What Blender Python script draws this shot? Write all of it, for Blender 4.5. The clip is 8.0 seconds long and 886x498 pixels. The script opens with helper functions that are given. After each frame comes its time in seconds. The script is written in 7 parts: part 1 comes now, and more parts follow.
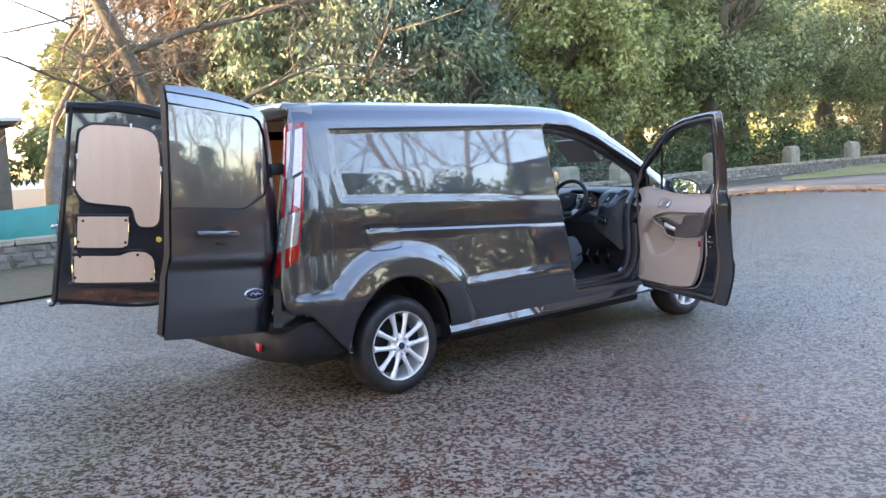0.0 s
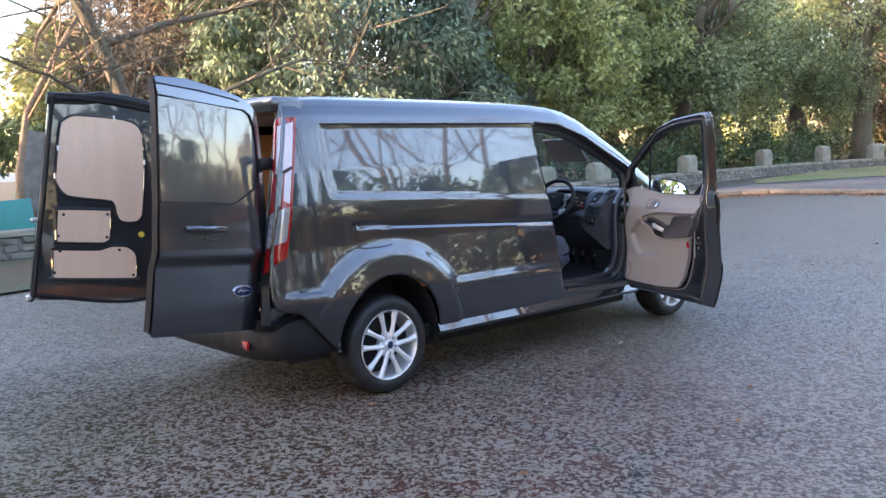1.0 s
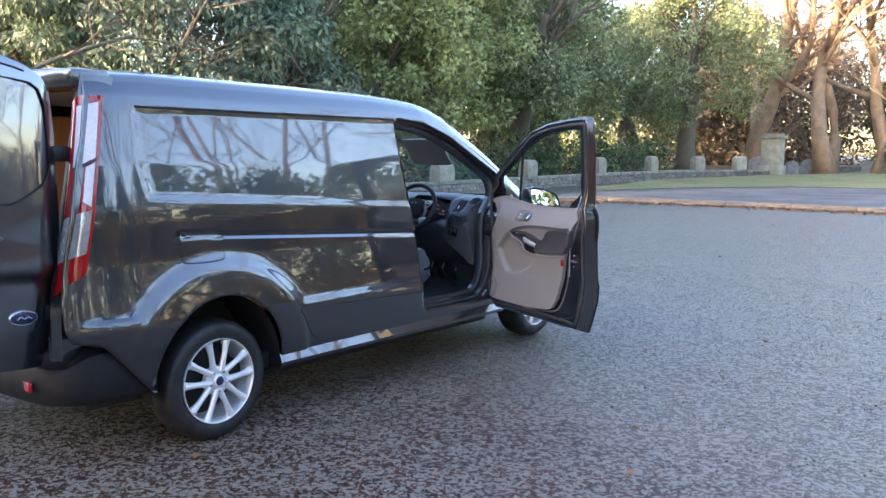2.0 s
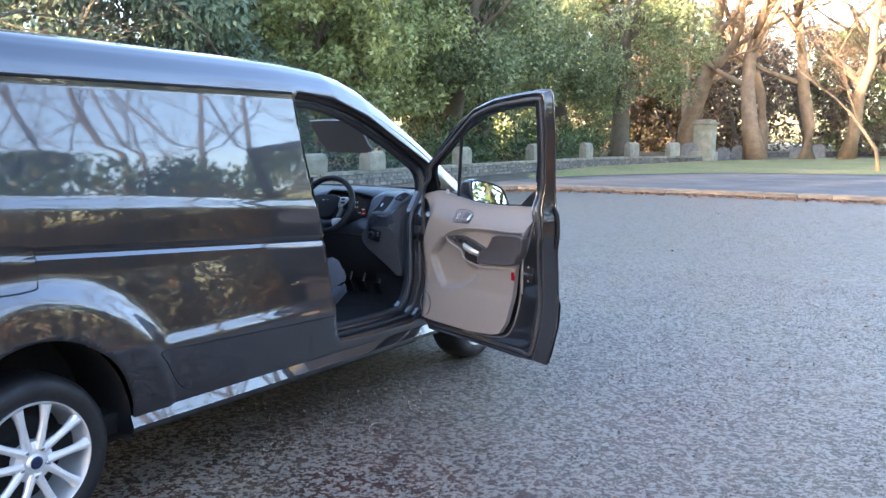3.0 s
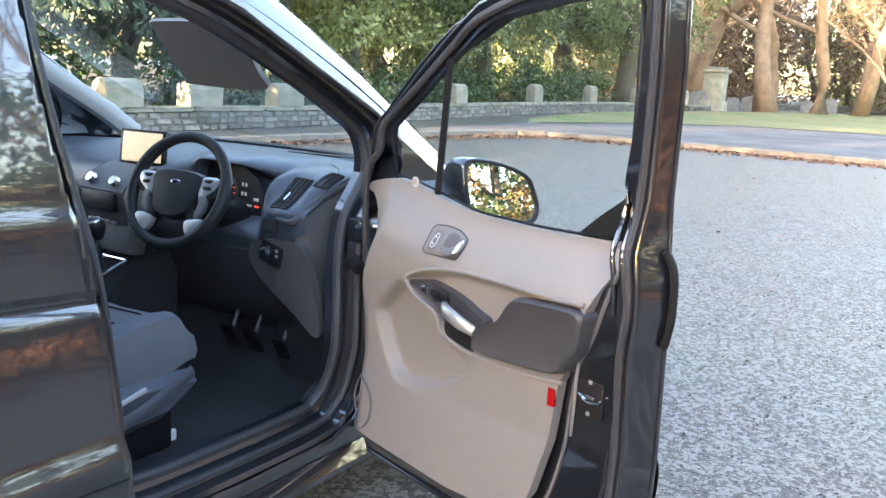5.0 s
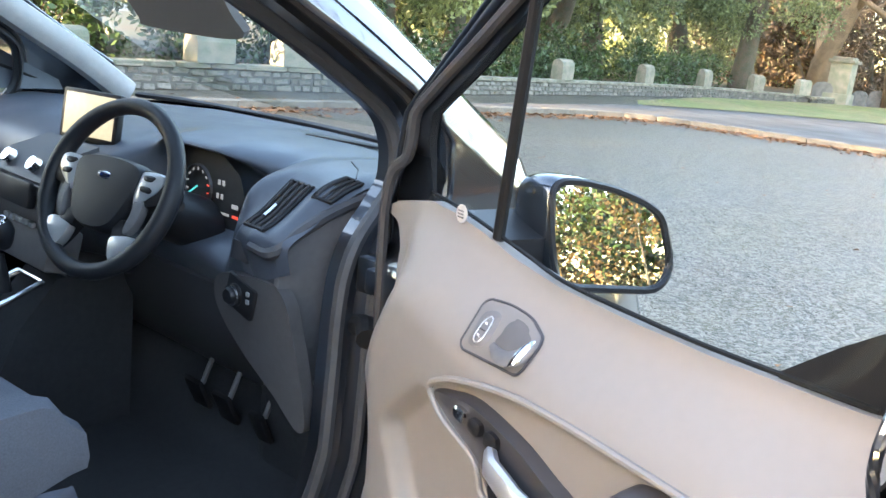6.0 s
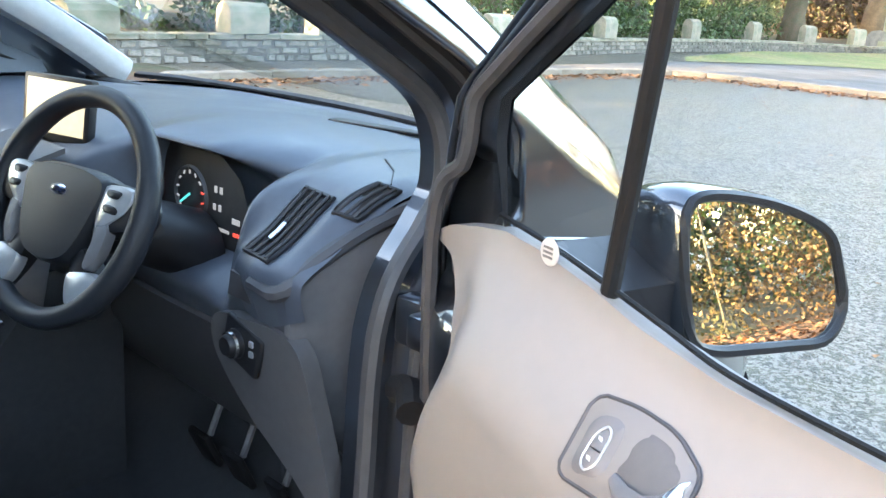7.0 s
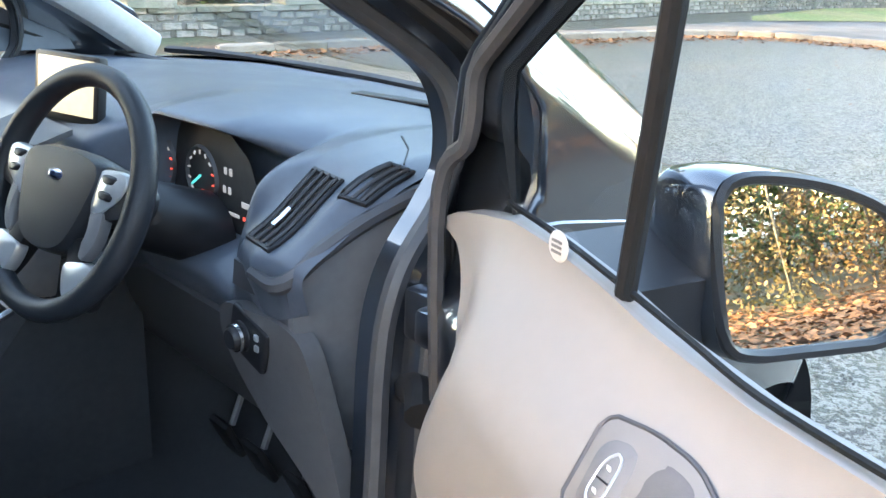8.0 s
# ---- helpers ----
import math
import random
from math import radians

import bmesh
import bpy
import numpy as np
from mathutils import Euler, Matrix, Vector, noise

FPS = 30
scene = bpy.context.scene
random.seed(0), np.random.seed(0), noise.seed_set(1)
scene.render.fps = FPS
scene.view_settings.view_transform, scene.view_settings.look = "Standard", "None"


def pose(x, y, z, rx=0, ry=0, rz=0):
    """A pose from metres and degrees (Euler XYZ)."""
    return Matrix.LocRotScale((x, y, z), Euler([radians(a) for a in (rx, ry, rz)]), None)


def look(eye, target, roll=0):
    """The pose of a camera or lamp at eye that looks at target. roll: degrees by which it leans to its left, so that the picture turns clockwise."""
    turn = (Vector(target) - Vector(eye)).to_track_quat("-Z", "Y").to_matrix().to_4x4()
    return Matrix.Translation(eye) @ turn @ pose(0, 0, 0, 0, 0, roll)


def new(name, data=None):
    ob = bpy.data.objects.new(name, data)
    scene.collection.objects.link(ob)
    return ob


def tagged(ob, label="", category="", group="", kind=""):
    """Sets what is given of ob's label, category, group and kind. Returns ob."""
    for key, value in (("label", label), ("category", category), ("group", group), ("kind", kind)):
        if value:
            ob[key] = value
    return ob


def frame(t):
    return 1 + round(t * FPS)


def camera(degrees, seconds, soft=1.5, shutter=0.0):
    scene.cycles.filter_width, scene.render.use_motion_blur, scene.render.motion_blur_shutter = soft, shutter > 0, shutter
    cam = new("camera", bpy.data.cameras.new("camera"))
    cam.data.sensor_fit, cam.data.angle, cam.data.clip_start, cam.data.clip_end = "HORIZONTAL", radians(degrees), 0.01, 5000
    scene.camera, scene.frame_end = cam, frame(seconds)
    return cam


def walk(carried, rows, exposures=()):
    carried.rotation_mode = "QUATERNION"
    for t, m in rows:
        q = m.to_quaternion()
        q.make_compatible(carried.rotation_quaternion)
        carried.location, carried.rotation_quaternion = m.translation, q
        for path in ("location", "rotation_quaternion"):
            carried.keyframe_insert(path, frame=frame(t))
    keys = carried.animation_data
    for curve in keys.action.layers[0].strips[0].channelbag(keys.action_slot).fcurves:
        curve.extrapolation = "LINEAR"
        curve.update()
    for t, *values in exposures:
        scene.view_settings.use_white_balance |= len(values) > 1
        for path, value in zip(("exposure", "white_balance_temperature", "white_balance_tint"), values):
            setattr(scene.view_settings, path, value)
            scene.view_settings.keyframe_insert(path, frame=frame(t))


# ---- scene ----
cam = camera(54.3, 8.0)
PATH = [
    (0, (-2.375, -4.415, 1.525), (-1.109, -2.882, 1.312), -2.8),
    (0.5, (-2.53, -4.441, 1.532), (-1.229, -2.937, 1.313), -2.4),
    (1, (-2.42, -4.293, 1.518), (-1.106, -2.801, 1.3), -2.0),
    (1.5, (-2.245, -3.976, 1.555), (-0.866, -2.547, 1.321), -0.2),
    (2, (-1.879, -3.605, 1.537), (-0.309, -2.388, 1.307), 0.6),
    (2.2, (-1.682, -3.447, 1.539), (-0.068, -2.29, 1.301), 1.0),
    (3.3, (-0.479, -2.658, 1.505), (1.191, -1.593, 1.228), 0.2),
    (3.5, (-0.248, -2.484, 1.504), (1.432, -1.442, 1.201), 0.2),
    (4, (0.314, -2.109, 1.504), (1.985, -1.064, 1.167), -0.1),
    (4.2, (0.532, -1.99, 1.516), (2.202, -0.95, 1.157), -0.8),
    (5.3, (1.71, -1.347, 1.483), (3.351, -0.287, 1.056), 4.5),
    (5.5, (1.9, -1.242, 1.473), (3.514, -0.155, 1.011), 4.2),
    (6, (2.281, -0.993, 1.466), (3.798, 0.22, 0.989), 6.4),
    (6.5, (2.493, -0.761, 1.465), (3.995, 0.456, 0.955), 4.9),
    (7, (2.609, -0.672, 1.447), (4.05, 0.595, 0.883), 4.3),
    (7.5, (2.66, -0.682, 1.455), (3.983, 0.692, 0.854), 2.9),
    (8, (2.729, -0.644, 1.444), (4.058, 0.705, 0.802), 2.6),
]
walk(cam, [(t, look(eye, target, roll)) for t, eye, target, roll in PATH],
     [(0.0, 3.5, 6250, 27), (0.5, 2.45, 6000, 28), (1.0, 3.15, 6100, 28), (1.5, 3.55, 6200, 27), (2.0, 3.2, 5800, 25), (3.5, 3.72, 5980, 23), (4.0, 3.98, 6150, 22), (5.5, 4.05, 6500, 20), (6.5, 4.40, 6600, 18), (8.0, 4.60, 6600, 18)])

# ---- light ----
SUN_EL, SUN_AZ = 8.0, math.atan2(0.30, -0.95)   # the low winter sun stands behind the van's tail
world = bpy.data.worlds.new("sky")
scene.world = world
world.use_nodes = True
sky = world.node_tree.nodes.new("ShaderNodeTexSky")
sky.sky_type, sky.sun_disc = "NISHITA", False
sky.sun_elevation, sky.sun_rotation = radians(SUN_EL), math.pi / 2 - SUN_AZ
sky.air_density, sky.dust_density, sky.ozone_density = 1.0, 1.5, 1.0
back = world.node_tree.nodes["Background"]
back.inputs["Strength"].default_value = 0.15
world.node_tree.links.new(sky.outputs[0], back.inputs["Color"])
sun = new("sun", bpy.data.lights.new("sun", "SUN"))
sun.data.energy, sun.data.angle, sun.data.color = 3.0, radians(0.5), (1.0, 0.76, 0.45)
sun.matrix_world = look((math.cos(SUN_AZ) * 60, math.sin(SUN_AZ) * 60, 60 * math.tan(radians(SUN_EL))), (0, 0, 0))


# ---- materials ----
def mat(name, color, rough=0.5, metal=0.0, var=0.15, scale=4.0, fine=60.0, bump=0.0, bump_scale=200.0, coat=0.0,
        spec=0.5, rough_var=0.0, second=None, patch=0.5, object_random=0.0, island=0.0, subsurface=0.0):
    """A surface with variation at two scales, and fine relief."""
    m = bpy.data.materials.new(name)
    m.use_nodes = True
    nt = m.node_tree
    n, li = nt.nodes, nt.links
    b = n["Principled BSDF"]
    co = n.new("ShaderNodeTexCoord").outputs["Object"]
    big = n.new("ShaderNodeTexNoise")
    big.inputs["Scale"].default_value, big.inputs["Detail"].default_value = scale, 5
    small = n.new("ShaderNodeTexNoise")
    small.inputs["Scale"].default_value, small.inputs["Detail"].default_value = fine, 3
    for t in (big, small):
        li.new(co, t.inputs["Vector"])
    ramp = n.new("ShaderNodeMapRange")
    ramp.inputs["From Min"].default_value, ramp.inputs["From Max"].default_value = patch - 0.12, patch + 0.12
    li.new(big.outputs["Fac"], ramp.inputs["Value"])
    mix = n.new("ShaderNodeMix")
    mix.data_type = "RGBA"
    other = second or [c * (1 - var) for c in color]
    mix.inputs["A"].default_value, mix.inputs["B"].default_value = (*color, 1), (*other, 1)
    li.new(ramp.outputs[0], mix.inputs["Factor"])
    val = n.new("ShaderNodeMapRange")
    val.inputs["To Min"].default_value, val.inputs["To Max"].default_value = 1 - var, 1 + var
    val.inputs["From Min"].default_value, val.inputs["From Max"].default_value = 0.25, 0.75
    li.new(small.outputs["Fac"], val.inputs["Value"])
    hsv = n.new("ShaderNodeHueSaturation")
    li.new(mix.outputs["Result"], hsv.inputs["Color"])
    last = val.outputs[0]
    for amount, node, socket in ((object_random, "ShaderNodeObjectInfo", "Random"), (island, "ShaderNodeNewGeometry", "Random Per Island")):
        if amount:
            r = n.new("ShaderNodeMapRange")
            r.inputs["To Min"].default_value, r.inputs["To Max"].default_value = 1 - amount, 1 + amount
            li.new(n.new(node).outputs[socket], r.inputs["Value"])
            mu = n.new("ShaderNodeMath")
            mu.operation = "MULTIPLY"
            li.new(last, mu.inputs[0]), li.new(r.outputs[0], mu.inputs[1])
            last = mu.outputs[0]
    li.new(last, hsv.inputs["Value"])
    li.new(hsv.outputs[0], b.inputs["Base Color"])
    b.inputs["Metallic"].default_value = metal
    b.inputs["Specular IOR Level"].default_value = spec
    b.inputs["Coat Weight"].default_value, b.inputs["Coat Roughness"].default_value = coat, 0.02
    b.inputs["Roughness"].default_value = rough
    if rough_var:
        rr = n.new("ShaderNodeMapRange")
        rr.inputs["To Min"].default_value, rr.inputs["To Max"].default_value = max(0.02, rough - rough_var), min(1, rough + rough_var)
        rr.inputs["From Min"].default_value, rr.inputs["From Max"].default_value = 0.35, 0.65
        li.new(big.outputs["Fac"], rr.inputs["Value"])
        li.new(rr.outputs[0], b.inputs["Roughness"])
    if subsurface:
        b.inputs["Transmission Weight"].default_value = 0.0
        tr = n.new("ShaderNodeBsdfTranslucent")
        ad = n.new("ShaderNodeMixShader")
        ad.inputs[0].default_value = subsurface
        li.new(hsv.outputs[0], tr.inputs["Color"])
        li.new(b.outputs[0], ad.inputs[1]), li.new(tr.outputs[0], ad.inputs[2])
        li.new(ad.outputs[0], n["Material Output"].inputs["Surface"])
    if bump:
        bn = n.new("ShaderNodeTexNoise")
        bn.inputs["Scale"].default_value, bn.inputs["Detail"].default_value = bump_scale, 4
        li.new(co, bn.inputs["Vector"])
        bu = n.new("ShaderNodeBump")
        bu.inputs["Strength"].default_value, bu.inputs["Distance"].default_value = bump, 0.01
        li.new(bn.outputs["Fac"], bu.inputs["Height"])
        li.new(bu.outputs[0], b.inputs["Normal"])
    return m


def glass(name, tint=(0.93, 0.96, 0.95)):
    """A thin pane: clear, with the gloss that its angle gives."""
    m = bpy.data.materials.new(name)
    m.use_nodes = True
    n, li = m.node_tree.nodes, m.node_tree.links
    n.remove(n["Principled BSDF"])
    t, g, f, p, r, x = (n.new("ShaderNode" + k) for k in ("BsdfTransparent", "BsdfGlossy", "LayerWeight", "Math", "MapRange", "MixShader"))
    t.inputs["Color"].default_value = (*tint, 1)
    g.inputs["Roughness"].default_value = 0.0
    f.inputs["Blend"].default_value = 0.5
    p.operation, p.inputs[1].default_value = "POWER", 4.0
    r.inputs["To Min"].default_value, r.inputs["To Max"].default_value = 0.05, 0.95
    li.new(f.outputs["Facing"], p.inputs[0]), li.new(p.outputs[0], r.inputs["Value"])
    li.new(r.outputs[0], x.inputs[0]), li.new(t.outputs[0], x.inputs[1]), li.new(g.outputs[0], x.inputs[2])
    li.new(x.outputs[0], n["Material Output"].inputs["Surface"])
    return m


def glow(name, color, strength):
    m = mat(name, [c * 0.25 for c in color], 0.4)
    b = m.node_tree.nodes["Principled BSDF"]
    b.inputs["Emission Color"].default_value, b.inputs["Emission Strength"].default_value = (*color, 1), strength
    return m


def wood_mat(name, a, b_col):
    """Plywood: long soft grain."""
    m = mat(name, a, 0.6, var=0.08, second=b_col, scale=2.0, bump=0.05)
    n, li = m.node_tree.nodes, m.node_tree.links
    for t in [t for t in n if t.bl_idname == "ShaderNodeTexNoise"]:
        mp = n.new("ShaderNodeMapping")
        mp.inputs["Scale"].default_value = (6.0, 6.0, 0.6)
        li.new(t.inputs["Vector"].links[0].from_socket, mp.inputs["Vector"])
        li.new(mp.outputs[0], t.inputs["Vector"])
    return m


def asphalt_mat():
    """Old tarmac with bare stones in it, mossy, damp in large patches, a reddish trail of dirt."""
    m = bpy.data.materials.new("tarmac")
    m.use_nodes = True
    n, li = m.node_tree.nodes, m.node_tree.links
    b = n["Principled BSDF"]
    co = n.new("ShaderNodeTexCoord").outputs["Object"]

    def tex(kind, scale, detail=4):
        t = n.new(kind)
        t.inputs["Scale"].default_value = scale
        if "Detail" in t.inputs:
            t.inputs["Detail"].default_value = detail
        li.new(co, t.inputs["Vector"])
        return t

    def ramp(sock, lo, hi, a=0.0, c=1.0):
        r = n.new("ShaderNodeMapRange")
        for k, v in (("From Min", lo), ("From Max", hi), ("To Min", a), ("To Max", c)):
            r.inputs[k].default_value = v
        li.new(sock, r.inputs["Value"])
        return r.outputs[0]

    def mixed(fac, a, c):
        x = n.new("ShaderNodeMix")
        x.data_type = "RGBA"
        li.new(fac, x.inputs["Factor"])
        for k, v in (("A", a), ("B", c)):
            if isinstance(v, tuple):
                x.inputs[k].default_value = (*v, 1)
            else:
                li.new(v, x.inputs[k])
        return x.outputs["Result"]

    stones = tex("ShaderNodeTexVoronoi", 95.0)
    grit = tex("ShaderNodeTexVoronoi", 150.0)
    coarse = tex("ShaderNodeTexVoronoi", 48.0)
    seps = []
    for t in (stones, grit, coarse):
        sep = n.new("ShaderNodeSeparateColor")
        li.new(t.outputs["Color"], sep.inputs[0])
        seps.append(sep)
    wet = tex("ShaderNodeTexNoise", 0.25, 3)
    dirt = tex("ShaderNodeTexNoise", 0.45, 9)
    dirt.inputs["Roughness"].default_value = 0.68
    moss = tex("ShaderNodeTexNoise", 0.9, 10)
    moss.inputs["Roughness"].default_value = 0.72
    gravel = tex("ShaderNodeTexNoise", 120.0, 4)
    gravel.inputs["Roughness"].default_value = 0.7
    col = mixed(ramp(gravel.outputs["Fac"], 0.25, 0.75), (0.012, 0.011, 0.010), (0.040, 0.034, 0.028))
    col = mixed(ramp(seps[0].outputs[0], 0.3, 1.0, 0, 0.22), col, (0.085, 0.072, 0.058))
    col = mixed(ramp(seps[1].outputs[0], 0.7, 1.0, 0, 0.20), col, (0.10, 0.087, 0.070))
    col = mixed(ramp(dirt.outputs["Fac"], 0.46, 0.74, 0, 0.8), col, (0.056, 0.027, 0.019))
    col = mixed(ramp(moss.outputs["Fac"], 0.38, 0.62, 0.1, 0.85), col, (0.054, 0.049, 0.017))
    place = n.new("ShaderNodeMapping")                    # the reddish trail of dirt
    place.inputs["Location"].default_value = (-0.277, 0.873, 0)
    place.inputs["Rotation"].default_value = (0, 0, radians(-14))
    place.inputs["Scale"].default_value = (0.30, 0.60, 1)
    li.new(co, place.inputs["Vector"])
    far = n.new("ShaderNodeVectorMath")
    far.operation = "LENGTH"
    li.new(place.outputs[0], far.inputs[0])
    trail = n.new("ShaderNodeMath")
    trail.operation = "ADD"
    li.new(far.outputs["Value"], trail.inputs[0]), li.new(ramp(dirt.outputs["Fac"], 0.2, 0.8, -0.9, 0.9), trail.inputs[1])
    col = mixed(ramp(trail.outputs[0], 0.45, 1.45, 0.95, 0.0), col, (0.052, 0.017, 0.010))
    warp = n.new("ShaderNodeMix")                         # long cracks
    warp.data_type = "VECTOR"
    warp.inputs["Factor"].default_value = 0.30
    li.new(co, warp.inputs["A"]), li.new(tex("ShaderNodeTexNoise", 0.8, 6).outputs["Color"], warp.inputs["B"])
    crack = n.new("ShaderNodeTexVoronoi")
    crack.feature = "DISTANCE_TO_EDGE"
    crack.inputs["Scale"].default_value = 0.26
    li.new(warp.outputs["Result"], crack.inputs["Vector"])
    keep = ramp(tex("ShaderNodeTexNoise", 0.30, 6).outputs["Fac"], 0.55, 0.62)
    line = n.new("ShaderNodeMath")
    line.operation = "MULTIPLY"
    li.new(ramp(crack.outputs["Distance"], 0.003, 0.010, 0.9, 0.0), line.inputs[0]), li.new(keep, line.inputs[1])
    col = mixed(line.outputs[0], col, (0.012, 0.013, 0.010))
    grain = n.new("ShaderNodeMath")                       # chippings show through moss and dirt alike
    grain.operation = "MULTIPLY"
    chip = n.new("ShaderNodeMath")                        # pale stone faces in a dark binder
    chip.operation = "MULTIPLY"
    li.new(ramp(seps[0].outputs[0], 0.35, 1.0, 0.0, 2.6), chip.inputs[0]), li.new(ramp(stones.outputs["Distance"], 0.30, 0.52, 1.0, 0.12), chip.inputs[1])
    worn = n.new("ShaderNodeMath")                        # hand-sized worn and dark places
    worn.operation = "MULTIPLY"
    patchy = tex("ShaderNodeTexNoise", 5.0, 8)
    patchy.inputs["Roughness"].default_value = 0.75
    li.new(ramp(patchy.outputs["Fac"], 0.34, 0.66, 0.62, 1.95), worn.inputs[0]), li.new(ramp(chip.outputs[0], 0.0, 2.6, 0.45, 3.3), worn.inputs[1])
    li.new(ramp(gravel.outputs["Fac"], 0.30, 0.70, 0.85, 1.45), grain.inputs[0]), li.new(worn.outputs[0], grain.inputs[1])
    hsv = n.new("ShaderNodeHueSaturation")
    li.new(col, hsv.inputs["Color"]), li.new(grain.outputs[0], hsv.inputs["Value"])
    col = mixed(ramp(seps[2].outputs[1], 0.988, 0.992, 0, 0.7), hsv.outputs[0], (0.30, 0.27, 0.22))
    li.new(col, b.inputs["Base Color"])
    spot = n.new("ShaderNodeMapping")                     # a rougher, less glossy patch with a ragged edge
    spot.inputs["Location"].default_value = (0.25, 0.20, 0)
    spot.inputs["Rotation"].default_value = (0, 0, radians(-24))
    spot.inputs["Scale"].default_value = (0.36, 0.36, 1)
    li.new(co, spot.inputs["Vector"])
    reach = n.new("ShaderNodeVectorMath")
    reach.operation = "LENGTH"
    li.new(spot.outputs[0], reach.inputs[0])
    damp = n.new("ShaderNodeMath")
    damp.operation = "ADD"
    li.new(reach.outputs["Value"], damp.inputs[0]), li.new(ramp(wet.outputs["Fac"], 0.3, 0.7, -0.35, 0.35), damp.inputs[1])
    pools = n.new("ShaderNodeMath")
    pools.operation = "ADD"
    li.new(damp.outputs[0], pools.inputs[0]), li.new(ramp(dirt.outputs["Fac"], 0.3, 0.7, -0.25, 0.25), pools.inputs[1])
    li.new(ramp(pools.outputs[0], 0.5, 1.25, 0.68, 0.40), b.inputs["Roughness"])
    away = n.new("ShaderNodeVectorMath")                  # beyond the wet middle the tarmac is mossy and duller
    away.operation = "DISTANCE"
    away.inputs[1].default_value = (2.5, -3.0, 0)
    li.new(co, away.inputs[0])
    gloss = n.new("ShaderNodeMath")
    gloss.operation = "MULTIPLY"
    li.new(ramp(pools.outputs[0], 0.5, 1.25, 0.05, 0.60), gloss.inputs[0]), li.new(ramp(away.outputs["Value"], 3.0, 9.0, 1.0, 0.45), gloss.inputs[1])
    li.new(gloss.outputs[0], b.inputs["Specular IOR Level"])
    bu = n.new("ShaderNodeBump")
    bu.inputs["Strength"].default_value, bu.inputs["Distance"].default_value = 0.7, 0.008
    bu.invert = True
    li.new(stones.outputs["Distance"], bu.inputs["Height"])
    bu2 = n.new("ShaderNodeBump")
    bu2.inputs["Strength"].default_value, bu2.inputs["Distance"].default_value = 0.25, 0.006
    li.new(tex("ShaderNodeTexNoise", 130.0, 6).outputs["Fac"], bu2.inputs["Height"])
    li.new(bu.outputs[0], bu2.inputs["Normal"])
    li.new(bu2.outputs[0], b.inputs["Normal"])
    return m


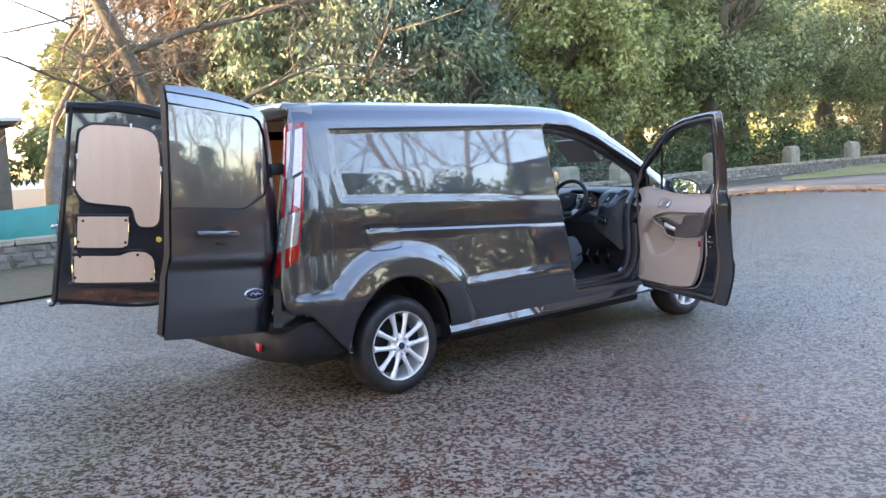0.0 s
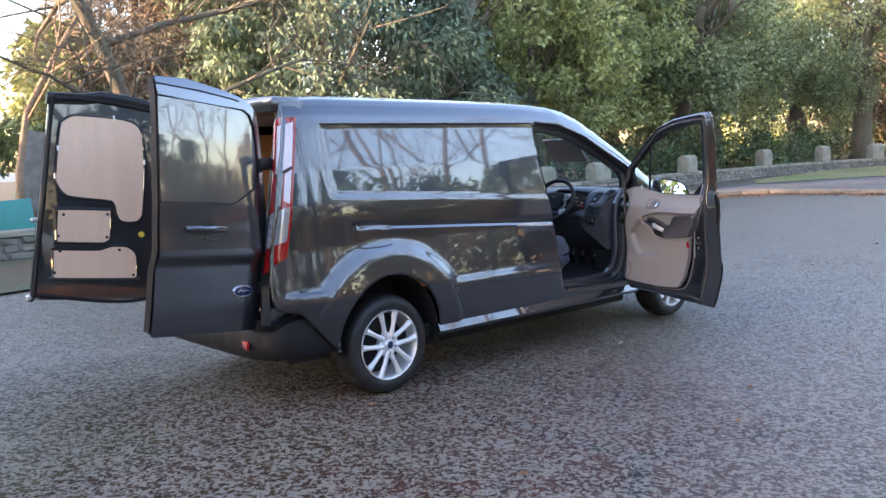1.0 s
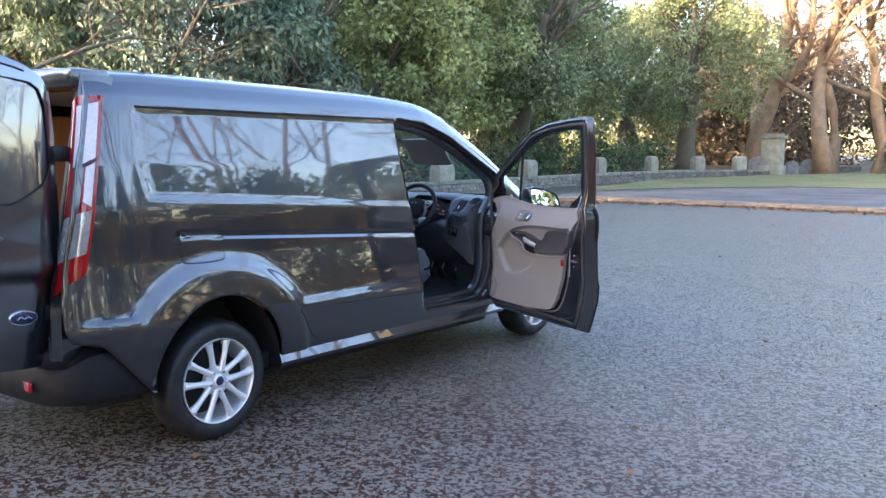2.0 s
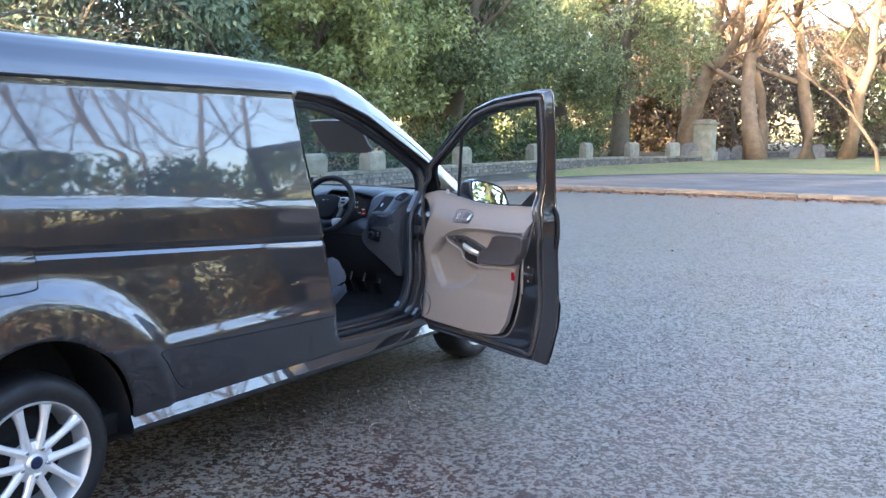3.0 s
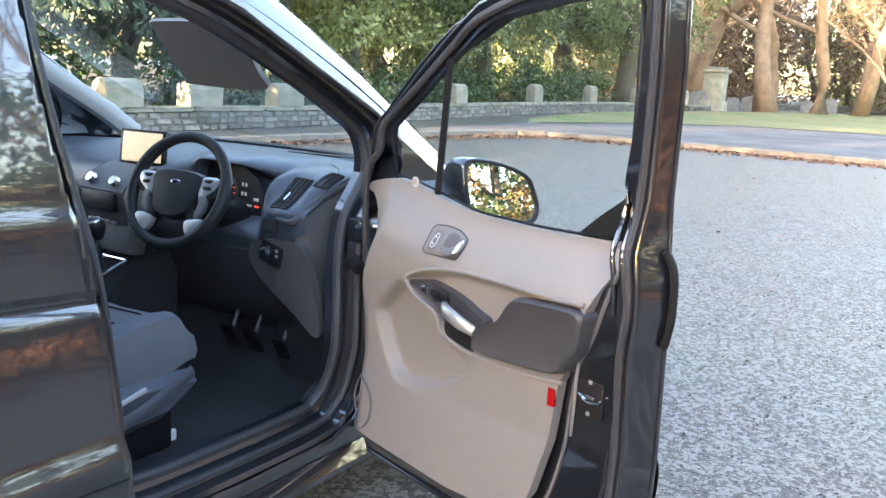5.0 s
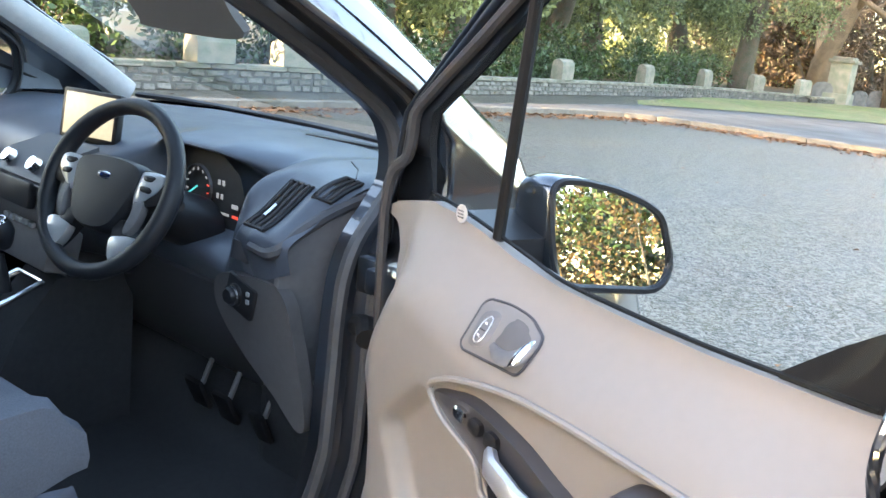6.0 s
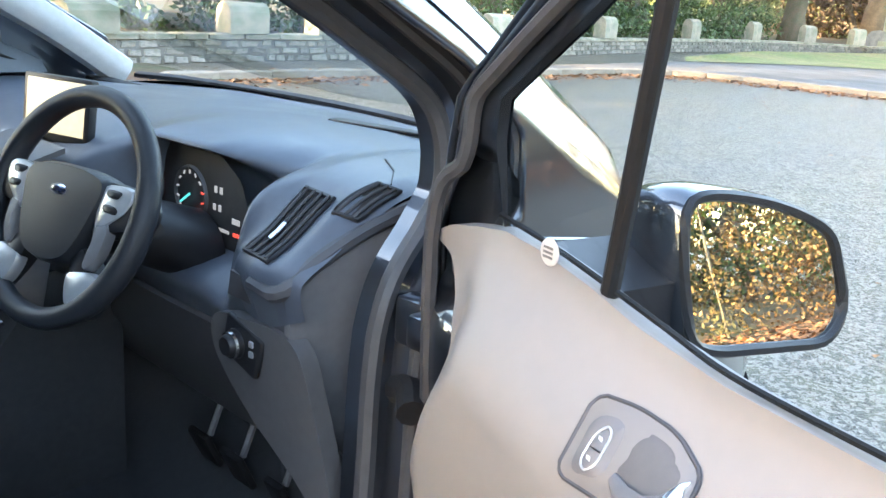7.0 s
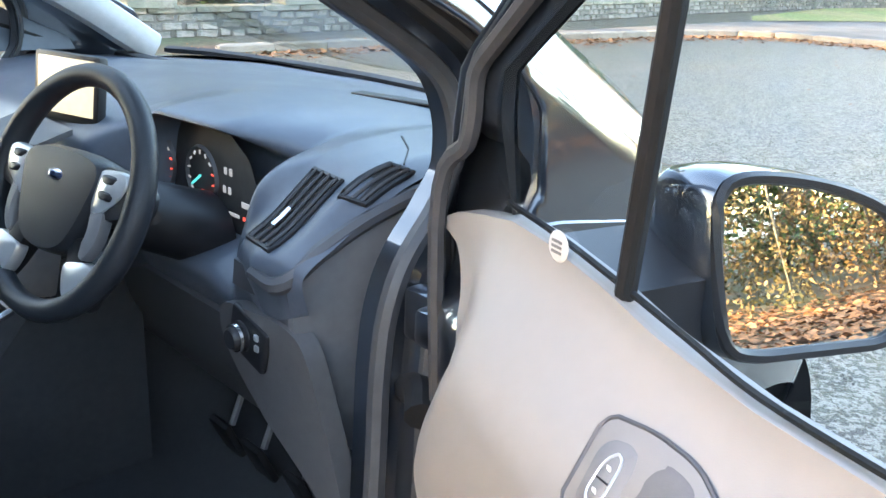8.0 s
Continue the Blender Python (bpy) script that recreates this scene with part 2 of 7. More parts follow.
M = dict(
    paint=mat("dark_grey_metallic_paint", (0.036, 0.043, 0.056), 0.30, 0.8, var=0.04, coat=1.0, fine=900, scale=1.5),
    black=mat("black_plastic", (0.012, 0.012, 0.014), 0.45, spec=0.35, var=0.2, bump=0.08, bump_scale=600, rough_var=0.1),
    rubber=mat("black_rubber", (0.010, 0.010, 0.011), 0.6, spec=0.25, var=0.25, bump=0.05, rough_var=0.1),
    seal=mat("grey_black_rubber", (0.040, 0.041, 0.045), 0.5, var=0.15, bump=0.05, rough_var=0.1),
    tyre=mat("tyre_rubber", (0.016, 0.016, 0.017), 0.55, var=0.3, scale=9, bump=0.15, bump_scale=120, rough_var=0.15),
    alloy=mat("silver_alloy", (0.80, 0.80, 0.80), 0.38, 0.45, var=0.06, coat=0.4),
    dark=mat("dark_void", (0.012, 0.012, 0.013), 0.8, var=0.3),
    dash=mat("dark_blue_grey_soft_plastic", (0.062, 0.073, 0.094), 0.36, var=0.08, bump=0.10, bump_scale=900, rough_var=0.05),
    trim=mat("mid_grey_plastic", (0.196, 0.183, 0.174), 0.48, var=0.02, bump=0.08, bump_scale=900, scale=2),
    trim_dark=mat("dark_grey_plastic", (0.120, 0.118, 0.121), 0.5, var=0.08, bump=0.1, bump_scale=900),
    trim_plate=mat("taupe_grey_plastic", (0.155, 0.146, 0.140), 0.42, var=0.03, bump=0.08, bump_scale=900),
    fascia=mat("charcoal_fascia_plastic", (0.084, 0.082, 0.084), 0.5, var=0.08, bump=0.1, bump_scale=900),
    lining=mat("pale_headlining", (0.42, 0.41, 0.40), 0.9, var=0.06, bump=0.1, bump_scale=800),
    fabric=mat("grey_seat_cloth", (0.12, 0.13, 0.15), 0.9, var=0.15, fine=300, bump=0.3, bump_scale=900),
    soft=mat("soft_dark_plastic", (0.045, 0.045, 0.050), 0.5, var=0.05, bump=0.08, bump_scale=900),
    leather=mat("black_wheel_leather", (0.014, 0.016, 0.020), 0.42, spec=0.3, var=0.1, bump=0.15, bump_scale=500),
    chrome=mat("satin_chrome", (0.75, 0.75, 0.76), 0.18, 1.0, var=0.03),
    silver=mat("silver_plastic", (0.52, 0.53, 0.54), 0.3, 0.7, var=0.05),
    red=mat("red_lens", (0.33, 0.004, 0.007), 0.12, var=0.15, coat=1.0),
    clear=mat("clear_lens", (0.42, 0.40, 0.41), 0.1, 0.45, var=0.2, fine=80, coat=1.0),
    pale_lens=mat("white_lens", (0.74, 0.66, 0.67), 0.14, var=0.12, coat=0.6),
    glass=glass("window_glass"),
    tint=glass("windscreen_glass", (0.86, 0.92, 0.89)),
    mirror=mat("mirror", (0.86, 0.88, 0.88), 0.0, 1.0, var=0.0),
    ply=wood_mat("birch_plywood", (0.64, 0.47, 0.345), (0.60, 0.435, 0.315)),
    ply_orange=wood_mat("varnished_plywood", (0.40, 0.20, 0.09), (0.32, 0.15, 0.06)),
    yellow=mat("yellow_plastic", (0.75, 0.55, 0.05), 0.4),
    blue=mat("dark_blue_enamel", (0.01, 0.02, 0.07), 0.2, coat=1.0),
    carpet=mat("black_carpet", (0.025, 0.026, 0.029), 0.95, bump=0.4, bump_scale=700),
    screen=glow("lit_screen", (1.0, 0.90, 0.58), 0.050),
    dial_red=glow("red_dial_light", (1.0, 0.10, 0.06), 0.06),
    dial_blue=glow("cyan_dial_light", (0.10, 0.85, 0.80), 0.05),
    dial_white=glow("white_dial_light", (0.9, 0.92, 0.9), 0.018),
    white=mat("white_label", (0.8, 0.8, 0.8), 0.5),
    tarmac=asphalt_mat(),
    stone=mat("rubble_stone", (0.23, 0.205, 0.175), 0.9, var=0.25, scale=3, fine=40, bump=0.5, bump_scale=30, second=(0.15, 0.15, 0.12), object_random=0.3, island=0.3),
    coping=mat("sandstone_block", (0.32, 0.28, 0.22), 0.9, var=0.2, scale=2, fine=30, bump=0.4, bump_scale=25, second=(0.20, 0.21, 0.15), object_random=0.15),
    chipping=mat("stone_chippings", (0.24, 0.21, 0.17), 0.6, var=0.5, scale=3, fine=90, second=(0.05, 0.047, 0.042)),
    mortar=mat("old_mortar", (0.14, 0.13, 0.11), 0.95, var=0.2, bump=0.4, bump_scale=40),
    kerbstone=mat("sandstone_kerb", (0.26, 0.22, 0.17), 0.85, var=0.2, bump=0.3, bump_scale=40, object_random=0.15),
    path=mat("grey_path", (0.115, 0.108, 0.098), 0.8, var=0.15, scale=0.6, bump=0.2, bump_scale=60, rough_var=0.15),
    grass=mat("short_grass", (0.15, 0.175, 0.05), 0.9, var=0.45, scale=0.35, fine=8, bump=0.8, bump_scale=18, second=(0.22, 0.19, 0.075)),
    earth=mat("leaf_mould", (0.10, 0.058, 0.031), 0.95, var=0.3, scale=0.8, fine=12, bump=0.5, bump_scale=20, second=(0.06, 0.07, 0.03)),
    leaf_brown=mat("fallen_leaves", (0.32, 0.15, 0.06), 0.8, var=0.3, island=0.5),
    bark=mat("grey_brown_bark", (0.13, 0.10, 0.075), 0.9, var=0.3, scale=3, fine=25, bump=0.8, bump_scale=18, second=(0.09, 0.09, 0.06)),
    bark_pale=mat("pale_bark", (0.30, 0.21, 0.13), 0.9, var=0.3, scale=2, fine=20, bump=0.7, bump_scale=15),
    leaf_yew=mat("dark_needles", (0.165, 0.215, 0.120), 0.6, var=0.2, scale=0.4, island=0.5, subsurface=0.2, second=(0.11, 0.16, 0.11)),
    # olive tone raised to carry sunlight; the deep green is its dimmer fellow
    leaf_oak=mat("brightened_olive_leaves", (0.33, 0.355, 0.135), 0.5, var=0.2, scale=0.4, island=0.5, subsurface=0.25, second=(0.23, 0.27, 0.10)),
    leaf_holm=mat("deep_green_leaves", (0.245, 0.280, 0.125), 0.5, var=0.2, scale=0.4, island=0.5, subsurface=0.2, second=(0.15, 0.19, 0.085)),
    twig=mat("bare_brown_twigs", (0.20, 0.14, 0.095), 0.85, var=0.25, scale=0.6, island=0.4, second=(0.12, 0.095, 0.065)),
    leaf_laurel=mat("laurel_leaves", (0.075, 0.125, 0.045), 0.35, var=0.2, scale=1.0, island=0.5, subsurface=0.2, second=(0.04, 0.07, 0.02)),
    leaf_gold=mat("autumn_leaves", (0.150, 0.085, 0.030), 0.6, var=0.3, scale=0.7, island=0.6, subsurface=0.3, second=(0.065, 0.062, 0.022)),
    teal=mat("teal_paint", (0.02, 0.22, 0.20), 0.5, var=0.12),
    shed=mat("white_paint", (0.75, 0.76, 0.78), 0.5, var=0.06),
    slate=mat("dark_roof", (0.05, 0.05, 0.055), 0.7, var=0.2),
    grave=mat("grey_gravestone", (0.22, 0.22, 0.21), 0.9, var=0.25, bump=0.3, bump_scale=30),
)
M["paint"].node_tree.nodes["Principled BSDF"].inputs["Coat IOR"].default_value = 1.95
M["paint"].node_tree.nodes["Principled BSDF"].inputs["Coat Roughness"].default_value = 0.028


# ---- building helpers ----
PLACE = {}
SET_BACK = []                    # while it holds a matrix, parts are moved by it


def thing(name, at, label, category, group="", kind=""):
    """A top-level thing: an Empty at its base."""
    ob = new(name)
    ob.location = at
    PLACE[ob] = Matrix.Translation(at)
    return tagged(ob, label, category, group, kind)


def mesh_of(name, verts, faces, material, smooth=True):
    me = bpy.data.meshes.new(name)
    me.from_pydata([tuple(map(float, v)) for v in verts], [], faces)
    me.materials.append(material)
    if smooth:
        me.shade_smooth()
    return me


def sharpen(me, degrees):
    bm = bmesh.new()
    bm.from_mesh(me)
    for e in bm.edges:
        if len(e.link_faces) == 2 and e.calc_face_angle(0) > radians(degrees):
            e.smooth = False
    bm.to_mesh(me)
    bm.free()


def part(name, geo, material, parent, label="", xf=None, smooth=True, sharp=35, shadow=True):
    """One mesh object under a thing or a part. geo: a bmesh, or verts and faces, in the world's places; xf moves it first."""
    if isinstance(geo, tuple):
        me = mesh_of(name, geo[0], geo[1], material, smooth)
    else:
        me = bpy.data.meshes.new(name)
        geo.normal_update()
        geo.to_mesh(me)
        geo.free()
        me.materials.append(material)
        if smooth:
            me.shade_smooth()
    if xf is not None:
        me.transform(xf)
    for m in SET_BACK:
        me.transform(m)
    if smooth and sharp:
        sharpen(me, sharp)
    ob = new(name, me)
    ob.parent = parent
    if parent is not None:
        ob.matrix_parent_inverse = PLACE[parent].inverted()
    PLACE[ob] = Matrix.Identity(4)
    ob.visible_shadow = shadow
    return tagged(ob, label)


def box(centre, size, bevel=0.004, rot=None, seg=2):
    """A box with eased edges."""
    bm = bmesh.new()
    bmesh.ops.create_cube(bm, size=1.0)
    bmesh.ops.scale(bm, vec=size, verts=bm.verts)
    if bevel:
        bmesh.ops.bevel(bm, geom=bm.edges[:], offset=min(bevel, 0.45 * min(size)), segments=seg, profile=0.5, affect="EDGES")
    m = Matrix.Translation(centre)
    bmesh.ops.transform(bm, matrix=m @ rot if rot is not None else m, verts=bm.verts)
    return bm


def join_bm(*bms):
    """Several pieces of one part in one bmesh."""
    out = bmesh.new()
    for b in bms:
        me = bpy.data.meshes.new("t")
        b.to_mesh(me)
        b.free()
        out.from_mesh(me)
        bpy.data.meshes.remove(me)
    return out


def lathe(profile, segments, m=None):
    """Turns (radius, height) points round the z axis."""
    vs, fs = [], []
    for r, h in profile:
        for k in range(segments):
            a = 2 * math.pi * k / segments
            vs.append(Vector((r * math.cos(a), r * math.sin(a), h)))
    for i in range(len(profile) - 1):
        for k in range(segments):
            k2 = (k + 1) % segments
            fs.append((i * segments + k, i * segments + k2, (i + 1) * segments + k2, (i + 1) * segments + k))
    if m is not None:
        vs = [m @ v for v in vs]
    return vs, fs


def smooth_line(points, n, closed=False):
    """n points along a soft curve through the given ones."""
    p = [np.array(q, float) for q in points]
    if closed:
        p = [p[-1]] + p + [p[0], p[1]]
    else:
        p = [2 * p[0] - p[1]] + p + [2 * p[-1] - p[-2]]
    seg = len(p) - 3
    out = []
    for i in range(n):
        s = i / n * seg if closed else i / (n - 1) * seg
        k = min(int(s), seg - 1)
        t = s - k
        a, b, c, d = p[k:k + 4]
        out.append(0.5 * (2 * b + (c - a) * t + (2 * a - 5 * b + 4 * c - d) * t * t + (3 * b - a - 3 * c + d) * t ** 3))
    return out


def sweep(points, radius, sides=8, closed=False, flat=1.0, up=(0, 0, 1), cap=True):
    """A tube along points; radius may be a list; flat squeezes it across."""
    pts = [Vector(p) for p in points]
    n = len(pts)
    rad = radius if isinstance(radius, (list, tuple)) else [radius] * n
    vs, fs = [], []
    for i, p in enumerate(pts):
        a, b = (pts[i - 1], pts[(i + 1) % n]) if closed else (pts[max(i - 1, 0)], pts[min(i + 1, n - 1)])
        t = (b - a).normalized()
        s = t.cross(Vector(up))
        s = s.normalized() if s.length > 1e-4 else t.orthogonal().normalized()
        u = s.cross(t)
        for k in range(sides):
            c = 2 * math.pi * (k + 0.5) / sides
            vs.append(p + s * (math.cos(c) * rad[i] * flat) + u * (math.sin(c) * rad[i]))
    for i in range(n if closed else n - 1):
        j = (i + 1) % n
        for k in range(sides):
            k2 = (k + 1) % sides
            fs.append((i * sides + k, i * sides + k2, j * sides + k2, j * sides + k))
    if not closed and cap:
        fs.append(tuple(range(sides))[::-1])
        fs.append(tuple(range((n - 1) * sides, n * sides)))
    return vs, fs


def loft(rings, closed_ring=True, caps=True):
    """Skins rings of equal count."""
    k = len(rings[0])
    vs = [v for r in rings for v in r]
    fs = []
    for i in range(len(rings) - 1):
        for j in range(k if closed_ring else k - 1):
            j2 = (j + 1) % k
            fs.append((i * k + j, i * k + j2, (i + 1) * k + j2, (i + 1) * k + j))
    if caps and closed_ring:
        fs.append(tuple(range(k))[::-1])
        fs.append(tuple(range((len(rings) - 1) * k, len(rings) * k)))
    return vs, fs


def merged(*geos):
    """Several (verts, faces) as one."""
    vs, fs = [], []
    for v, f in geos:
        o = len(vs)
        vs += list(v)
        fs += [tuple(i + o for i in q) for q in f]
    return vs, fs


def inside(poly, x, y):
    px, py = np.array([p[0] for p in poly]), np.array([p[1] for p in poly])
    qx, qy = np.roll(px, -1), np.roll(py, -1)
    r = np.zeros(x.shape, bool)
    for a, b, c, d in zip(px, py, qx, qy):
        if b == d:
            continue
        hit = (b > y) != (d > y)
        r ^= hit & (x < (c - a) * (y - b) / (d - b) + a)
    return r


def nearest(polys, x, y):
    best, bx, by = 1e9, x, y
    for poly in polys:
        for (a, b), (c, d) in zip(poly, poly[1:] + poly[:1]):
            ex, ey = c - a, d - b
            L = ex * ex + ey * ey
            t = 0 if L == 0 else max(0, min(1, ((x - a) * ex + (y - b) * ey) / L))
            qx, qy = a + t * ex, b + t * ey
            e = (x - qx) ** 2 + (y - qy) ** 2
            if e < best:
                best, bx, by = e, qx, qy
    return bx, by


def patch(surface, outline, holes=(), step=0.02, thick=0.0, normal=None):
    """A piece of surface(u, v) -> (x, y, z) within an outline in u, v, less holes; its rim lies on the outlines.
    thick: gives it a back at that distance along normal, and edges."""
    us, vs_ = [p[0] for p in outline], [p[1] for p in outline]
    u0, u1, v0, v1 = min(us), max(us), min(vs_), max(vs_)
    nu, nv = max(2, int(round((u1 - u0) / step))), max(2, int(round((v1 - v0) / step)))
    gu, gv = np.linspace(u0, u1, nu + 1), np.linspace(v0, v1, nv + 1)
    cu, cv = np.meshgrid((gu[:-1] + gu[1:]) / 2, (gv[:-1] + gv[1:]) / 2, indexing="ij")
    keep = inside(outline, cu, cv)
    for h in holes:
        keep &= ~inside(h, cu, cv)
    pad = np.pad(keep, 1)
    rings = [list(map(tuple, outline))] + [list(map(tuple, h)) for h in holes]
    index, verts, faces = {}, [], []
    for i in range(nu):
        for j in range(nv):
            if not keep[i, j]:
                continue
            q = []
            for a, b in ((i, j), (i + 1, j), (i + 1, j + 1), (i, j + 1)):
                if (a, b) not in index:
                    u, v = gu[a], gv[b]
                    if not pad[a:a + 2, b:b + 2].all():
                        u, v = nearest(rings, u, v)
                    index[a, b] = len(verts)
                    verts.append(Vector(surface(u, v)))
                q.append(index[a, b])
            faces.append(tuple(q))
    if thick:
        n = len(verts)
        shift = Vector(normal) * thick
        verts += [v + shift for v in verts]
        edges = {}
        for f in faces:
            for a, b in zip(f, f[1:] + f[:1]):
                edges[(a, b)] = 1
        rim = [(a, b) for a, b in edges if (b, a) not in edges]
        faces += [tuple(i + n for i in f[::-1]) for f in faces[:]]
        faces += [(b, a, a + n, b + n) for a, b in rim]
    return verts, faces


def curve_at(xs, ys, x):
    return float(np.interp(x, xs, ys))


def smoothstep(a, b, x):
    t = max(0.0, min(1.0, (x - a) / (b - a)))
    return t * t * (3 - 2 * t)


# ---- the setting ----
ground = thing("ground", (0, 0, 0), "damp worn tarmac car park with bare stones and moss", "ground", kind="structure")
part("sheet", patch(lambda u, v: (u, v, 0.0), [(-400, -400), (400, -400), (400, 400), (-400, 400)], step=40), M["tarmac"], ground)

WALL = [(-9.0, 10.6), (1.0, 11.2), (11.8, 13.0), (19.0, 13.4), (30.0, 14.9), (42.0, 15.8), (46.2, 15.2), (49.5, 14.0), (52.3, 13.2), (80.0, 14.0), (120.0, -4.0)]
KERB = [(9.0, 10.4), (14.0, 10.4), (17.0, 10.0), (20.5, 9.6), (22.2, 8.2), (22.8, 4.0), (22.8, -1.0), (22.0, -8.0), (20.0, -20.0)]


def strip(name, line_a, line_b, z, material, parent, label=""):
    """A level strip between two lines of equal count."""
    za, zb = z if isinstance(z, tuple) else (z, z)
    vs = [(x, y, za) for x, y in line_a] + [(x, y, zb) for x, y in line_b]
    n = len(line_a)
    return part(name, (vs, [(i, i + 1, n + i + 1, n + i) for i in range(n - 1)]), material, parent, label)


path = thing("pavement", (30, 5, 0), "grey asphalt path behind the kerb", "path", kind="structure")
k = smooth_line(KERB, 24)
strip("surface", [tuple(p) for p in k], [(p[0] + 16, p[1] + 0.5 * (12 - p[1]) if p[1] > 4 else p[1]) for p in k], 0.10, M["path"], path)
lawn = thing("lawn", (45, 0, 0), "short green grass verge caught by low sun", "grass", kind="structure")
strip("turf", [(26, 11.2), (31, 9.8), (36, 7.2), (39, 0), (39, -8), (36, -20), (30, -40)], [(26.3, 11.4), (36, 13.4), (50, 12.6), (66, 9), (78, -4), (84, -20), (84, -50)], (0.12, 0.22), M["grass"], lawn)
verge = thing("verge", (4, -12, 0), "brown leaf-strewn verge under the hedge", "ground", kind="structure")
strip("mould", [(-20, -6.9), (-6, -6.6), (4, -6.3), (16, -6.8), (30, -8)], [(-20, -30), (-6, -30), (4, -30), (16, -30), (30, -30)], (0.03, 0.3), M["earth"], verge)
bank = thing("wooded_ground", (20, 40, 0), "leaf-strewn ground under the trees", "ground", kind="structure")
wl = smooth_line(WALL, 40)
strip("mould", [tuple(p) for p in wl], [(p[0] * 1.6, p[1] + 70 if p[0] < 60 else p[1] + 40) for p in wl], 0.35, M["earth"], bank)


# ---- the van ----
CY = 0.915                       # the van's middle
van = thing("van", (2.4, CY, 0), "dark grey metallic panel van with open rear and driver's doors", "van")
SIDE_Z = [0.30, 0.335, 0.40, 0.60, 0.68, 0.98, 1.06, 1.17, 1.24, 1.45, 1.70, 1.80]
SIDE_Y = [0.075, 0.036, 0.016, -0.014, -0.022, 0.016, 0.019, 0.022, 0.027, 0.055, 0.096, 0.118]
GUT_X = [0.0, 2.33, 2.67, 2.95, 3.20, 3.44, 3.70, 4.10]
GUT_Z = [1.735, 1.735, 1.705, 1.615, 1.485, 1.370, 1.205, 1.00]
TOP_X = [0.0, 0.25, 0.6, 2.2, 2.45, 2.65, 2.80, 2.95, 3.15, 3.39, 3.53, 3.82, 4.05]
TOP_Z = [1.895, 1.91, 1.925, 1.905, 1.895, 1.880, 1.855, 1.805, 1.710, 1.575, 1.490, 1.320, 1.18]
Q = [1.735, 1.78, 1.83, 1.88, 1.95, 2.20, 2.60]
RISE = [0.0, 0.24, 0.52, 0.76, 0.90, 0.975, 1.0]
IN = [0.0, 0.012, 0.042, 0.095, 0.185, 0.42, None]


def side_y(z):
    return curve_at(SIDE_Z, SIDE_Y, z)


def rear_in(x):
    return 0.10 * max(0.0, (0.50 - x) / 0.42) ** 2.2


def flare(x, z):
    """The swelling round the rear wheel and the crease that runs back from it."""
    r = math.hypot(x - 0.9, (z - 0.315) * 1.0)
    f = 0.028 * smoothstep(0.70, 0.58, r) if z > 0.2 else 0
    if x < 0.9:
        f = max(f, 0.022 * smoothstep(0.745, 0.715, z) * smoothstep(0.62, 0.66, z + 0.2) * smoothstep(0.12, 0.3, x))
    if x > 1.3:
        f = max(f, 0.020 * smoothstep(0.70, 0.64, z) * smoothstep(1.34, 1.46, x))
    return -f


def height(x, q):
    """The height that q means at x: rows of the side run along its sloping lines."""
    g = curve_at(GUT_X, GUT_Z, x)
    p = min(1.36, g - 0.05)
    z = q if q < 1.0 else 1.0 + (q - 1.0) * (p - 1.0) / 0.36 if q < 1.36 else p + (q - 1.36) * (g - p) / (Q[0] - 1.36)
    return z - 0.060 * (min(max(x, 0.4), 2.7) - 1.5) * min(smoothstep(0.80, 0.98, q), smoothstep(1.60, 1.34, q))


def unskin_q(x, z):
    """q of a point of the side at height z."""
    lo, hi = 0.2, Q[0]
    for _ in range(26):
        mid = (lo + hi) / 2
        lo, hi = (mid, hi) if height(x, mid) < z else (lo, mid)
    return (lo + hi) / 2


def skin(x, q, detail=True):
    """The body's right half: q is the height up the side, and runs on over the roof to the middle."""
    g, top = curve_at(GUT_X, GUT_Z, x), curve_at(TOP_X, TOP_Z, x)
    if q <= Q[0]:
        z = height(x, q)
        y = side_y(z)
        if detail:
            y += flare(x, z)
            if 0.64 < x < 2.6:                                   # the groove of the sliding door's rail, and the sunken panel above
                w = smoothstep(0.64, 0.70, x)
                zr = 1.102 - 0.060 * (x - 0.68)
                y += 0.008 * w * smoothstep(0.020, 0.010, abs(z - zr))
            inset = panel_depth(x, z)
            y += inset
        return (x, y + rear_in(x), z)
    r = float(np.interp(q, Q, RISE))
    yi = [v if v is not None else CY - side_y(g) for v in IN]
    y = side_y(g) + float(np.interp(q, Q, yi)) + rear_in(x) * max(0.0, 1 - (q - Q[0]) / 0.5)
    return (x, y, g + (top - g) * r)




def panel_depth(x, z):
    """The sunken blank window of the side."""
    d = 0.0
    if 0.4 < x < 2.7 and 1.1 < z < 1.76:
        lo = 1.282 - 0.060 * (x - 0.66)
        e = min(smoothstep(lo - 0.006, lo + 0.014, z), smoothstep(1.722, 1.700, z), smoothstep(0.455 - 0.25 * min(0, z - 1.45), 0.535 - 0.25 * min(0, z - 1.45), x))
        d += 0.007 * e
    return d


def mirror_y(vf):
    vs, fs = vf
    return [Vector((v[0], 2 * CY - v[1], v[2])) for v in vs], [f[::-1] for f in fs]


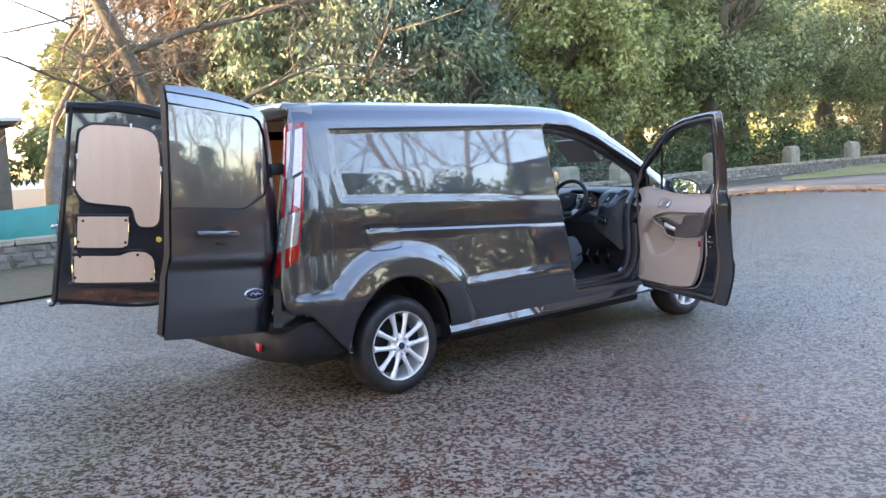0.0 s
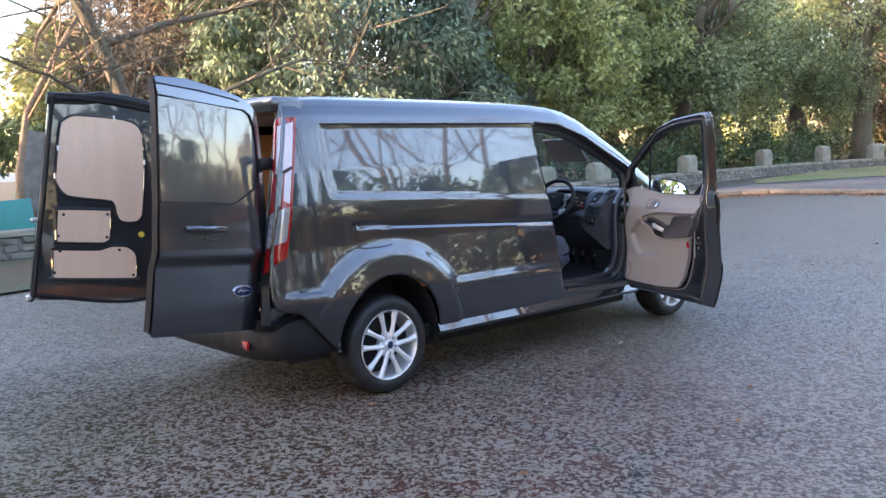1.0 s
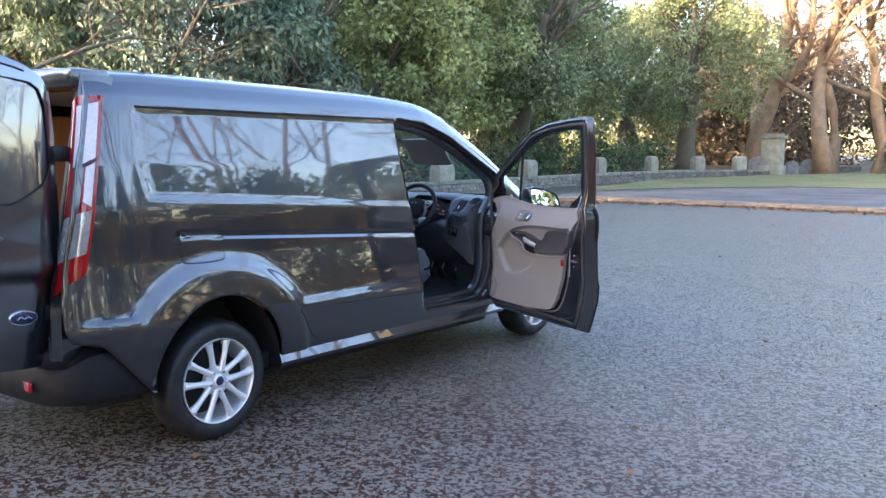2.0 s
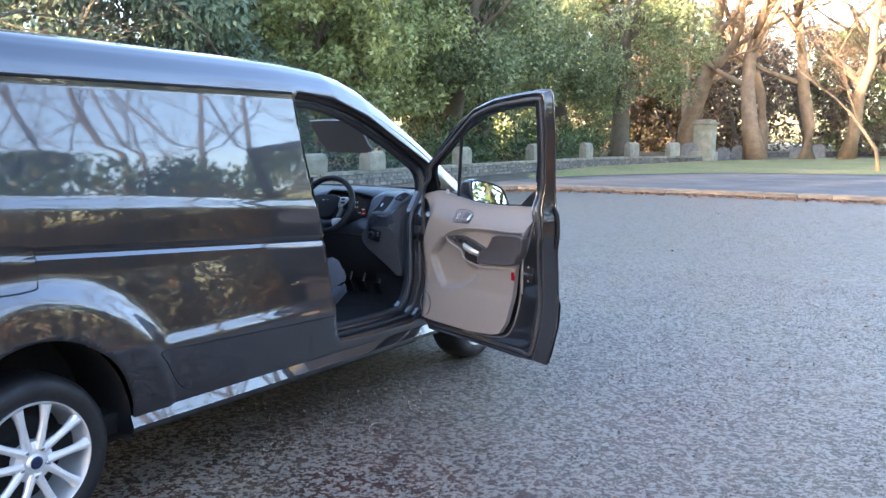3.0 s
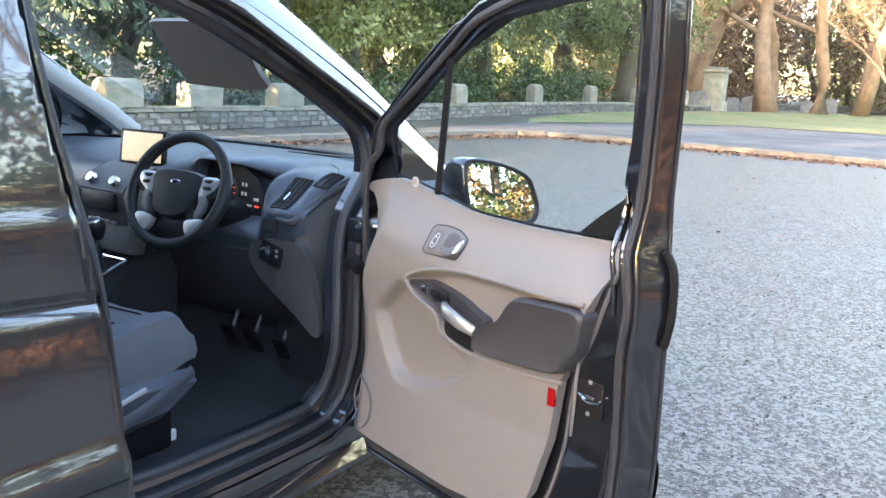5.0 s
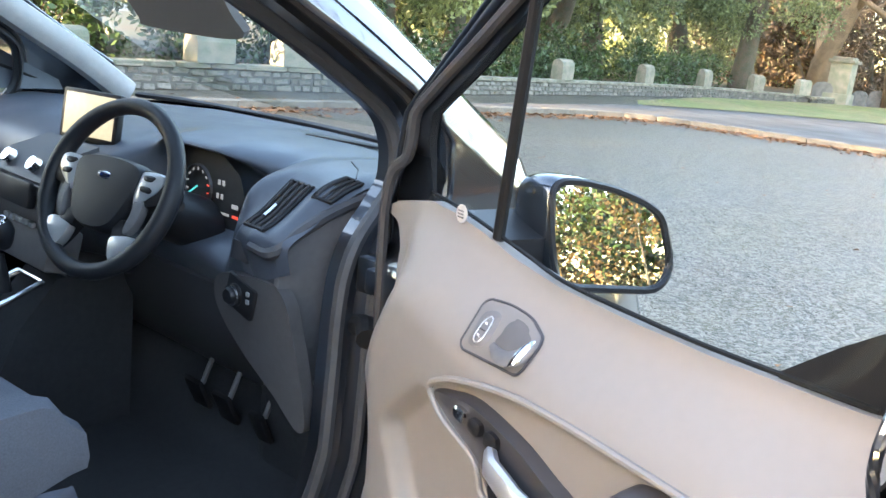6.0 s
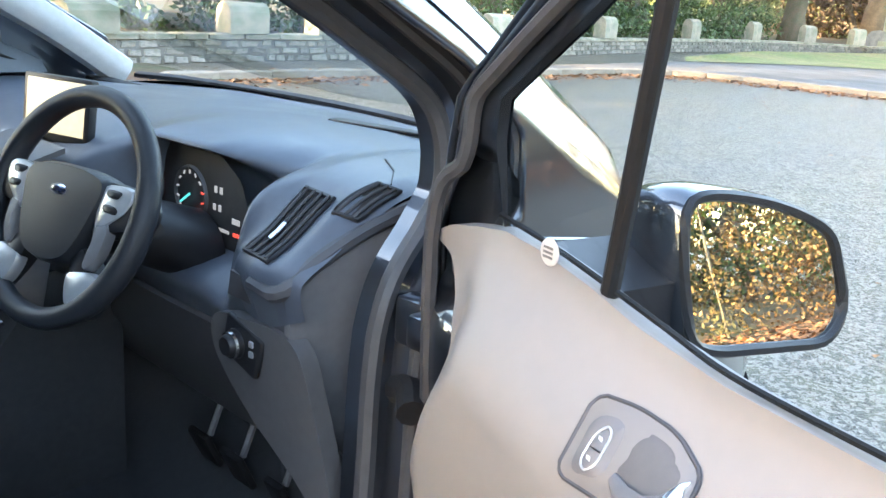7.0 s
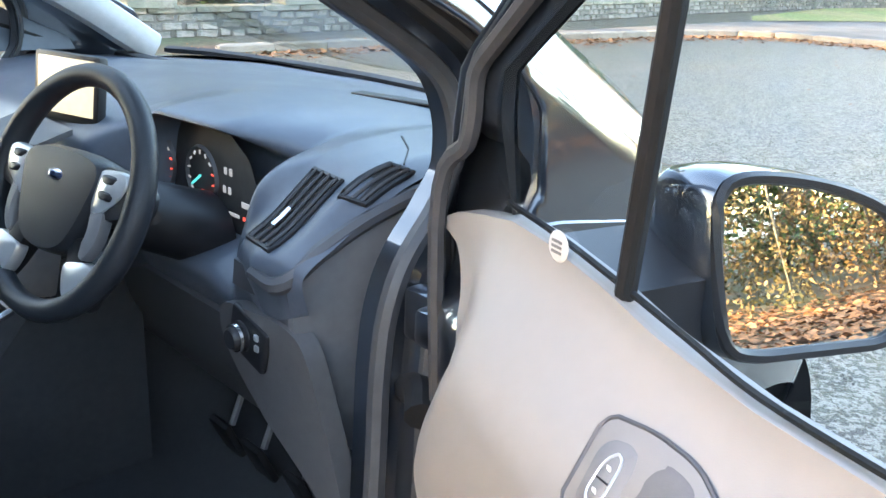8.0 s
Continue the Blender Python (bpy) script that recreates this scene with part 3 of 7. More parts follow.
HX, HY = 3.40, 0.03
DOOR = [(0.0, 1.16), (0.018, 1.27), (0.043, 1.335), (0.070, 1.361), (0.109, 1.390), (0.185, 1.455), (0.258, 1.515), (0.328, 1.565), (0.40, 1.611), (0.53, 1.665), (0.70, 1.714), (0.88, 1.736), (0.99, 1.745), (1.050, 1.745), (1.060, 1.725),
        (1.050, 1.53), (1.026, 1.27), (1.028, 1.155), (1.046, 1.12), (1.050, 1.03), (1.036, 0.95), (1.022, 0.70), (1.026, 0.545), (0.995, 0.342), (0.86, 0.350), (0.578, 0.366), (0.135, 0.385), (0.03, 0.44), (0.0, 0.60)]
OPEN = [(2.378, 1.690), (2.398, 1.45), (2.440, 1.22), (2.495, 1.00), (2.508, 0.80), (2.512, 0.67), (2.525, 0.57), (2.55, 0.49), (2.61, 0.448), (2.89, 0.436), (3.22, 0.440), (3.31, 0.475),
        (3.365, 0.56), (3.405, 0.80), (3.425, 0.94), (3.452, 1.035), (3.505, 1.10), (3.552, 1.17), (3.556, 1.27), (3.515, 1.352), (3.40, 1.425), (3.23, 1.515), (2.95, 1.640), (2.67, 1.710), (2.50, 1.728), (2.40, 1.728)]


OPENQ = [(x, unskin_q(x, z)) for x, z in OPEN]
ARCH = [(0.9 + 0.405 * math.cos(a), 0.36 + 0.415 * math.sin(a)) for a in np.linspace(-0.14, math.pi + 0.14, 40)]
REAR = [(0.10 + 0.177 * (z - 0.86), z) for z in (0.80, 1.0, 1.2, 1.4, 1.6, 1.735)]
# side: from the tail round the wheel arch and the door's opening up to the roof's edge
SIDE = ([(0.52, 0.345)] + ARCH[::-1][1:-1] + [(1.285, 0.35), (2.55, 0.345), (3.50, 0.345), (3.50, 0.50), (3.50, 1.04), (3.76, 1.08), (3.84, 1.36), (3.84, 1.70), (3.84, 1.87), (3.60, 1.87), (3.15, 1.88), (2.74, 1.92), (2.70, 2.30), (2.68, 2.60), (0.36, 2.60), (0.30, 1.95)]
        + REAR[::-1] + [(0.095, 0.70), (0.12, 0.64), (0.24, 0.615), (0.33, 0.52), (0.42, 0.42), (0.48, 0.36)])
body_geo = patch(skin, SIDE, [OPENQ], step=0.016)
body = part("body", merged(body_geo, mirror_y(body_geo)), M["paint"], van, "dark grey metallic bodywork with sunken side panels", sharp=25)
solid = body.modifiers.new("thickness", "SOLIDIFY")
solid.thickness, solid.offset = 0.006, -1
# windscreen
SCREEN = [(2.74, 1.925), (3.15, 1.885), (3.60, 1.868), (3.84, 1.868), (3.92, 2.05), (4.0, 2.3), (4.03, 2.60), (2.68, 2.60), (2.70, 2.30)]
ws = patch(skin, SCREEN, step=0.04)
part("windscreen", merged(ws, mirror_y(ws)), M["tint"], van, "clear windscreen", shadow=False)


def front(x, s):
    """Bonnet and wings: s from 0 at the sill over the shoulder (1) to the middle (2)."""
    zs = curve_at([3.3, 3.6, 3.9, 4.3, 4.6, 4.8], [1.19, 1.165, 1.115, 1.02, 0.92, 0.80], x)
    zc = zs + curve_at([3.3, 4.0, 4.8], [0.03, 0.075, 0.04], x)
    nose = 0.30 * max(0, (x - 4.15) / 0.67) ** 2.4
    if s <= 1:
        z = 0.345 + (zs - 0.05 - 0.345) * s
        y = side_y(z) - 0.02 * smoothstep(0.62, 0.5, math.hypot(x - 4.20, z - 0.315))
        return (x, y + nose, z)
    t = s - 1
    y = 0.014 + (CY - 0.014) * t ** 1.35
    z = zs - 0.05 + (zc - zs + 0.05) * (1 - (1 - t) ** 3.2)
    return (x, y + nose * (1 - t), z)


FARCH = [(4.20 + 0.40 * math.cos(a), (0.36 + 0.41 * math.sin(a) - 0.345) / 0.77) for a in np.linspace(0.0, math.pi, 30)]
wing = patch(front, [(3.42, 0.0)] + FARCH[::-1] + [(4.82, 0.0), (4.82, 2.0), (4.05, 2.0), (3.98, 1.55), (3.80, 1.14), (3.44, 1.06)], step=0.03)
part("front_body", merged(wing, mirror_y(wing)), M["paint"], van, "dark grey bonnet and front wings", sharp=30)
nose_ring = [front(4.82, s) for s in np.linspace(0, 2, 24)]
vs = [Vector(p) for p in nose_ring] + [Vector((p[0], 2 * CY - p[1], p[2])) for p in nose_ring[::-1]]
part("front_bumper", loft([vs, [v + Vector((0.03, 0, -0.02)) for v in vs]]), M["black"], van, "front end")

cowl = []
for f in np.linspace(0, 1, 24):
    a, b = Vector(skin(3.70 + 0.33 * f ** 0.6, 1.86 + 0.74 * f)), Vector(front(3.80 + 0.25 * f ** 0.7, 1.12 + 0.88 * f))
    a.z = min(a.z, 1.172)
    b.z = min(b.z, 1.16)
    cowl.append([a + Vector((-0.03, 0, -0.02)), a.lerp(b, 0.5) + Vector((0, 0, -0.015)), b + Vector((0.03, 0, -0.012))])
cw = loft(cowl, closed_ring=False)
part("cowl", merged(cw, mirror_y(cw)), M["black"], van, "black plastic cowl below the windscreen")
for s0 in (0.35, 1.2):
    part("wiper", sweep([(4.09, s0, 1.135), (4.07, s0 + 0.25, 1.145), (4.08, s0 + 0.55, 1.145)], [0.008, 0.007, 0.005], 6), M["black"], van, "black wiper")

# floor pan, bulkhead and arch liners close the body
# its lower boxes are added out of sight to deepen shade under the van
part("underbody", join_bm(box((2.45, CY, 0.34), (4.5, 1.62, 0.09), 0.01), box((2.45, CY, 0.26), (2.4, 1.36, 0.12), 0.03), box((2.3, CY, 0.27), (2.0, 0.5, 0.10), 0.02), box((0.9, CY, 0.30), (0.10, 1.4, 0.08), 0.02)), M["dark"], van)
for y0, sgn in ((0.06, 1), (2 * CY - 0.06, -1)):
    for xc in (0.9, 4.20):
        ring = [[Vector((xc + 0.41 * math.cos(a), y0 + sgn * d, 0.36 + 0.42 * math.sin(a))) for a in np.linspace(-0.2, math.pi + 0.2, 24)] for d in (-0.045, 0.30)]
        lv, lf = loft(ring, closed_ring=False)
        cap = [Vector((xc, y0 + sgn * 0.30, 0.36))] + ring[1]
        lf2 = [(0, i, i + 1) for i in range(1, len(cap) - 1)]
        part("arch_liner", merged((lv, lf), (cap, lf2)), M["dark"], van)


# wheels
def wheel(cx, cy, side):
    """side -1: the disc faces towards -y."""
    m = Matrix.Translation((cx, cy, 0.318)) @ Matrix.Rotation(radians(90 if side < 0 else -90), 4, "X")
    tyre = part("wheel", lathe([(0.205, -0.19), (0.225, -0.205), (0.27, -0.205), (0.305, -0.195), (0.318, -0.165), (0.321, -0.105), (0.318, -0.045), (0.307, -0.012),
                                (0.290, 0.002), (0.262, 0.006), (0.240, 0.003), (0.226, -0.004), (0.222, -0.02), (0.2205, -0.15), (0.205, -0.19)], 72, m), M["tyre"], van, "road wheel with a silver alloy rim")
    part("rim", lathe([(0.200, -0.16), (0.205, -0.06), (0.212, -0.012), (0.219, 0.004), (0.2235, 0.006), (0.2250, -0.001), (0.222, -0.02), (0.2195, -0.15)], 64, m), M["alloy"], tyre, "silver rim")
    # brake and hollow as one dark disc; shade behind the spokes is painted in
    part("brake_disc", lathe([(0.0, -0.12), (0.15, -0.12), (0.155, -0.13), (0.20, -0.15)], 40, m), M["dark"], tyre)
    rings = []
    for i in range(5):                                     # five double spokes
        a = 2 * math.pi * i / 5 + math.pi / 2
        for off, inner in ((-0.225, -0.46), (0.225, 0.46)):
            p0, p1 = (0.052 * math.cos(a + inner), 0.052 * math.sin(a + inner)), (0.213 * math.cos(a + off * 1.18), 0.213 * math.sin(a + off * 1.18))
            line = [(p0[0] + (p1[0] - p0[0]) * t, p0[1] + (p1[1] - p0[1]) * t, -0.020 + 0.014 * math.sin(t * 2.2) - 0.006 * t) for t in np.linspace(0, 1, 6)]
            v, f = sweep(line, [0.021, 0.0175, 0.0155, 0.0155, 0.018, 0.024], 10)
            rings.append(([m @ Vector(q) for q in v], f))
    hub = lathe([(0.0, 0.004), (0.026, 0.004), (0.031, 0.0), (0.034, -0.008), (0.062, -0.010), (0.076, -0.016), (0.080, -0.04)], 40, m)
    part("spokes", merged(*rings, hub), M["alloy"], tyre, "five-double-spoke alloy")
    part("hub_cap", lathe([(0.0, 0.0085), (0.021, 0.0075), (0.0255, 0.003)], 32, m), M["blue"], tyre, "dark blue hub cap")
    for i in range(5):
        a = 2 * math.pi * (i + 0.5) / 5 + math.pi / 2
        mm = m @ Matrix.Translation((0.054 * math.cos(a), 0.054 * math.sin(a), -0.008))
        part("wheel_nut", lathe([(0.0, 0.010), (0.006, 0.0095), (0.0095, 0.006), (0.0095, 0.0), (0.0125, -0.001)], 12, mm), M["chrome"], tyre)
    return tyre


wheel(0.90, 0.022, -1), wheel(4.20, 0.120, -1), wheel(0.90, 2 * CY - 0.022, 1), wheel(4.20, 2 * CY - 0.120, 1)

# the driver's door, hung open
SWING = Matrix.Translation((HX, HY, 0)) @ Matrix.Rotation(radians(75), 4, "Z") @ Matrix.Translation((-HX, -HY, 0))


def door_y(z):
    """How far the closed door's skin lies inwards of the hinge line at height z."""
    return side_y(min(max(z, 0.36), 1.8))


WINDOW = [(0.132, 1.300), (0.142, 1.345), (0.205, 1.389), (0.268, 1.433), (0.345, 1.491), (0.43, 1.550), (0.60, 1.628), (0.75, 1.655), (0.88, 1.668), (0.970, 1.668), (0.990, 1.645), (0.968, 1.44), (0.936, 1.26), (0.912, 1.150), (0.72, 1.136), (0.52, 1.136), (0.39, 1.154), (0.29, 1.172), (0.135, 1.190)]
door_skin = patch(lambda u, z: (HX - u, door_y(z) + flare(HX - u, z), z), DOOR, [WINDOW], step=0.02)
front_door = part("front_door", door_skin, M["paint"], van, "driver's door standing open, grey card inside, dark frame", xf=SWING, sharp=30)


def inner_y(z, v=0.0, u=0.5):
    return door_y(z) - max(0.055 * smoothstep(0.13, 0.0, u), 0.030 * smoothstep(0.55, 0.40, u) * smoothstep(1.20, 1.28, z)) + curve_at([0.36, 0.6, 1.15, 1.25, 1.8], [0.075, 0.085, 0.085, 0.05, 0.045], z) + v


DOOR_IN = [(0.012, 1.16), (0.068, 1.27), (0.088, 1.335), (0.105, 1.358), (0.130, 1.378), (0.190, 1.427), (0.262, 1.484), (0.335, 1.541), (0.405, 1.592), (0.535, 1.654), (0.70, 1.702), (0.88, 1.724), (0.99, 1.732), (1.030, 1.730), (1.040, 1.712),
           (1.030, 1.53), (1.006, 1.27), (1.004, 1.155), (1.012, 1.10), (1.016, 1.02), (1.004, 0.94), (0.992, 0.70), (0.990, 0.55), (0.955, 0.372), (0.86, 0.372), (0.578, 0.386), (0.135, 0.40), (0.045, 0.45), (0.012, 0.60)]
sunk = lambda u, z: -0.062 * smoothstep(-0.02, 0.05, u) * smoothstep(0.965, 0.935, u) * smoothstep(1.06, 1.12, z) * smoothstep(1.30, 1.22, z) + -0.030 * smoothstep(0.05, 0.12, u) * smoothstep(0.80, 0.68, u) * smoothstep(0.47, 0.54, z) * smoothstep(1.13, 1.07, z)
door_in = patch(lambda u, z: (HX - u, inner_y(z, sunk(u, z), u), z), DOOR_IN, [WINDOW], step=0.02)
part("inner_panel", (door_in[0], [f[::-1] for f in door_in[1]]), M["paint"], front_door, "dark painted inner metal", xf=SWING)
edge = loft([[Vector((HX - u, door_y(z) + 0.002, z)) for u, z in DOOR], [Vector((HX - u, inner_y(z, 0, u), z)) for u, z in DOOR_IN]], caps=False)
part("door_edge", edge, M["paint"], front_door, xf=SWING, sharp=50)
reveal = loft([[Vector((HX - u, door_y(z) + 0.004, z)) for u, z in WINDOW], [Vector((HX - u, inner_y(z, sunk(u, z), u) - 0.001, z)) for u, z in WINDOW]], caps=False)
part("window_channel", reveal, M["rubber"], front_door, xf=SWING, sharp=50)
for name_, ring_, r_ in (("door_hem", [(HX - u, door_y(z) + 0.003, z) for u, z in DOOR], 0.0055), ("inner_hem", [(HX - u, inner_y(z, 0.001, u), z) for u, z in DOOR_IN], 0.0075)):
    part(name_, sweep(ring_, r_, 8, True, up=(0, 1, 0)), M["paint"], front_door, xf=SWING, sharp=0)
part("window_pane", patch(lambda u, z: (HX - u, door_y(z) + 0.025, z), WINDOW, step=0.06), M["glass"], front_door, "clear side window", xf=SWING, shadow=False)
seal = smooth_line([(HX - u, inner_y(z, 0, u) + 0.006, z) for u, z in [(u - 0.035 * (u - 0.5), z - 0.03 * smoothstep(1.3, 1.6, z) + 0.03 * smoothstep(0.6, 0.45, z)) for u, z in DOOR_IN]], 160, True)
part("door_seal", sweep(seal, 0.010, 8, True, up=(0, 1, 0)), M["seal"], front_door, "black rubber seal", xf=SWING)
part("quarter_bar", sweep([(HX - 0.314, door_y(1.17) + 0.016, 1.165), (HX - 0.392, door_y(1.53) + 0.020, 1.535)], 0.0095, 8, flat=1.0), M["rubber"], front_door, "black upright bar", xf=SWING)

SWOOSH = [(0.906, 1.030), (0.82, 1.026), (0.736, 1.026), (0.61, 1.026), (0.498, 1.022), (0.40, 1.004), (0.345, 0.984), (0.320, 0.962), (0.350, 0.926), (0.430, 0.894), (0.455, 0.846), (0.57, 0.820), (0.697, 0.822), (0.855, 0.836)]
BOWL = [(0.282, 0.952), (0.225, 0.905), (0.169, 0.846), (0.180, 0.787), (0.215, 0.71), (0.275, 0.655), (0.406, 0.675), (0.517, 0.735), (0.557, 0.800), (0.455, 0.832), (0.430, 0.890), (0.358, 0.922), (0.318, 0.950)]
CARD = [(0.012, 1.164), (0.06, 1.186), (0.11, 1.197), (0.165, 1.206), (0.22, 1.202), (0.30, 1.188), (0.37, 1.170), (0.47, 1.156), (0.60, 1.152), (0.72, 1.152), (0.90, 1.160), (0.965, 1.168), (0.948, 1.13), (0.918, 1.035), (0.888, 0.95), (0.852, 0.88), (0.832, 0.79), (0.812, 0.66),
        (0.785, 0.54), (0.745, 0.478), (0.700, 0.462), (0.505, 0.450), (0.20, 0.462), (0.10, 0.47), (0.065, 0.55), (0.050, 0.70), (0.052, 0.84), (0.095, 0.95), (0.125, 1.05), (0.105, 1.11), (0.06, 1.15)]
SWOOSH_RING = [tuple(p) for p in smooth_line(SWOOSH, 50)]
BOWL_RING = [tuple(p) for p in smooth_line(BOWL, 44, True)]


def depth_in(ring, u, z):
    """How far a place lies within a ring; 0 outside."""
    if not inside(ring, np.array([u]), np.array([z]))[0]:
        return 0.0
    qu, qz = nearest([ring], u, z)
    return math.hypot(u - qu, z - qz)


def card_y(u, z):
    """The moulded face of the door's inner card: rolled top, sunken bowl and armrest field, raised lip at the hinge."""
    h = 0.036
    top = float(np.interp(u, [0.0, 0.06, 0.15, 0.22, 0.30, 0.39, 0.47, 0.60, 0.95], [1.168, 1.196, 1.212, 1.204, 1.190, 1.172, 1.157, 1.152, 1.158]))
    roll = smoothstep(top - 0.165, top, z)
    edge = inner_y(z, h, u)
    if 0.3 < u < 0.92 and 0.78 < z < 1.06:
        edge -= 0.024 * smoothstep(0.0, 0.022, depth_in(SWOOSH_RING, u, z))
    if 0.15 < u < 0.6 and 0.62 < z < 0.97:
        edge -= 0.034 * smoothstep(0.0, 0.024, depth_in(BOWL_RING, u, z))
    edge += 0.012 * smoothstep(0.80, 0.62, z)
    lip = float(np.interp(z, [0.85, 0.90, 1.0, 1.07, 1.12, 1.16, 1.22], [0.10, 0.115, 0.165, 0.205, 0.205, 0.175, 0.12]))
    edge -= 0.055 * smoothstep(lip, lip - 0.085, u) * smoothstep(0.84, 0.95, z) + 0.016 * smoothstep(0.16, 0.03, u) * smoothstep(0.95, 0.84, z)
    glass = door_y(z) + 0.030
    return edge + (glass - edge) * roll ** 1.3


card = patch(lambda u, z: (HX - u, card_y(u, z), z), CARD, step=0.009, thick=0.030, normal=(0, -1, 0))
part("door_card", (card[0], [f[::-1] for f in card[1]]), M["trim"], front_door, "pale grey-brown moulded plastic door card", xf=SWING, sharp=50)

# ---- the van's tail ----
def hinged(side, x0, y0, turn, slope):
    """Places in an open rear door: across from its hinge, outwards, and up."""
    axis = Vector((slope, 0, 1)).normalized()
    r = Matrix.Rotation(side * turn, 3, axis)
    w, n, h = r @ Vector((0, side, 0)), r @ Vector((-1, 0, slope)).normalized(), Vector((slope, 0, 1))
    o = Vector((x0 - slope * 0.86, y0, 0))
    return lambda a, b, c: o + float(a) * w + float(b) * n + float(c) * h, n


at_r, n_r = hinged(1, 0.080, 0.168, 1.909, 0.11)
at_l, n_l = hinged(-1, 0.150, 1.702, 1.759, 0.175)
TAIL_H = [0.50, 0.70, 0.88, 0.925, 0.968, 1.002, 1.10, 1.25, 1.60, 1.78, 1.85, 1.90, 1.96]
TAIL_N = [0.000, 0.016, 0.020, 0.018, 0.044, 0.046, 0.038, 0.032, 0.002, -0.018, -0.034, -0.060, -0.10]


def tail_n(w, h):
    return curve_at(TAIL_H, TAIL_N, h) - 0.03 * smoothstep(0.10, -0.05, w) - 0.012 * (0.45 - w) ** 2 * 4


RD = [(-0.02, 0.535), (0.60, 0.558), (0.805, 0.566), (0.80, 1.20), (0.795, 1.876), (0.58, 1.897), (0.318, 1.877), (0.19, 1.858), (0.10, 1.825), (0.05, 1.775), (0.015, 1.65), (-0.01, 1.45), (-0.05, 1.10), (-0.055, 0.85), (-0.045, 0.65)]
RP = [(0.797, 1.784), (0.17, 1.786), (0.12, 1.765), (0.085, 1.70), (0.045, 1.46), (0.05, 1.41), (0.10, 1.345), (0.24, 1.270), (0.29, 1.257), (0.797, 1.250)]
rd = patch(lambda w, h: at_r(w, tail_n(w, h), h), RD, [RP], step=0.018)
right_door = part("rear_door", rd, M["paint"], van, "dark grey rear door swung wide open", sharp=30)
part("blank_window", patch(lambda w, h: at_r(w, tail_n(w, h) - 0.007, h), RP, step=0.025), M["paint"], right_door, "sunken blank window panel")
part("inner_shell", patch(lambda w, h: at_r(w, tail_n(w, h) - 0.016, h), RD, step=0.06, thick=0.040, normal=-n_r), M["black"], right_door, "dark inner face")
groove = [at_r(w, tail_n(w, h) - 0.001, h) for w, h in RP + RP[:1]]
part("panel_groove", sweep(groove, 0.0045, 5), M["rubber"], right_door)
part("roof_groove", sweep([at_r(w, tail_n(w, h) + 0.0005, h) for w, h in [(0.797, 1.842), (0.5, 1.845), (0.25, 1.836), (0.20, 1.83)]], 0.005, 5), M["rubber"], right_door)
pull = part("handle", sweep([at_r(w, tail_n(w, 1.117) + d, 1.117) for w, d in ((0.63, 0.004), (0.605, 0.022), (0.48, 0.028), (0.36, 0.022), (0.335, 0.004))], [0.012, 0.016, 0.018, 0.016, 0.012], 10), M["paint"], right_door, "dark grey door handle")
# flat dark oval on the skin paints the shade of the handle recess
cup = [at_r(0.475 + 0.055 * math.cos(a), tail_n(0.475, 1.125) + 0.001 - 0.002 * (r == 0), 1.118 + 0.045 * math.sin(a) * r) for r in (1, ) for a in np.linspace(0, 2 * math.pi, 24, endpoint=False)]
part("handle_recess", (cup + [at_r(0.475, tail_n(0.475, 1.125) + 0.0005, 1.118)], [(i, (i + 1) % 24, 24) for i in range(24)]), M["dark"], right_door, "flat dark oval as the recess's shade")
part("lock_lip", sweep([at_r(w, tail_n(w, 1.066) + 0.006, 1.066) for w in (0.50, 0.46, 0.42)], [0.006, 0.011, 0.006], 8), M["paint"], right_door)


def oval(cx, cy, a, b, place, depth, n=36):
    ring = [[place(cx + a * f * math.cos(t), d, cy + b * f * math.sin(t)) for t in np.linspace(0, 2 * math.pi, n, endpoint=False)] for f, d in ((1.0, 0.0), (1.0, depth * 0.6), (0.93, depth))]
    return loft(ring)


pl = lambda w, d, h: at_r(w, tail_n(0.163, 0.772) + d, h)
badge = part("badge", oval(0.163, 0.772, 0.082, 0.034, pl, 0.010), M["chrome"], right_door, "chrome-edged blue oval badge")
part("badge_face", oval(0.163, 0.772, 0.074, 0.028, lambda w, d, h: pl(w, d + 0.008, h), 0.004), M["blue"], badge)
part("badge_mark", sweep([pl(w, 0.0125, h) for w, h in ((0.205, 0.766), (0.185, 0.780), (0.165, 0.768), (0.145, 0.778), (0.122, 0.768))], 0.003, 5), M["chrome"], badge)
for h in (0.78, 1.50):
    part("hinge", box(at_r(-0.035, -0.03, h), (0.09, 0.05, 0.07), 0.008), M["black"], right_door, "black door hinge")
part("edge_reflector", box(at_r(-0.055, -0.020, 0.965), (0.02, 0.03, 0.075), 0.004), M["clear"], right_door, "small pale reflector")
# the far rear door shows its lined inside
LD = [(0.0, 0.56), (0.80, 0.505), (0.835, 0.53), (0.835, 1.20), (0.84, 1.83), (0.80, 1.875), (0.52, 1.90), (0.15, 1.89), (0.06, 1.84), (0.03, 1.70), (0.02, 1.2)]
left_door = part("rear_door", patch(lambda w, h: at_l(w, tail_n(w, h), h), LD, step=0.04), M["paint"], van, "rear door swung open, plywood-lined inside")
part("inner_shell", patch(lambda w, h: at_l(w, -0.012, h), LD, step=0.05, thick=0.030, normal=-n_l), M["paint"], left_door, "dark painted inner metal")
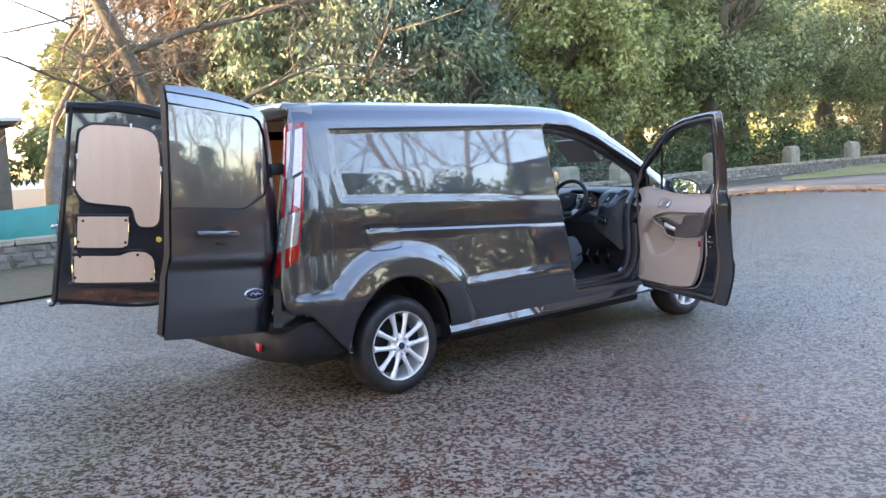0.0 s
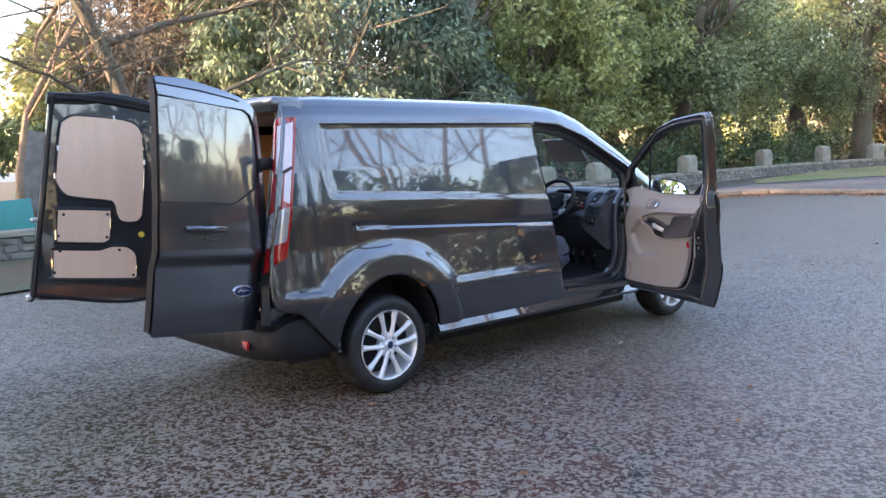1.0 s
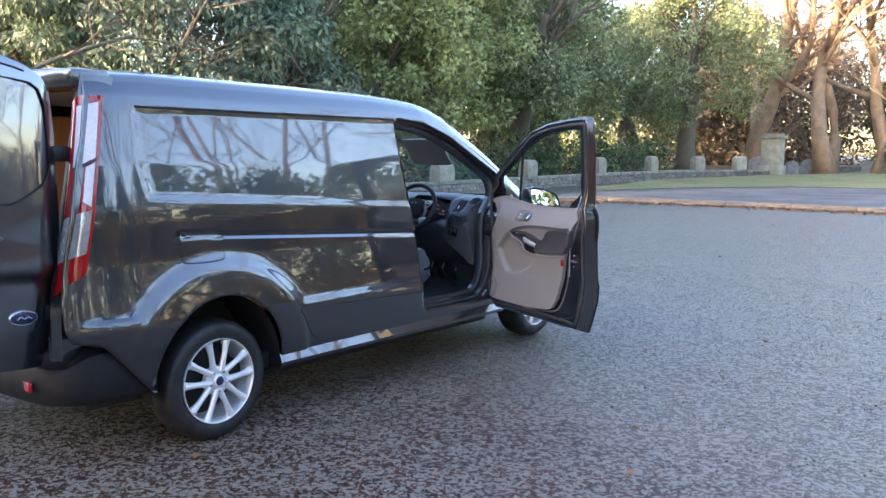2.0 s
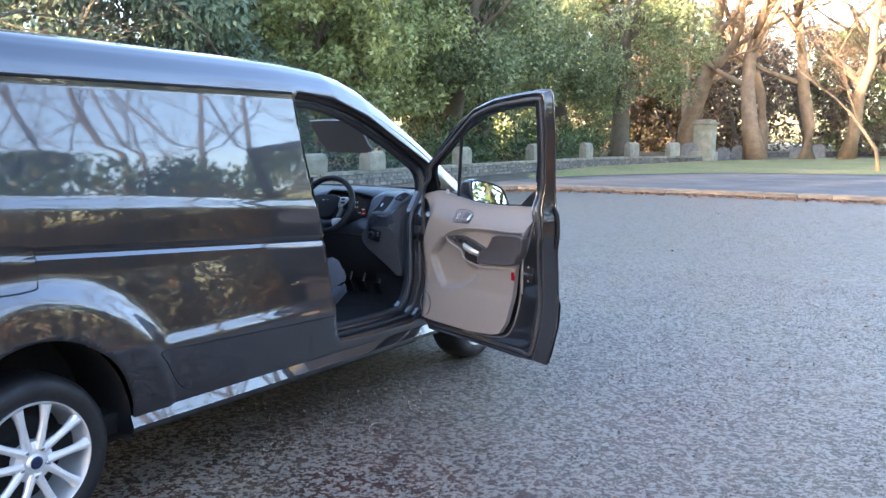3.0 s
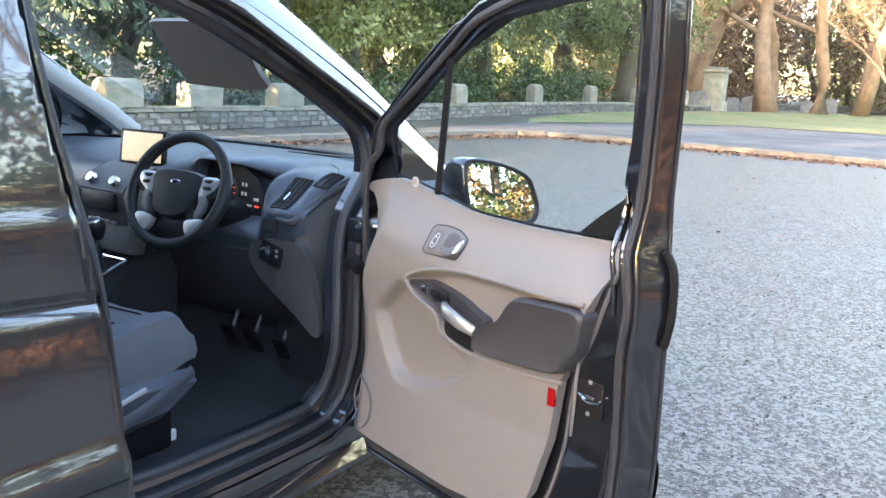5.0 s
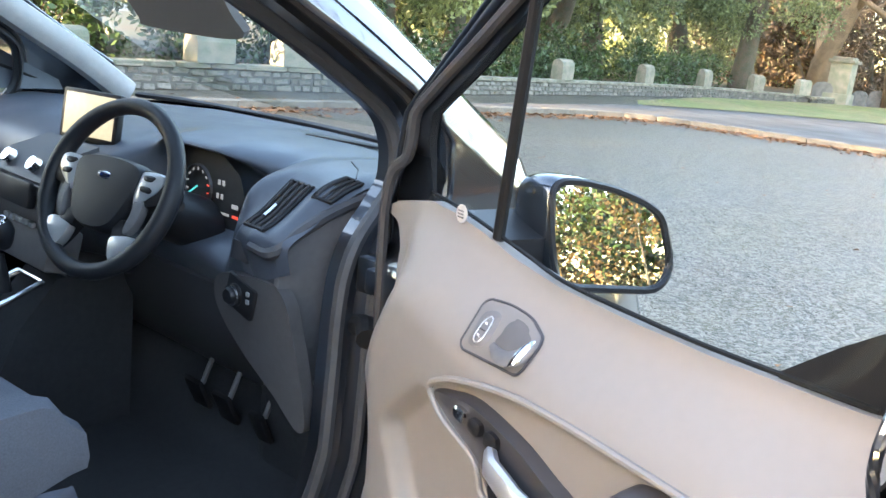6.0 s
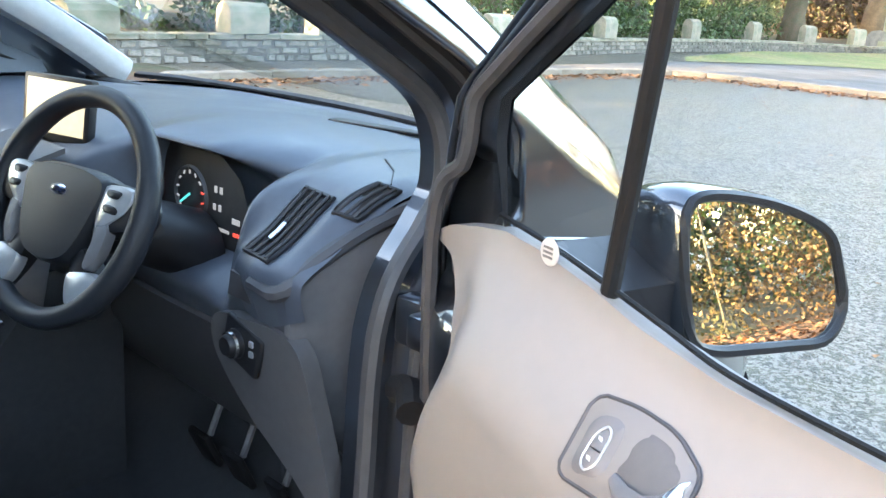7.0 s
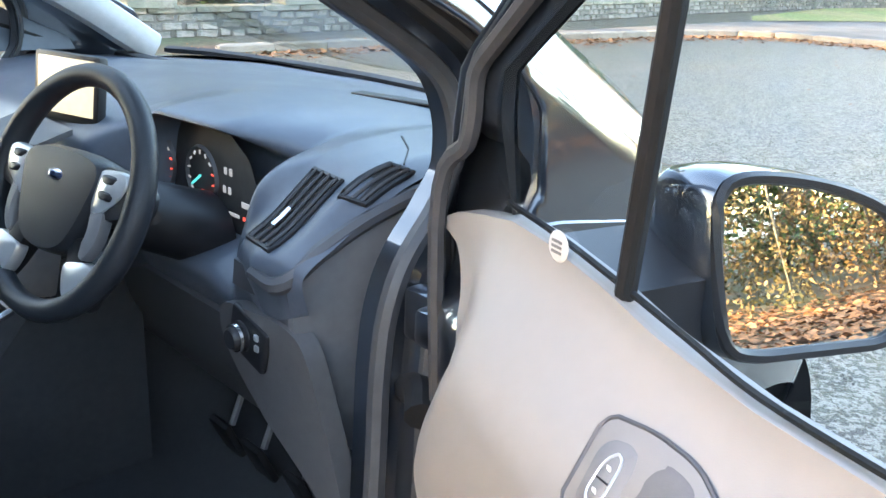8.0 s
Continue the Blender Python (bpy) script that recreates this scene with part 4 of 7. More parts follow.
part("spoiler", loft([[at_l(w, d, top + z) for d, z in ((0.03, -0.07), (0.045, -0.01), (0.03, 0.012), (-0.04, 0.0), (-0.055, -0.03), (-0.045, -0.075))] for w, top in ((0.85, 1.875), (0.75, 1.888), (0.62, 1.905), (0.52, 1.935), (0.35, 1.94), (0.15, 1.925), (0.05, 1.89))]), M["black"], left_door, "black roof spoiler over the door")
PLY1 = [(0.758, 1.66), (0.735, 1.71), (0.69, 1.745), (0.63, 1.757), (0.48, 1.768), (0.36, 1.772), (0.28, 1.755), (0.235, 1.715), (0.215, 1.65), (0.185, 1.45), (0.168, 1.16), (0.185, 1.10), (0.225, 1.078), (0.30, 1.076), (0.335, 1.11), (0.355, 1.17), (0.375, 1.20), (0.41, 1.208), (0.63, 1.208), (0.69, 1.225), (0.735, 1.275), (0.755, 1.35)]
PLY2 = [(0.722, 1.105), (0.705, 1.118), (0.40, 1.146), (0.382, 1.135), (0.368, 0.955), (0.39, 0.928), (0.43, 0.915), (0.695, 0.897), (0.708, 0.91)]
PLY3 = [(0.722, 0.832), (0.705, 0.848), (0.45, 0.868), (0.40, 0.882), (0.345, 0.904), (0.26, 0.908), (0.225, 0.895), (0.182, 0.85), (0.168, 0.71), (0.185, 0.690), (0.69, 0.657), (0.706, 0.670)]
for poly, nm in ((PLY1, "upper_lining"), (PLY2, "middle_lining"), (PLY3, "lower_lining")):
    sheet = part(nm, patch(lambda w, h: at_l(w, -0.046, h), poly, step=0.02, thick=0.006, normal=-n_l), M["ply"], left_door, "pale plywood lining panel")
    if poly is PLY1:
        for w, h in ((0.755, 1.52), (0.19, 1.50), (0.42, 1.772)):
            part("clip", box(at_l(w, -0.054, h), (0.012, 0.016, 0.035), 0.003), M["white"], sheet, "white clip")
    else:
        cw, ch = np.mean([p[0] for p in poly]), np.mean([p[1] for p in poly])
        for sx, sy in ((0.68, 0.055), (0.70, -0.09), (0.40 if poly is PLY2 else 0.30, 0.085 if poly is PLY2 else 0.095), (0.39 if poly is PLY2 else 0.19, -0.07)):
            part("screw", oval(sx, (1.03 if poly is PLY2 else 0.785) + sy, 0.010, 0.010, lambda w, d, h: at_l(w, -0.052 - d, h), 0.004, 12), M["black"], sheet, "black screw cap")
for poly in (PLY1, PLY2, PLY3):
    rim = smooth_line([at_l(w, -0.044, h) for w, h in poly], 90, True)
    part("pressed_rim", sweep(rim, 0.011, 6, True), M["paint"], left_door)
part("release_knob", oval(0.163, 1.0, 0.020, 0.020, lambda w, d, h: at_l(w, -0.046 - d, h), 0.016, 20), M["yellow"], left_door, "round yellow release knob")
part("latch", box(at_l(0.85, -0.03, 1.03), (0.05, 0.03, 0.03), 0.006), M["silver"], left_door, "metal latch")
part("lower_catch", box(at_l(0.82, -0.03, 0.52), (0.07, 0.06, 0.035), 0.008), M["silver"], left_door, "metal catch")
lseal = smooth_line([at_l(0.43 + (w - 0.43) * 0.94, -0.050, 1.2 + (h - 1.2) * 0.955) for w, h in LD], 90, True)
part("door_seal", sweep(lseal, 0.013, 7, True), M["rubber"], left_door, "black rubber seal")


def tail_x(z):
    return 0.10 + 0.177 * (z - 0.86)


# tail lamps at both corners, and the frame round the rear opening
for mirrored in (False, True):
    flip = (lambda g: mirror_y(g)) if mirrored else (lambda g: g)

    def lamp_ring(z, out=0.0, a0=0.0, a1=1.0, n=9):
        """Round the corner at height z: 0 on the flank, 1 on the rear face."""
        xs, xc = tail_x(z) + 0.035 + 0.050 * smoothstep(0.86, 0.97, z), tail_x(z)
        ys = skin(max(xs, 0.05), unskin_q(xs, z), False)[1] - 0.006
        pts = smooth_line([(xs, ys, z), (xs - (xs - xc) * 0.5, ys + 0.010, z), (xc + 0.002, ys + 0.045, z), (xc - 0.012, ys + 0.075, z), (xc - 0.006, ys + 0.105, z)], 40)
        mid = np.array([xs + 0.05, ys + 0.09, z])
        res = []
        for t in np.linspace(a0, a1, n):
            p = pts[int(round(t * 39))]
            d = (p - mid) / np.linalg.norm(p - mid)
            res.append(Vector(p + d * out))
        return res

    def lens(lo, hi, out, a0, a1, steps=12):
        rings = []
        for f in np.linspace(0, 1, steps):
            edge = lamp_ring(1.2, 0, a0, a1)
            rings.append([lamp_ring(lo(t) + (hi(t) - lo(t)) * f, out, a0, a1)[i] for i, t in enumerate(np.linspace(a0, a1, 9))])
        return loft(rings, closed_ring=False)

    top = lambda t: 1.765 - 0.10 * max(0.0, t - 0.55)
    low = lambda t: 0.945 - 0.085 * smoothstep(0.0, 0.7, t)
    lamp = part("tail_lamp", flip(lens(low, top, 0.0, 0.0, 1.0, 24)), M["red"], van, "tall red and clear tail lamp at the rear corner", sharp=0)
    part("upper_lens", flip(lens(lambda t: 1.492 - 0.10 * t, lambda t: 1.742 - 0.05 * t, 0.003, 0.10, 0.58)), M["pale_lens"], lamp, "white upper lens", sharp=0)
    part("edge_lens", flip(lens(lambda t: 1.25 + 0.10 * t, lambda t: 1.470 - 0.10 * t, 0.003, 0.09, 0.32)), M["pale_lens"], lamp, "white edge of the lens", sharp=0)
    part("lamp_seam", flip(lens(lambda t: 1.474 - 0.10 * t, lambda t: 1.488 - 0.10 * t, 0.0035, 0.04, 0.62, 3)), M["black"], lamp, "dark seam", sharp=0)
    part("reversing_lens", flip(lens(lambda t: 1.055 - 0.07 * t, lambda t: 1.255 - 0.07 * t, 0.003, 0.08, 0.95)), M["clear"], lamp, "clear reversing lens", sharp=0)
    for z in (1.06, 1.11, 1.16):
        c = lamp_ring(z, 0.004, 0.0, 1.0)[5]
        v, f = lathe([(0.0, 0.004), (0.012, 0.002), (0.016, -0.002)], 14, Matrix.Translation(c) @ Matrix.Rotation(radians(-60), 4, "Z") @ Matrix.Rotation(radians(-90), 4, "Y"))
        part("lamp_cell", flip((v, f)), M["silver"], lamp)
    fz = np.linspace(0.55, 1.86, 16)
    pill = loft([[Vector(p) for p in ((tail_x(max(z, 0.8)) + 0.03, 0.145 + 0.03 * smoothstep(1.7, 1.9, z), z), (tail_x(max(z, 0.8)) - 0.004, 0.175, z), (tail_x(max(z, 0.8)) + 0.005, 0.215, z), (tail_x(max(z, 0.8)) + 0.14, 0.225, z), (tail_x(max(z, 0.8)) + 0.14, 0.14, z))] for z in fz])
    part("door_pillar", flip(pill), M["paint"], van, "rear door frame")
part("rear_header", box((0.33, CY, 1.845), (0.20, 1.46, 0.09), 0.02), M["paint"], van, "frame over the rear opening")
# lining of the load space
part("side_lining", box((1.3, 0.245, 1.28), (1.95, 0.012, 0.86), 0.002), M["ply_orange"], van, "varnished plywood lining")
part("side_lining", box((1.3, 2 * CY - 0.245, 1.28), (1.95, 0.012, 0.86), 0.002), M["ply_orange"], van, "varnished plywood lining")
part("load_floor", box((1.30, CY, 0.575), (2.05, 1.08, 0.03), 0.004), M["ply_orange"], van, "plywood load floor")
part("bulkhead", box((2.36, CY, 1.09), (0.03, 1.50, 1.30), 0.01), M["trim_dark"], van, "grey steel bulkhead")
part("roof_lining", patch(lambda u, v: (u, v, curve_at(TOP_X, TOP_Z, u) - 0.07 - 0.12 * abs((v - CY) / 0.8) ** 4), [(0.3, 0.20), (2.78, 0.22), (2.78, 1.61), (0.3, 1.63)], step=0.08, thick=0.012, normal=(0, 0, 1)), M["lining"], van, "pale roof lining")

# rear bumper, wrapped round both corners
BUMP = [(0.49, 0.018), (0.36, 0.016), (0.24, 0.030), (0.15, 0.060), (0.085, 0.11), (0.045, 0.19), (0.022, 0.35), (0.010, 0.62), (0.008, CY)]
bl = smooth_line(BUMP, 40)
bl = bl + [np.array([p[0], 2 * CY - p[1]]) for p in bl[::-1][1:]]
rings = []
for i, p in enumerate(bl):
    a, b = bl[max(i - 1, 0)], bl[min(i + 1, len(bl) - 1)]
    t = (b - a) / np.linalg.norm(b - a)
    out = np.array([-t[1], t[0]]) * (1 if True else -1)
    if (p - np.array([2.4, CY])) @ out < 0:
        out = -out
    side_ = smoothstep(0.1, 0.02, min(p[1], 2 * CY - p[1]))
    prof = [(-0.10, 0.345), (-0.004, 0.350), (0.008, 0.372), (0.012, 0.43), (0.008, 0.50 + 0.05 * side_), (-0.004, 0.520 + 0.06 * side_), (-0.06, 0.528 + 0.07 * side_), (-0.14 * (1 - side_) - 0.05, 0.530 + 0.08 * side_)]
    rings.append([Vector((p[0] + out[0] * o, p[1] + out[1] * o, z)) for o, z in prof])
bumper = part("rear_bumper", loft(rings, closed_ring=False), M["rubber"], van, "black plastic rear bumper with a step", sharp=50)
for yy in (0.285, 2 * CY - 0.285):
    part("reflector", box((0.016, yy, 0.435), (0.02, 0.135, 0.048), 0.006, Matrix.Rotation(radians(-12 if yy < CY else 12), 4, "Z")), M["red"], bumper, "red reflector")
part("sensor", box((0.045, 0.215, 0.365), (0.012, 0.016, 0.016), 0.005), M["white"], bumper, "pale parking sensor")

# lines and mouldings of the flank
flank = lambda x, z, d=0.0: Vector(skin(x, unskin_q(x, z))) + Vector((0, d, 0))
for mirrored in (False, True):
    flip = (lambda g: mirror_y(g)) if mirrored else (lambda g: g)
    part("gutter_strip", flip(sweep([flank(x, 1.722, 0.001) for x in np.linspace(0.50, 2.36, 30)], 0.0065, 6)), M["rubber"], van, "black strip under the roof edge")
    part("rail_slot", flip(sweep([flank(x, 1.102 - 0.060 * (x - 0.68), 0.002) for x in np.linspace(0.70, 2.478, 40)], 0.0045, 6)), M["dark"], van, "dark rail slot of the sliding door")
    low_line = [(1.60, 0.437), (1.545, 0.455), (1.50, 0.51), (1.455, 0.585), (1.425, 0.622), (1.445, 0.636), (1.55, 0.632), (1.8, 0.622), (2.1, 0.611), (2.512, 0.597)]
    part("door_gap", flip(sweep([flank(p[0], p[1], -0.0005) for p in smooth_line(low_line, 60)], 0.0028, 5)), M["rubber"], van)
    part("sill", flip(loft([[Vector((x, y, z)) for y, z in ((-0.004, 0.392), (-0.022, 0.346), (-0.016, 0.324), (0.07, 0.305), (0.09, 0.36))] for x in (1.292, 1.30, 2.4, 3.49, 3.50)])), M["paint"], van, "body sill")
    fl = [(0.700, 1.128), (0.908, 1.116), (0.938, 1.09), (0.938, 0.985), (0.905, 0.955), (0.71, 0.955), (0.676, 0.985), (0.672, 1.095)]
    if not mirrored:
        part("flap_gap", patch(lambda x, z: flank(x, z, -0.0008), [tuple(p) for p in smooth_line(fl, 40, True)], step=0.012), M["dark"], van)
        part("fuel_flap", patch(lambda x, z: flank(x, z, -0.0030), [(0.805 + (p[0] - 0.805) * 0.955, 1.04 + (p[1] - 1.04) * 0.930) for p in smooth_line(fl, 40, True)], step=0.012), M["paint"], van, "dark grey fuel flap")
        part("flap_notch", box((0.683, 0.0, 1.106), (0.016, 0.02, 0.022), 0.004), M["dark"], van)

# ---- the cab ----
def shrink(poly, d):
    """A closed outline moved inwards by d."""
    n = len(poly)
    area = sum(poly[i][0] * poly[(i + 1) % n][1] - poly[(i + 1) % n][0] * poly[i][1] for i in range(n))
    sgn = 1 if area > 0 else -1
    out = []
    for i in range(n):
        (a, b), (c, e) = poly[i - 1], poly[(i + 1) % n]
        L = math.hypot(c - a, e - b)
        out.append((poly[i][0] - sgn * (e - b) / L * d, poly[i][1] + sgn * (c - a) / L * d))
    return out


RO = [tuple(p) for p in smooth_line(OPEN, 150, True)]
for mirrored in (False, True):
    flip = (lambda g: mirror_y(g)) if mirrored else (lambda g: g)
    loops = []
    for d, dy in ((-0.004, 0.003), (0.008, 0.012), (0.010, 0.045), (0.028, 0.055), (0.032, 0.085), (0.055, 0.095), (0.062, 0.14)):
        loops.append([Vector((x, side_y(min(z0, 1.75)) + dy, z)) for (x, z), (x0, z0) in zip(shrink(RO, d), RO)])
    part("door_frame", flip(loft(loops, caps=False)), M["paint"], van, "stepped dark frame of the door opening", sharp=40)
    for d, dy, r in ((0.020, 0.052, 0.011), (0.055, 0.100, 0.015)):
        part("frame_seal", flip(sweep([Vector((x, side_y(min(z0, 1.75)) + dy, z)) for (x, z), (x0, z0) in zip(shrink(RO, d), RO)], r, 8, True, up=(0, 1, 0))), M["seal"], van, "black rubber seal of the opening")
    # pillar trim inside the windscreen; light on the far one is its pale colour
    a_line = smooth_line([(2.72, 0.27, 1.775), (2.95, 0.235, 1.70), (3.20, 0.20, 1.565), (3.45, 0.175, 1.41), (3.66, 0.165, 1.29), (3.84, 0.165, 1.17)], 24)
    part("pillar_trim", flip(sweep(a_line, 0.045, 10, flat=0.9)), M["lining" if mirrored else "trim_dark"], van, "pillar trim, coloured pale for the light on it" if mirrored else "dark pillar trim")
# the passenger's door, shut
pd = mirror_y(patch(lambda u, z: (HX - u, door_y(z), z), DOOR, [WINDOW], step=0.04))
pdoor = part("passenger_door", pd, M["paint"], van, "passenger's door, shut")
part("window_pane", mirror_y(patch(lambda u, z: (HX - u, door_y(z) + 0.02, z), WINDOW, step=0.08)), M["glass"], pdoor, shadow=False)
part("door_card", mirror_y(patch(lambda u, z: (HX - u, inner_y(z, 0.03), z), CARD, step=0.04)), M["trim"], pdoor, "pale grey door card")
part("quarter_trim", mirror_y((lambda p: p)(patch(lambda u, z: (HX - u, inner_y(z, 0.02), z), [(-0.30, 1.17), (0.16, 1.17), (0.16, 1.38), (0.05, 1.34)], step=0.05))), M["dash"], pdoor, "dark quarter panel")
part("quarter_trim_lip", mirror_y(sweep([(HX - u, inner_y(z, 0.012), z) for u, z in ((-0.2, 1.19), (0.10, 1.19), (0.12, 1.30), (-0.2, 1.19))], 0.006, 6)), M["rubber"], pdoor)

# dashboard
SET_BACK.append(Matrix.Translation((0.055, 0.035, -0.027)))
DASH = [
    (0.165, [(3.795, 1.167), (3.645, 1.187), (3.525, 1.192), (3.445, 1.177), (3.385, 1.152), (3.315, 1.112), (3.270, 1.087), (3.260, 1.067), (3.270, 1.027)]),
    (0.205, [(3.845, 1.177), (3.665, 1.197), (3.525, 1.202), (3.415, 1.187), (3.355, 1.162), (3.295, 1.117), (3.257, 1.089), (3.250, 1.060), (3.262, 1.010)]),
    (0.265, [(3.895, 1.177), (3.685, 1.199), (3.525, 1.205), (3.425, 1.192), (3.375, 1.162), (3.305, 1.112), (3.253, 1.087), (3.248, 1.052), (3.270, 0.985)]),
    (0.330, [(3.925, 1.177), (3.705, 1.202), (3.525, 1.207), (3.425, 1.192), (3.380, 1.162), (3.320, 1.112), (3.275, 1.082), (3.270, 1.047), (3.290, 0.985)]),
    (0.380, [(3.96, 1.172), (3.72, 1.196), (3.52, 1.200), (3.40, 1.180), (3.33, 1.145), (3.30, 1.08), (3.29, 1.02), (3.29, 0.97), (3.31, 0.94)]),
    (0.405, [(3.97, 1.175), (3.72, 1.198), (3.54, 1.200), (3.46, 1.182), (3.44, 1.160), (3.42, 1.10), (3.37, 1.04), (3.29, 0.98), (3.31, 0.94)]),
    (0.455, [(3.99, 1.178), (3.74, 1.200), (3.54, 1.208), (3.45, 1.196), (3.42, 1.172), (3.45, 1.13), (3.41, 1.05), (3.29, 1.00), (3.31, 0.93)]),
    (0.54, [(4.00, 1.180), (3.76, 1.202), (3.54, 1.216), (3.42, 1.212), (3.365, 1.194), (3.44, 1.16), (3.41, 1.05), (3.29, 1.00), (3.31, 0.93)]),
    (0.70, [(4.01, 1.180), (3.76, 1.202), (3.54, 1.220), (3.40, 1.216), (3.335, 1.200), (3.43, 1.17), (3.41, 1.05), (3.29, 1.00), (3.31, 0.93)]),
    (0.745, [(4.01, 1.180), (3.76, 1.202), (3.54, 1.218), (3.41, 1.208), (3.34, 1.180), (3.32, 1.12), (3.29, 1.05), (3.24, 0.98), (3.28, 0.92)]),
    (0.80, [(4.01, 1.180), (3.76, 1.200), (3.54, 1.212), (3.38, 1.195), (3.28, 1.155), (3.24, 1.08), (3.22, 1.0), (3.24, 0.94), (3.28, 0.90)]),
    (1.30, [(4.00, 1.180), (3.74, 1.195), (3.50, 1.205), (3.34, 1.190), (3.25, 1.150), (3.21, 1.07), (3.22, 0.98), (3.26, 0.90), (3.32, 0.82)]),
    (1.71, [(3.86, 1.165), (3.66, 1.175), (3.50, 1.185), (3.36, 1.170), (3.27, 1.130), (3.23, 1.05), (3.24, 0.97), (3.28, 0.90), (3.33, 0.82)]),
]


def dash(y, s):
    ys = [d[0] for d in DASH]
    k = len(DASH[0][1]) - 1
    i, t = min(int(s), k - 1), s - min(int(s), k - 1)
    pt = []
    for c in (0, 1):
        cols = [float(np.interp(y, ys, [d[1][j][c] for d in DASH])) for j in (max(i - 1, 0), i, i + 1, min(i + 2, k))]
        a, b, e, f = cols
        pt.append(0.5 * (2 * b + (e - a) * t + (2 * a - 5 * b + 4 * e - f) * t * t + (3 * b - a - 3 * e + f) * t ** 3))
    return (pt[0], y, pt[1])


rows = np.concatenate([np.linspace(0.165, 0.44, 34), np.linspace(0.45, 0.80, 30), np.linspace(0.83, 1.71, 24)])
dv = [[Vector(dash(y, s)) for s in np.linspace(0, 8, 49)] for y in rows]
dashboard = part("dashboard", loft(dv, closed_ring=False), M["dash"], van, "dark blue-grey moulded dashboard", sharp=50)
part("lower_dash", loft([[Vector((x, y, z)) for x, z in ((3.34, 0.955), (3.30, 0.93), (3.33, 0.82), (3.40, 0.70), (3.50, 0.62), (3.62, 0.62), (3.62, 0.95))] for y in (0.22, 0.5, 1.2, 1.70)]), M["soft"], dashboard, "dark lower fascia")
# knee panel with the light switch beside the column
KP = [(0.185, 0.990), (0.30, 0.992), (0.40, 0.965), (0.42, 0.91), (0.38, 0.86), (0.30, 0.81), (0.22, 0.755), (0.15, 0.70), (0.125, 0.74), (0.150, 0.90)]
knee = lambda y, z: (3.262 + 0.25 * (0.98 - z) * 0.55 + 0.35 * max(0, y - 0.30) * 0.4, y, z)
knee_panel = part("knee_panel", patch(knee, [tuple(p) for p in smooth_line(KP, 50, True)], step=0.012, thick=0.03, normal=(1, 0, 0)), M["fascia"], dashboard, "charcoal knee panel")
sp = Vector(knee(0.302, 0.948))
part("switch_plate", box((0, 0, 0), (0.070, 0.092, 0.012), 0.012, None, 3), M["black"], knee_panel, "black light switch plate", xf=Matrix.Translation(sp + Vector((-0.002, 0.0, 0))) @ Matrix.Rotation(radians(90), 4, "Y") @ Matrix.Rotation(radians(15), 4, "Z"))
knob = part("light_knob", lathe([(0.0, 0.022), (0.014, 0.022), (0.0175, 0.018), (0.019, 0.006), (0.023, 0.004), (0.025, -0.002)], 28, Matrix.Translation(sp + Vector((-0.006, 0.012, 0.0))) @ Matrix.Rotation(radians(-90), 4, "Y")), M["black"], knee_panel, "round light switch knob")
part("knob_ring", lathe([(0.0185, 0.0145), (0.0205, 0.0145), (0.0212, 0.010), (0.0195, 0.008)], 28, Matrix.Translation(sp + Vector((-0.006, 0.012, 0.0))) @ Matrix.Rotation(radians(-90), 4, "Y")), M["chrome"], knee_panel, "bright ring")
for dz in (0.012, -0.004):
    part("switch_button", box(sp + Vector((-0.010, -0.030, dz)), (0.004, 0.010, 0.010), 0.002), M["silver"], knee_panel)
# end cap between dash and door frame
END = [(3.263, 1.060), (3.305, 1.095), (3.375, 1.133), (3.445, 1.160), (3.545, 1.178), (3.545, 0.68), (3.40, 0.73), (3.33, 0.82), (3.285, 0.92), (3.265, 0.98)]
part("dash_end_panel", patch(lambda x, z: (x, 0.193 - 0.20 * max(0, x - 3.26), z), END, step=0.02, thick=0.012, normal=(0, 1, 0)), M["trim_dark"], dashboard, "dark grey end panel")
part("dash_edge", sweep(smooth_line([(3.248, 0.262, 1.062), (3.250, 0.200, 1.062), (3.300, 0.184, 1.100), (3.375, 0.172, 1.138), (3.465, 0.158, 1.166), (3.545, 0.145, 1.178)], 26), [0.010] * 4 + [0.013] * 22, 8), M["soft"], dashboard, "dark rolled edge")
part("pod_chin", loft([[Vector((3.252 + 0.004 * k, y0, 1.058)), Vector((3.262, y0 + 0.004, 1.02)), Vector((3.275, y1, z1)), Vector((3.33, y1, z1 + 0.01)), Vector((3.33, y0, 1.055))] for k, y0, y1, z1 in ((0, 0.192, 0.200, 0.985), (1, 0.245, 0.232, 0.965), (2, 0.300, 0.285, 1.010), (3, 0.335, 0.325, 1.035))]), M["soft"], dashboard, "dark underside of the vent pod")


def on_dash(y, s, lift=0.0):
    p, q, r = (Vector(dash(y, s)), Vector(dash(y, min(s + 0.15, 8))), Vector(dash(y + 0.02, s)))
    n = (q - p).cross(r - p).normalized()
    if n.z < 0 and abs(n.z) > 0.2:
        n = -n
    if n.x > 0.3:
        n = -n
    return p + n * lift


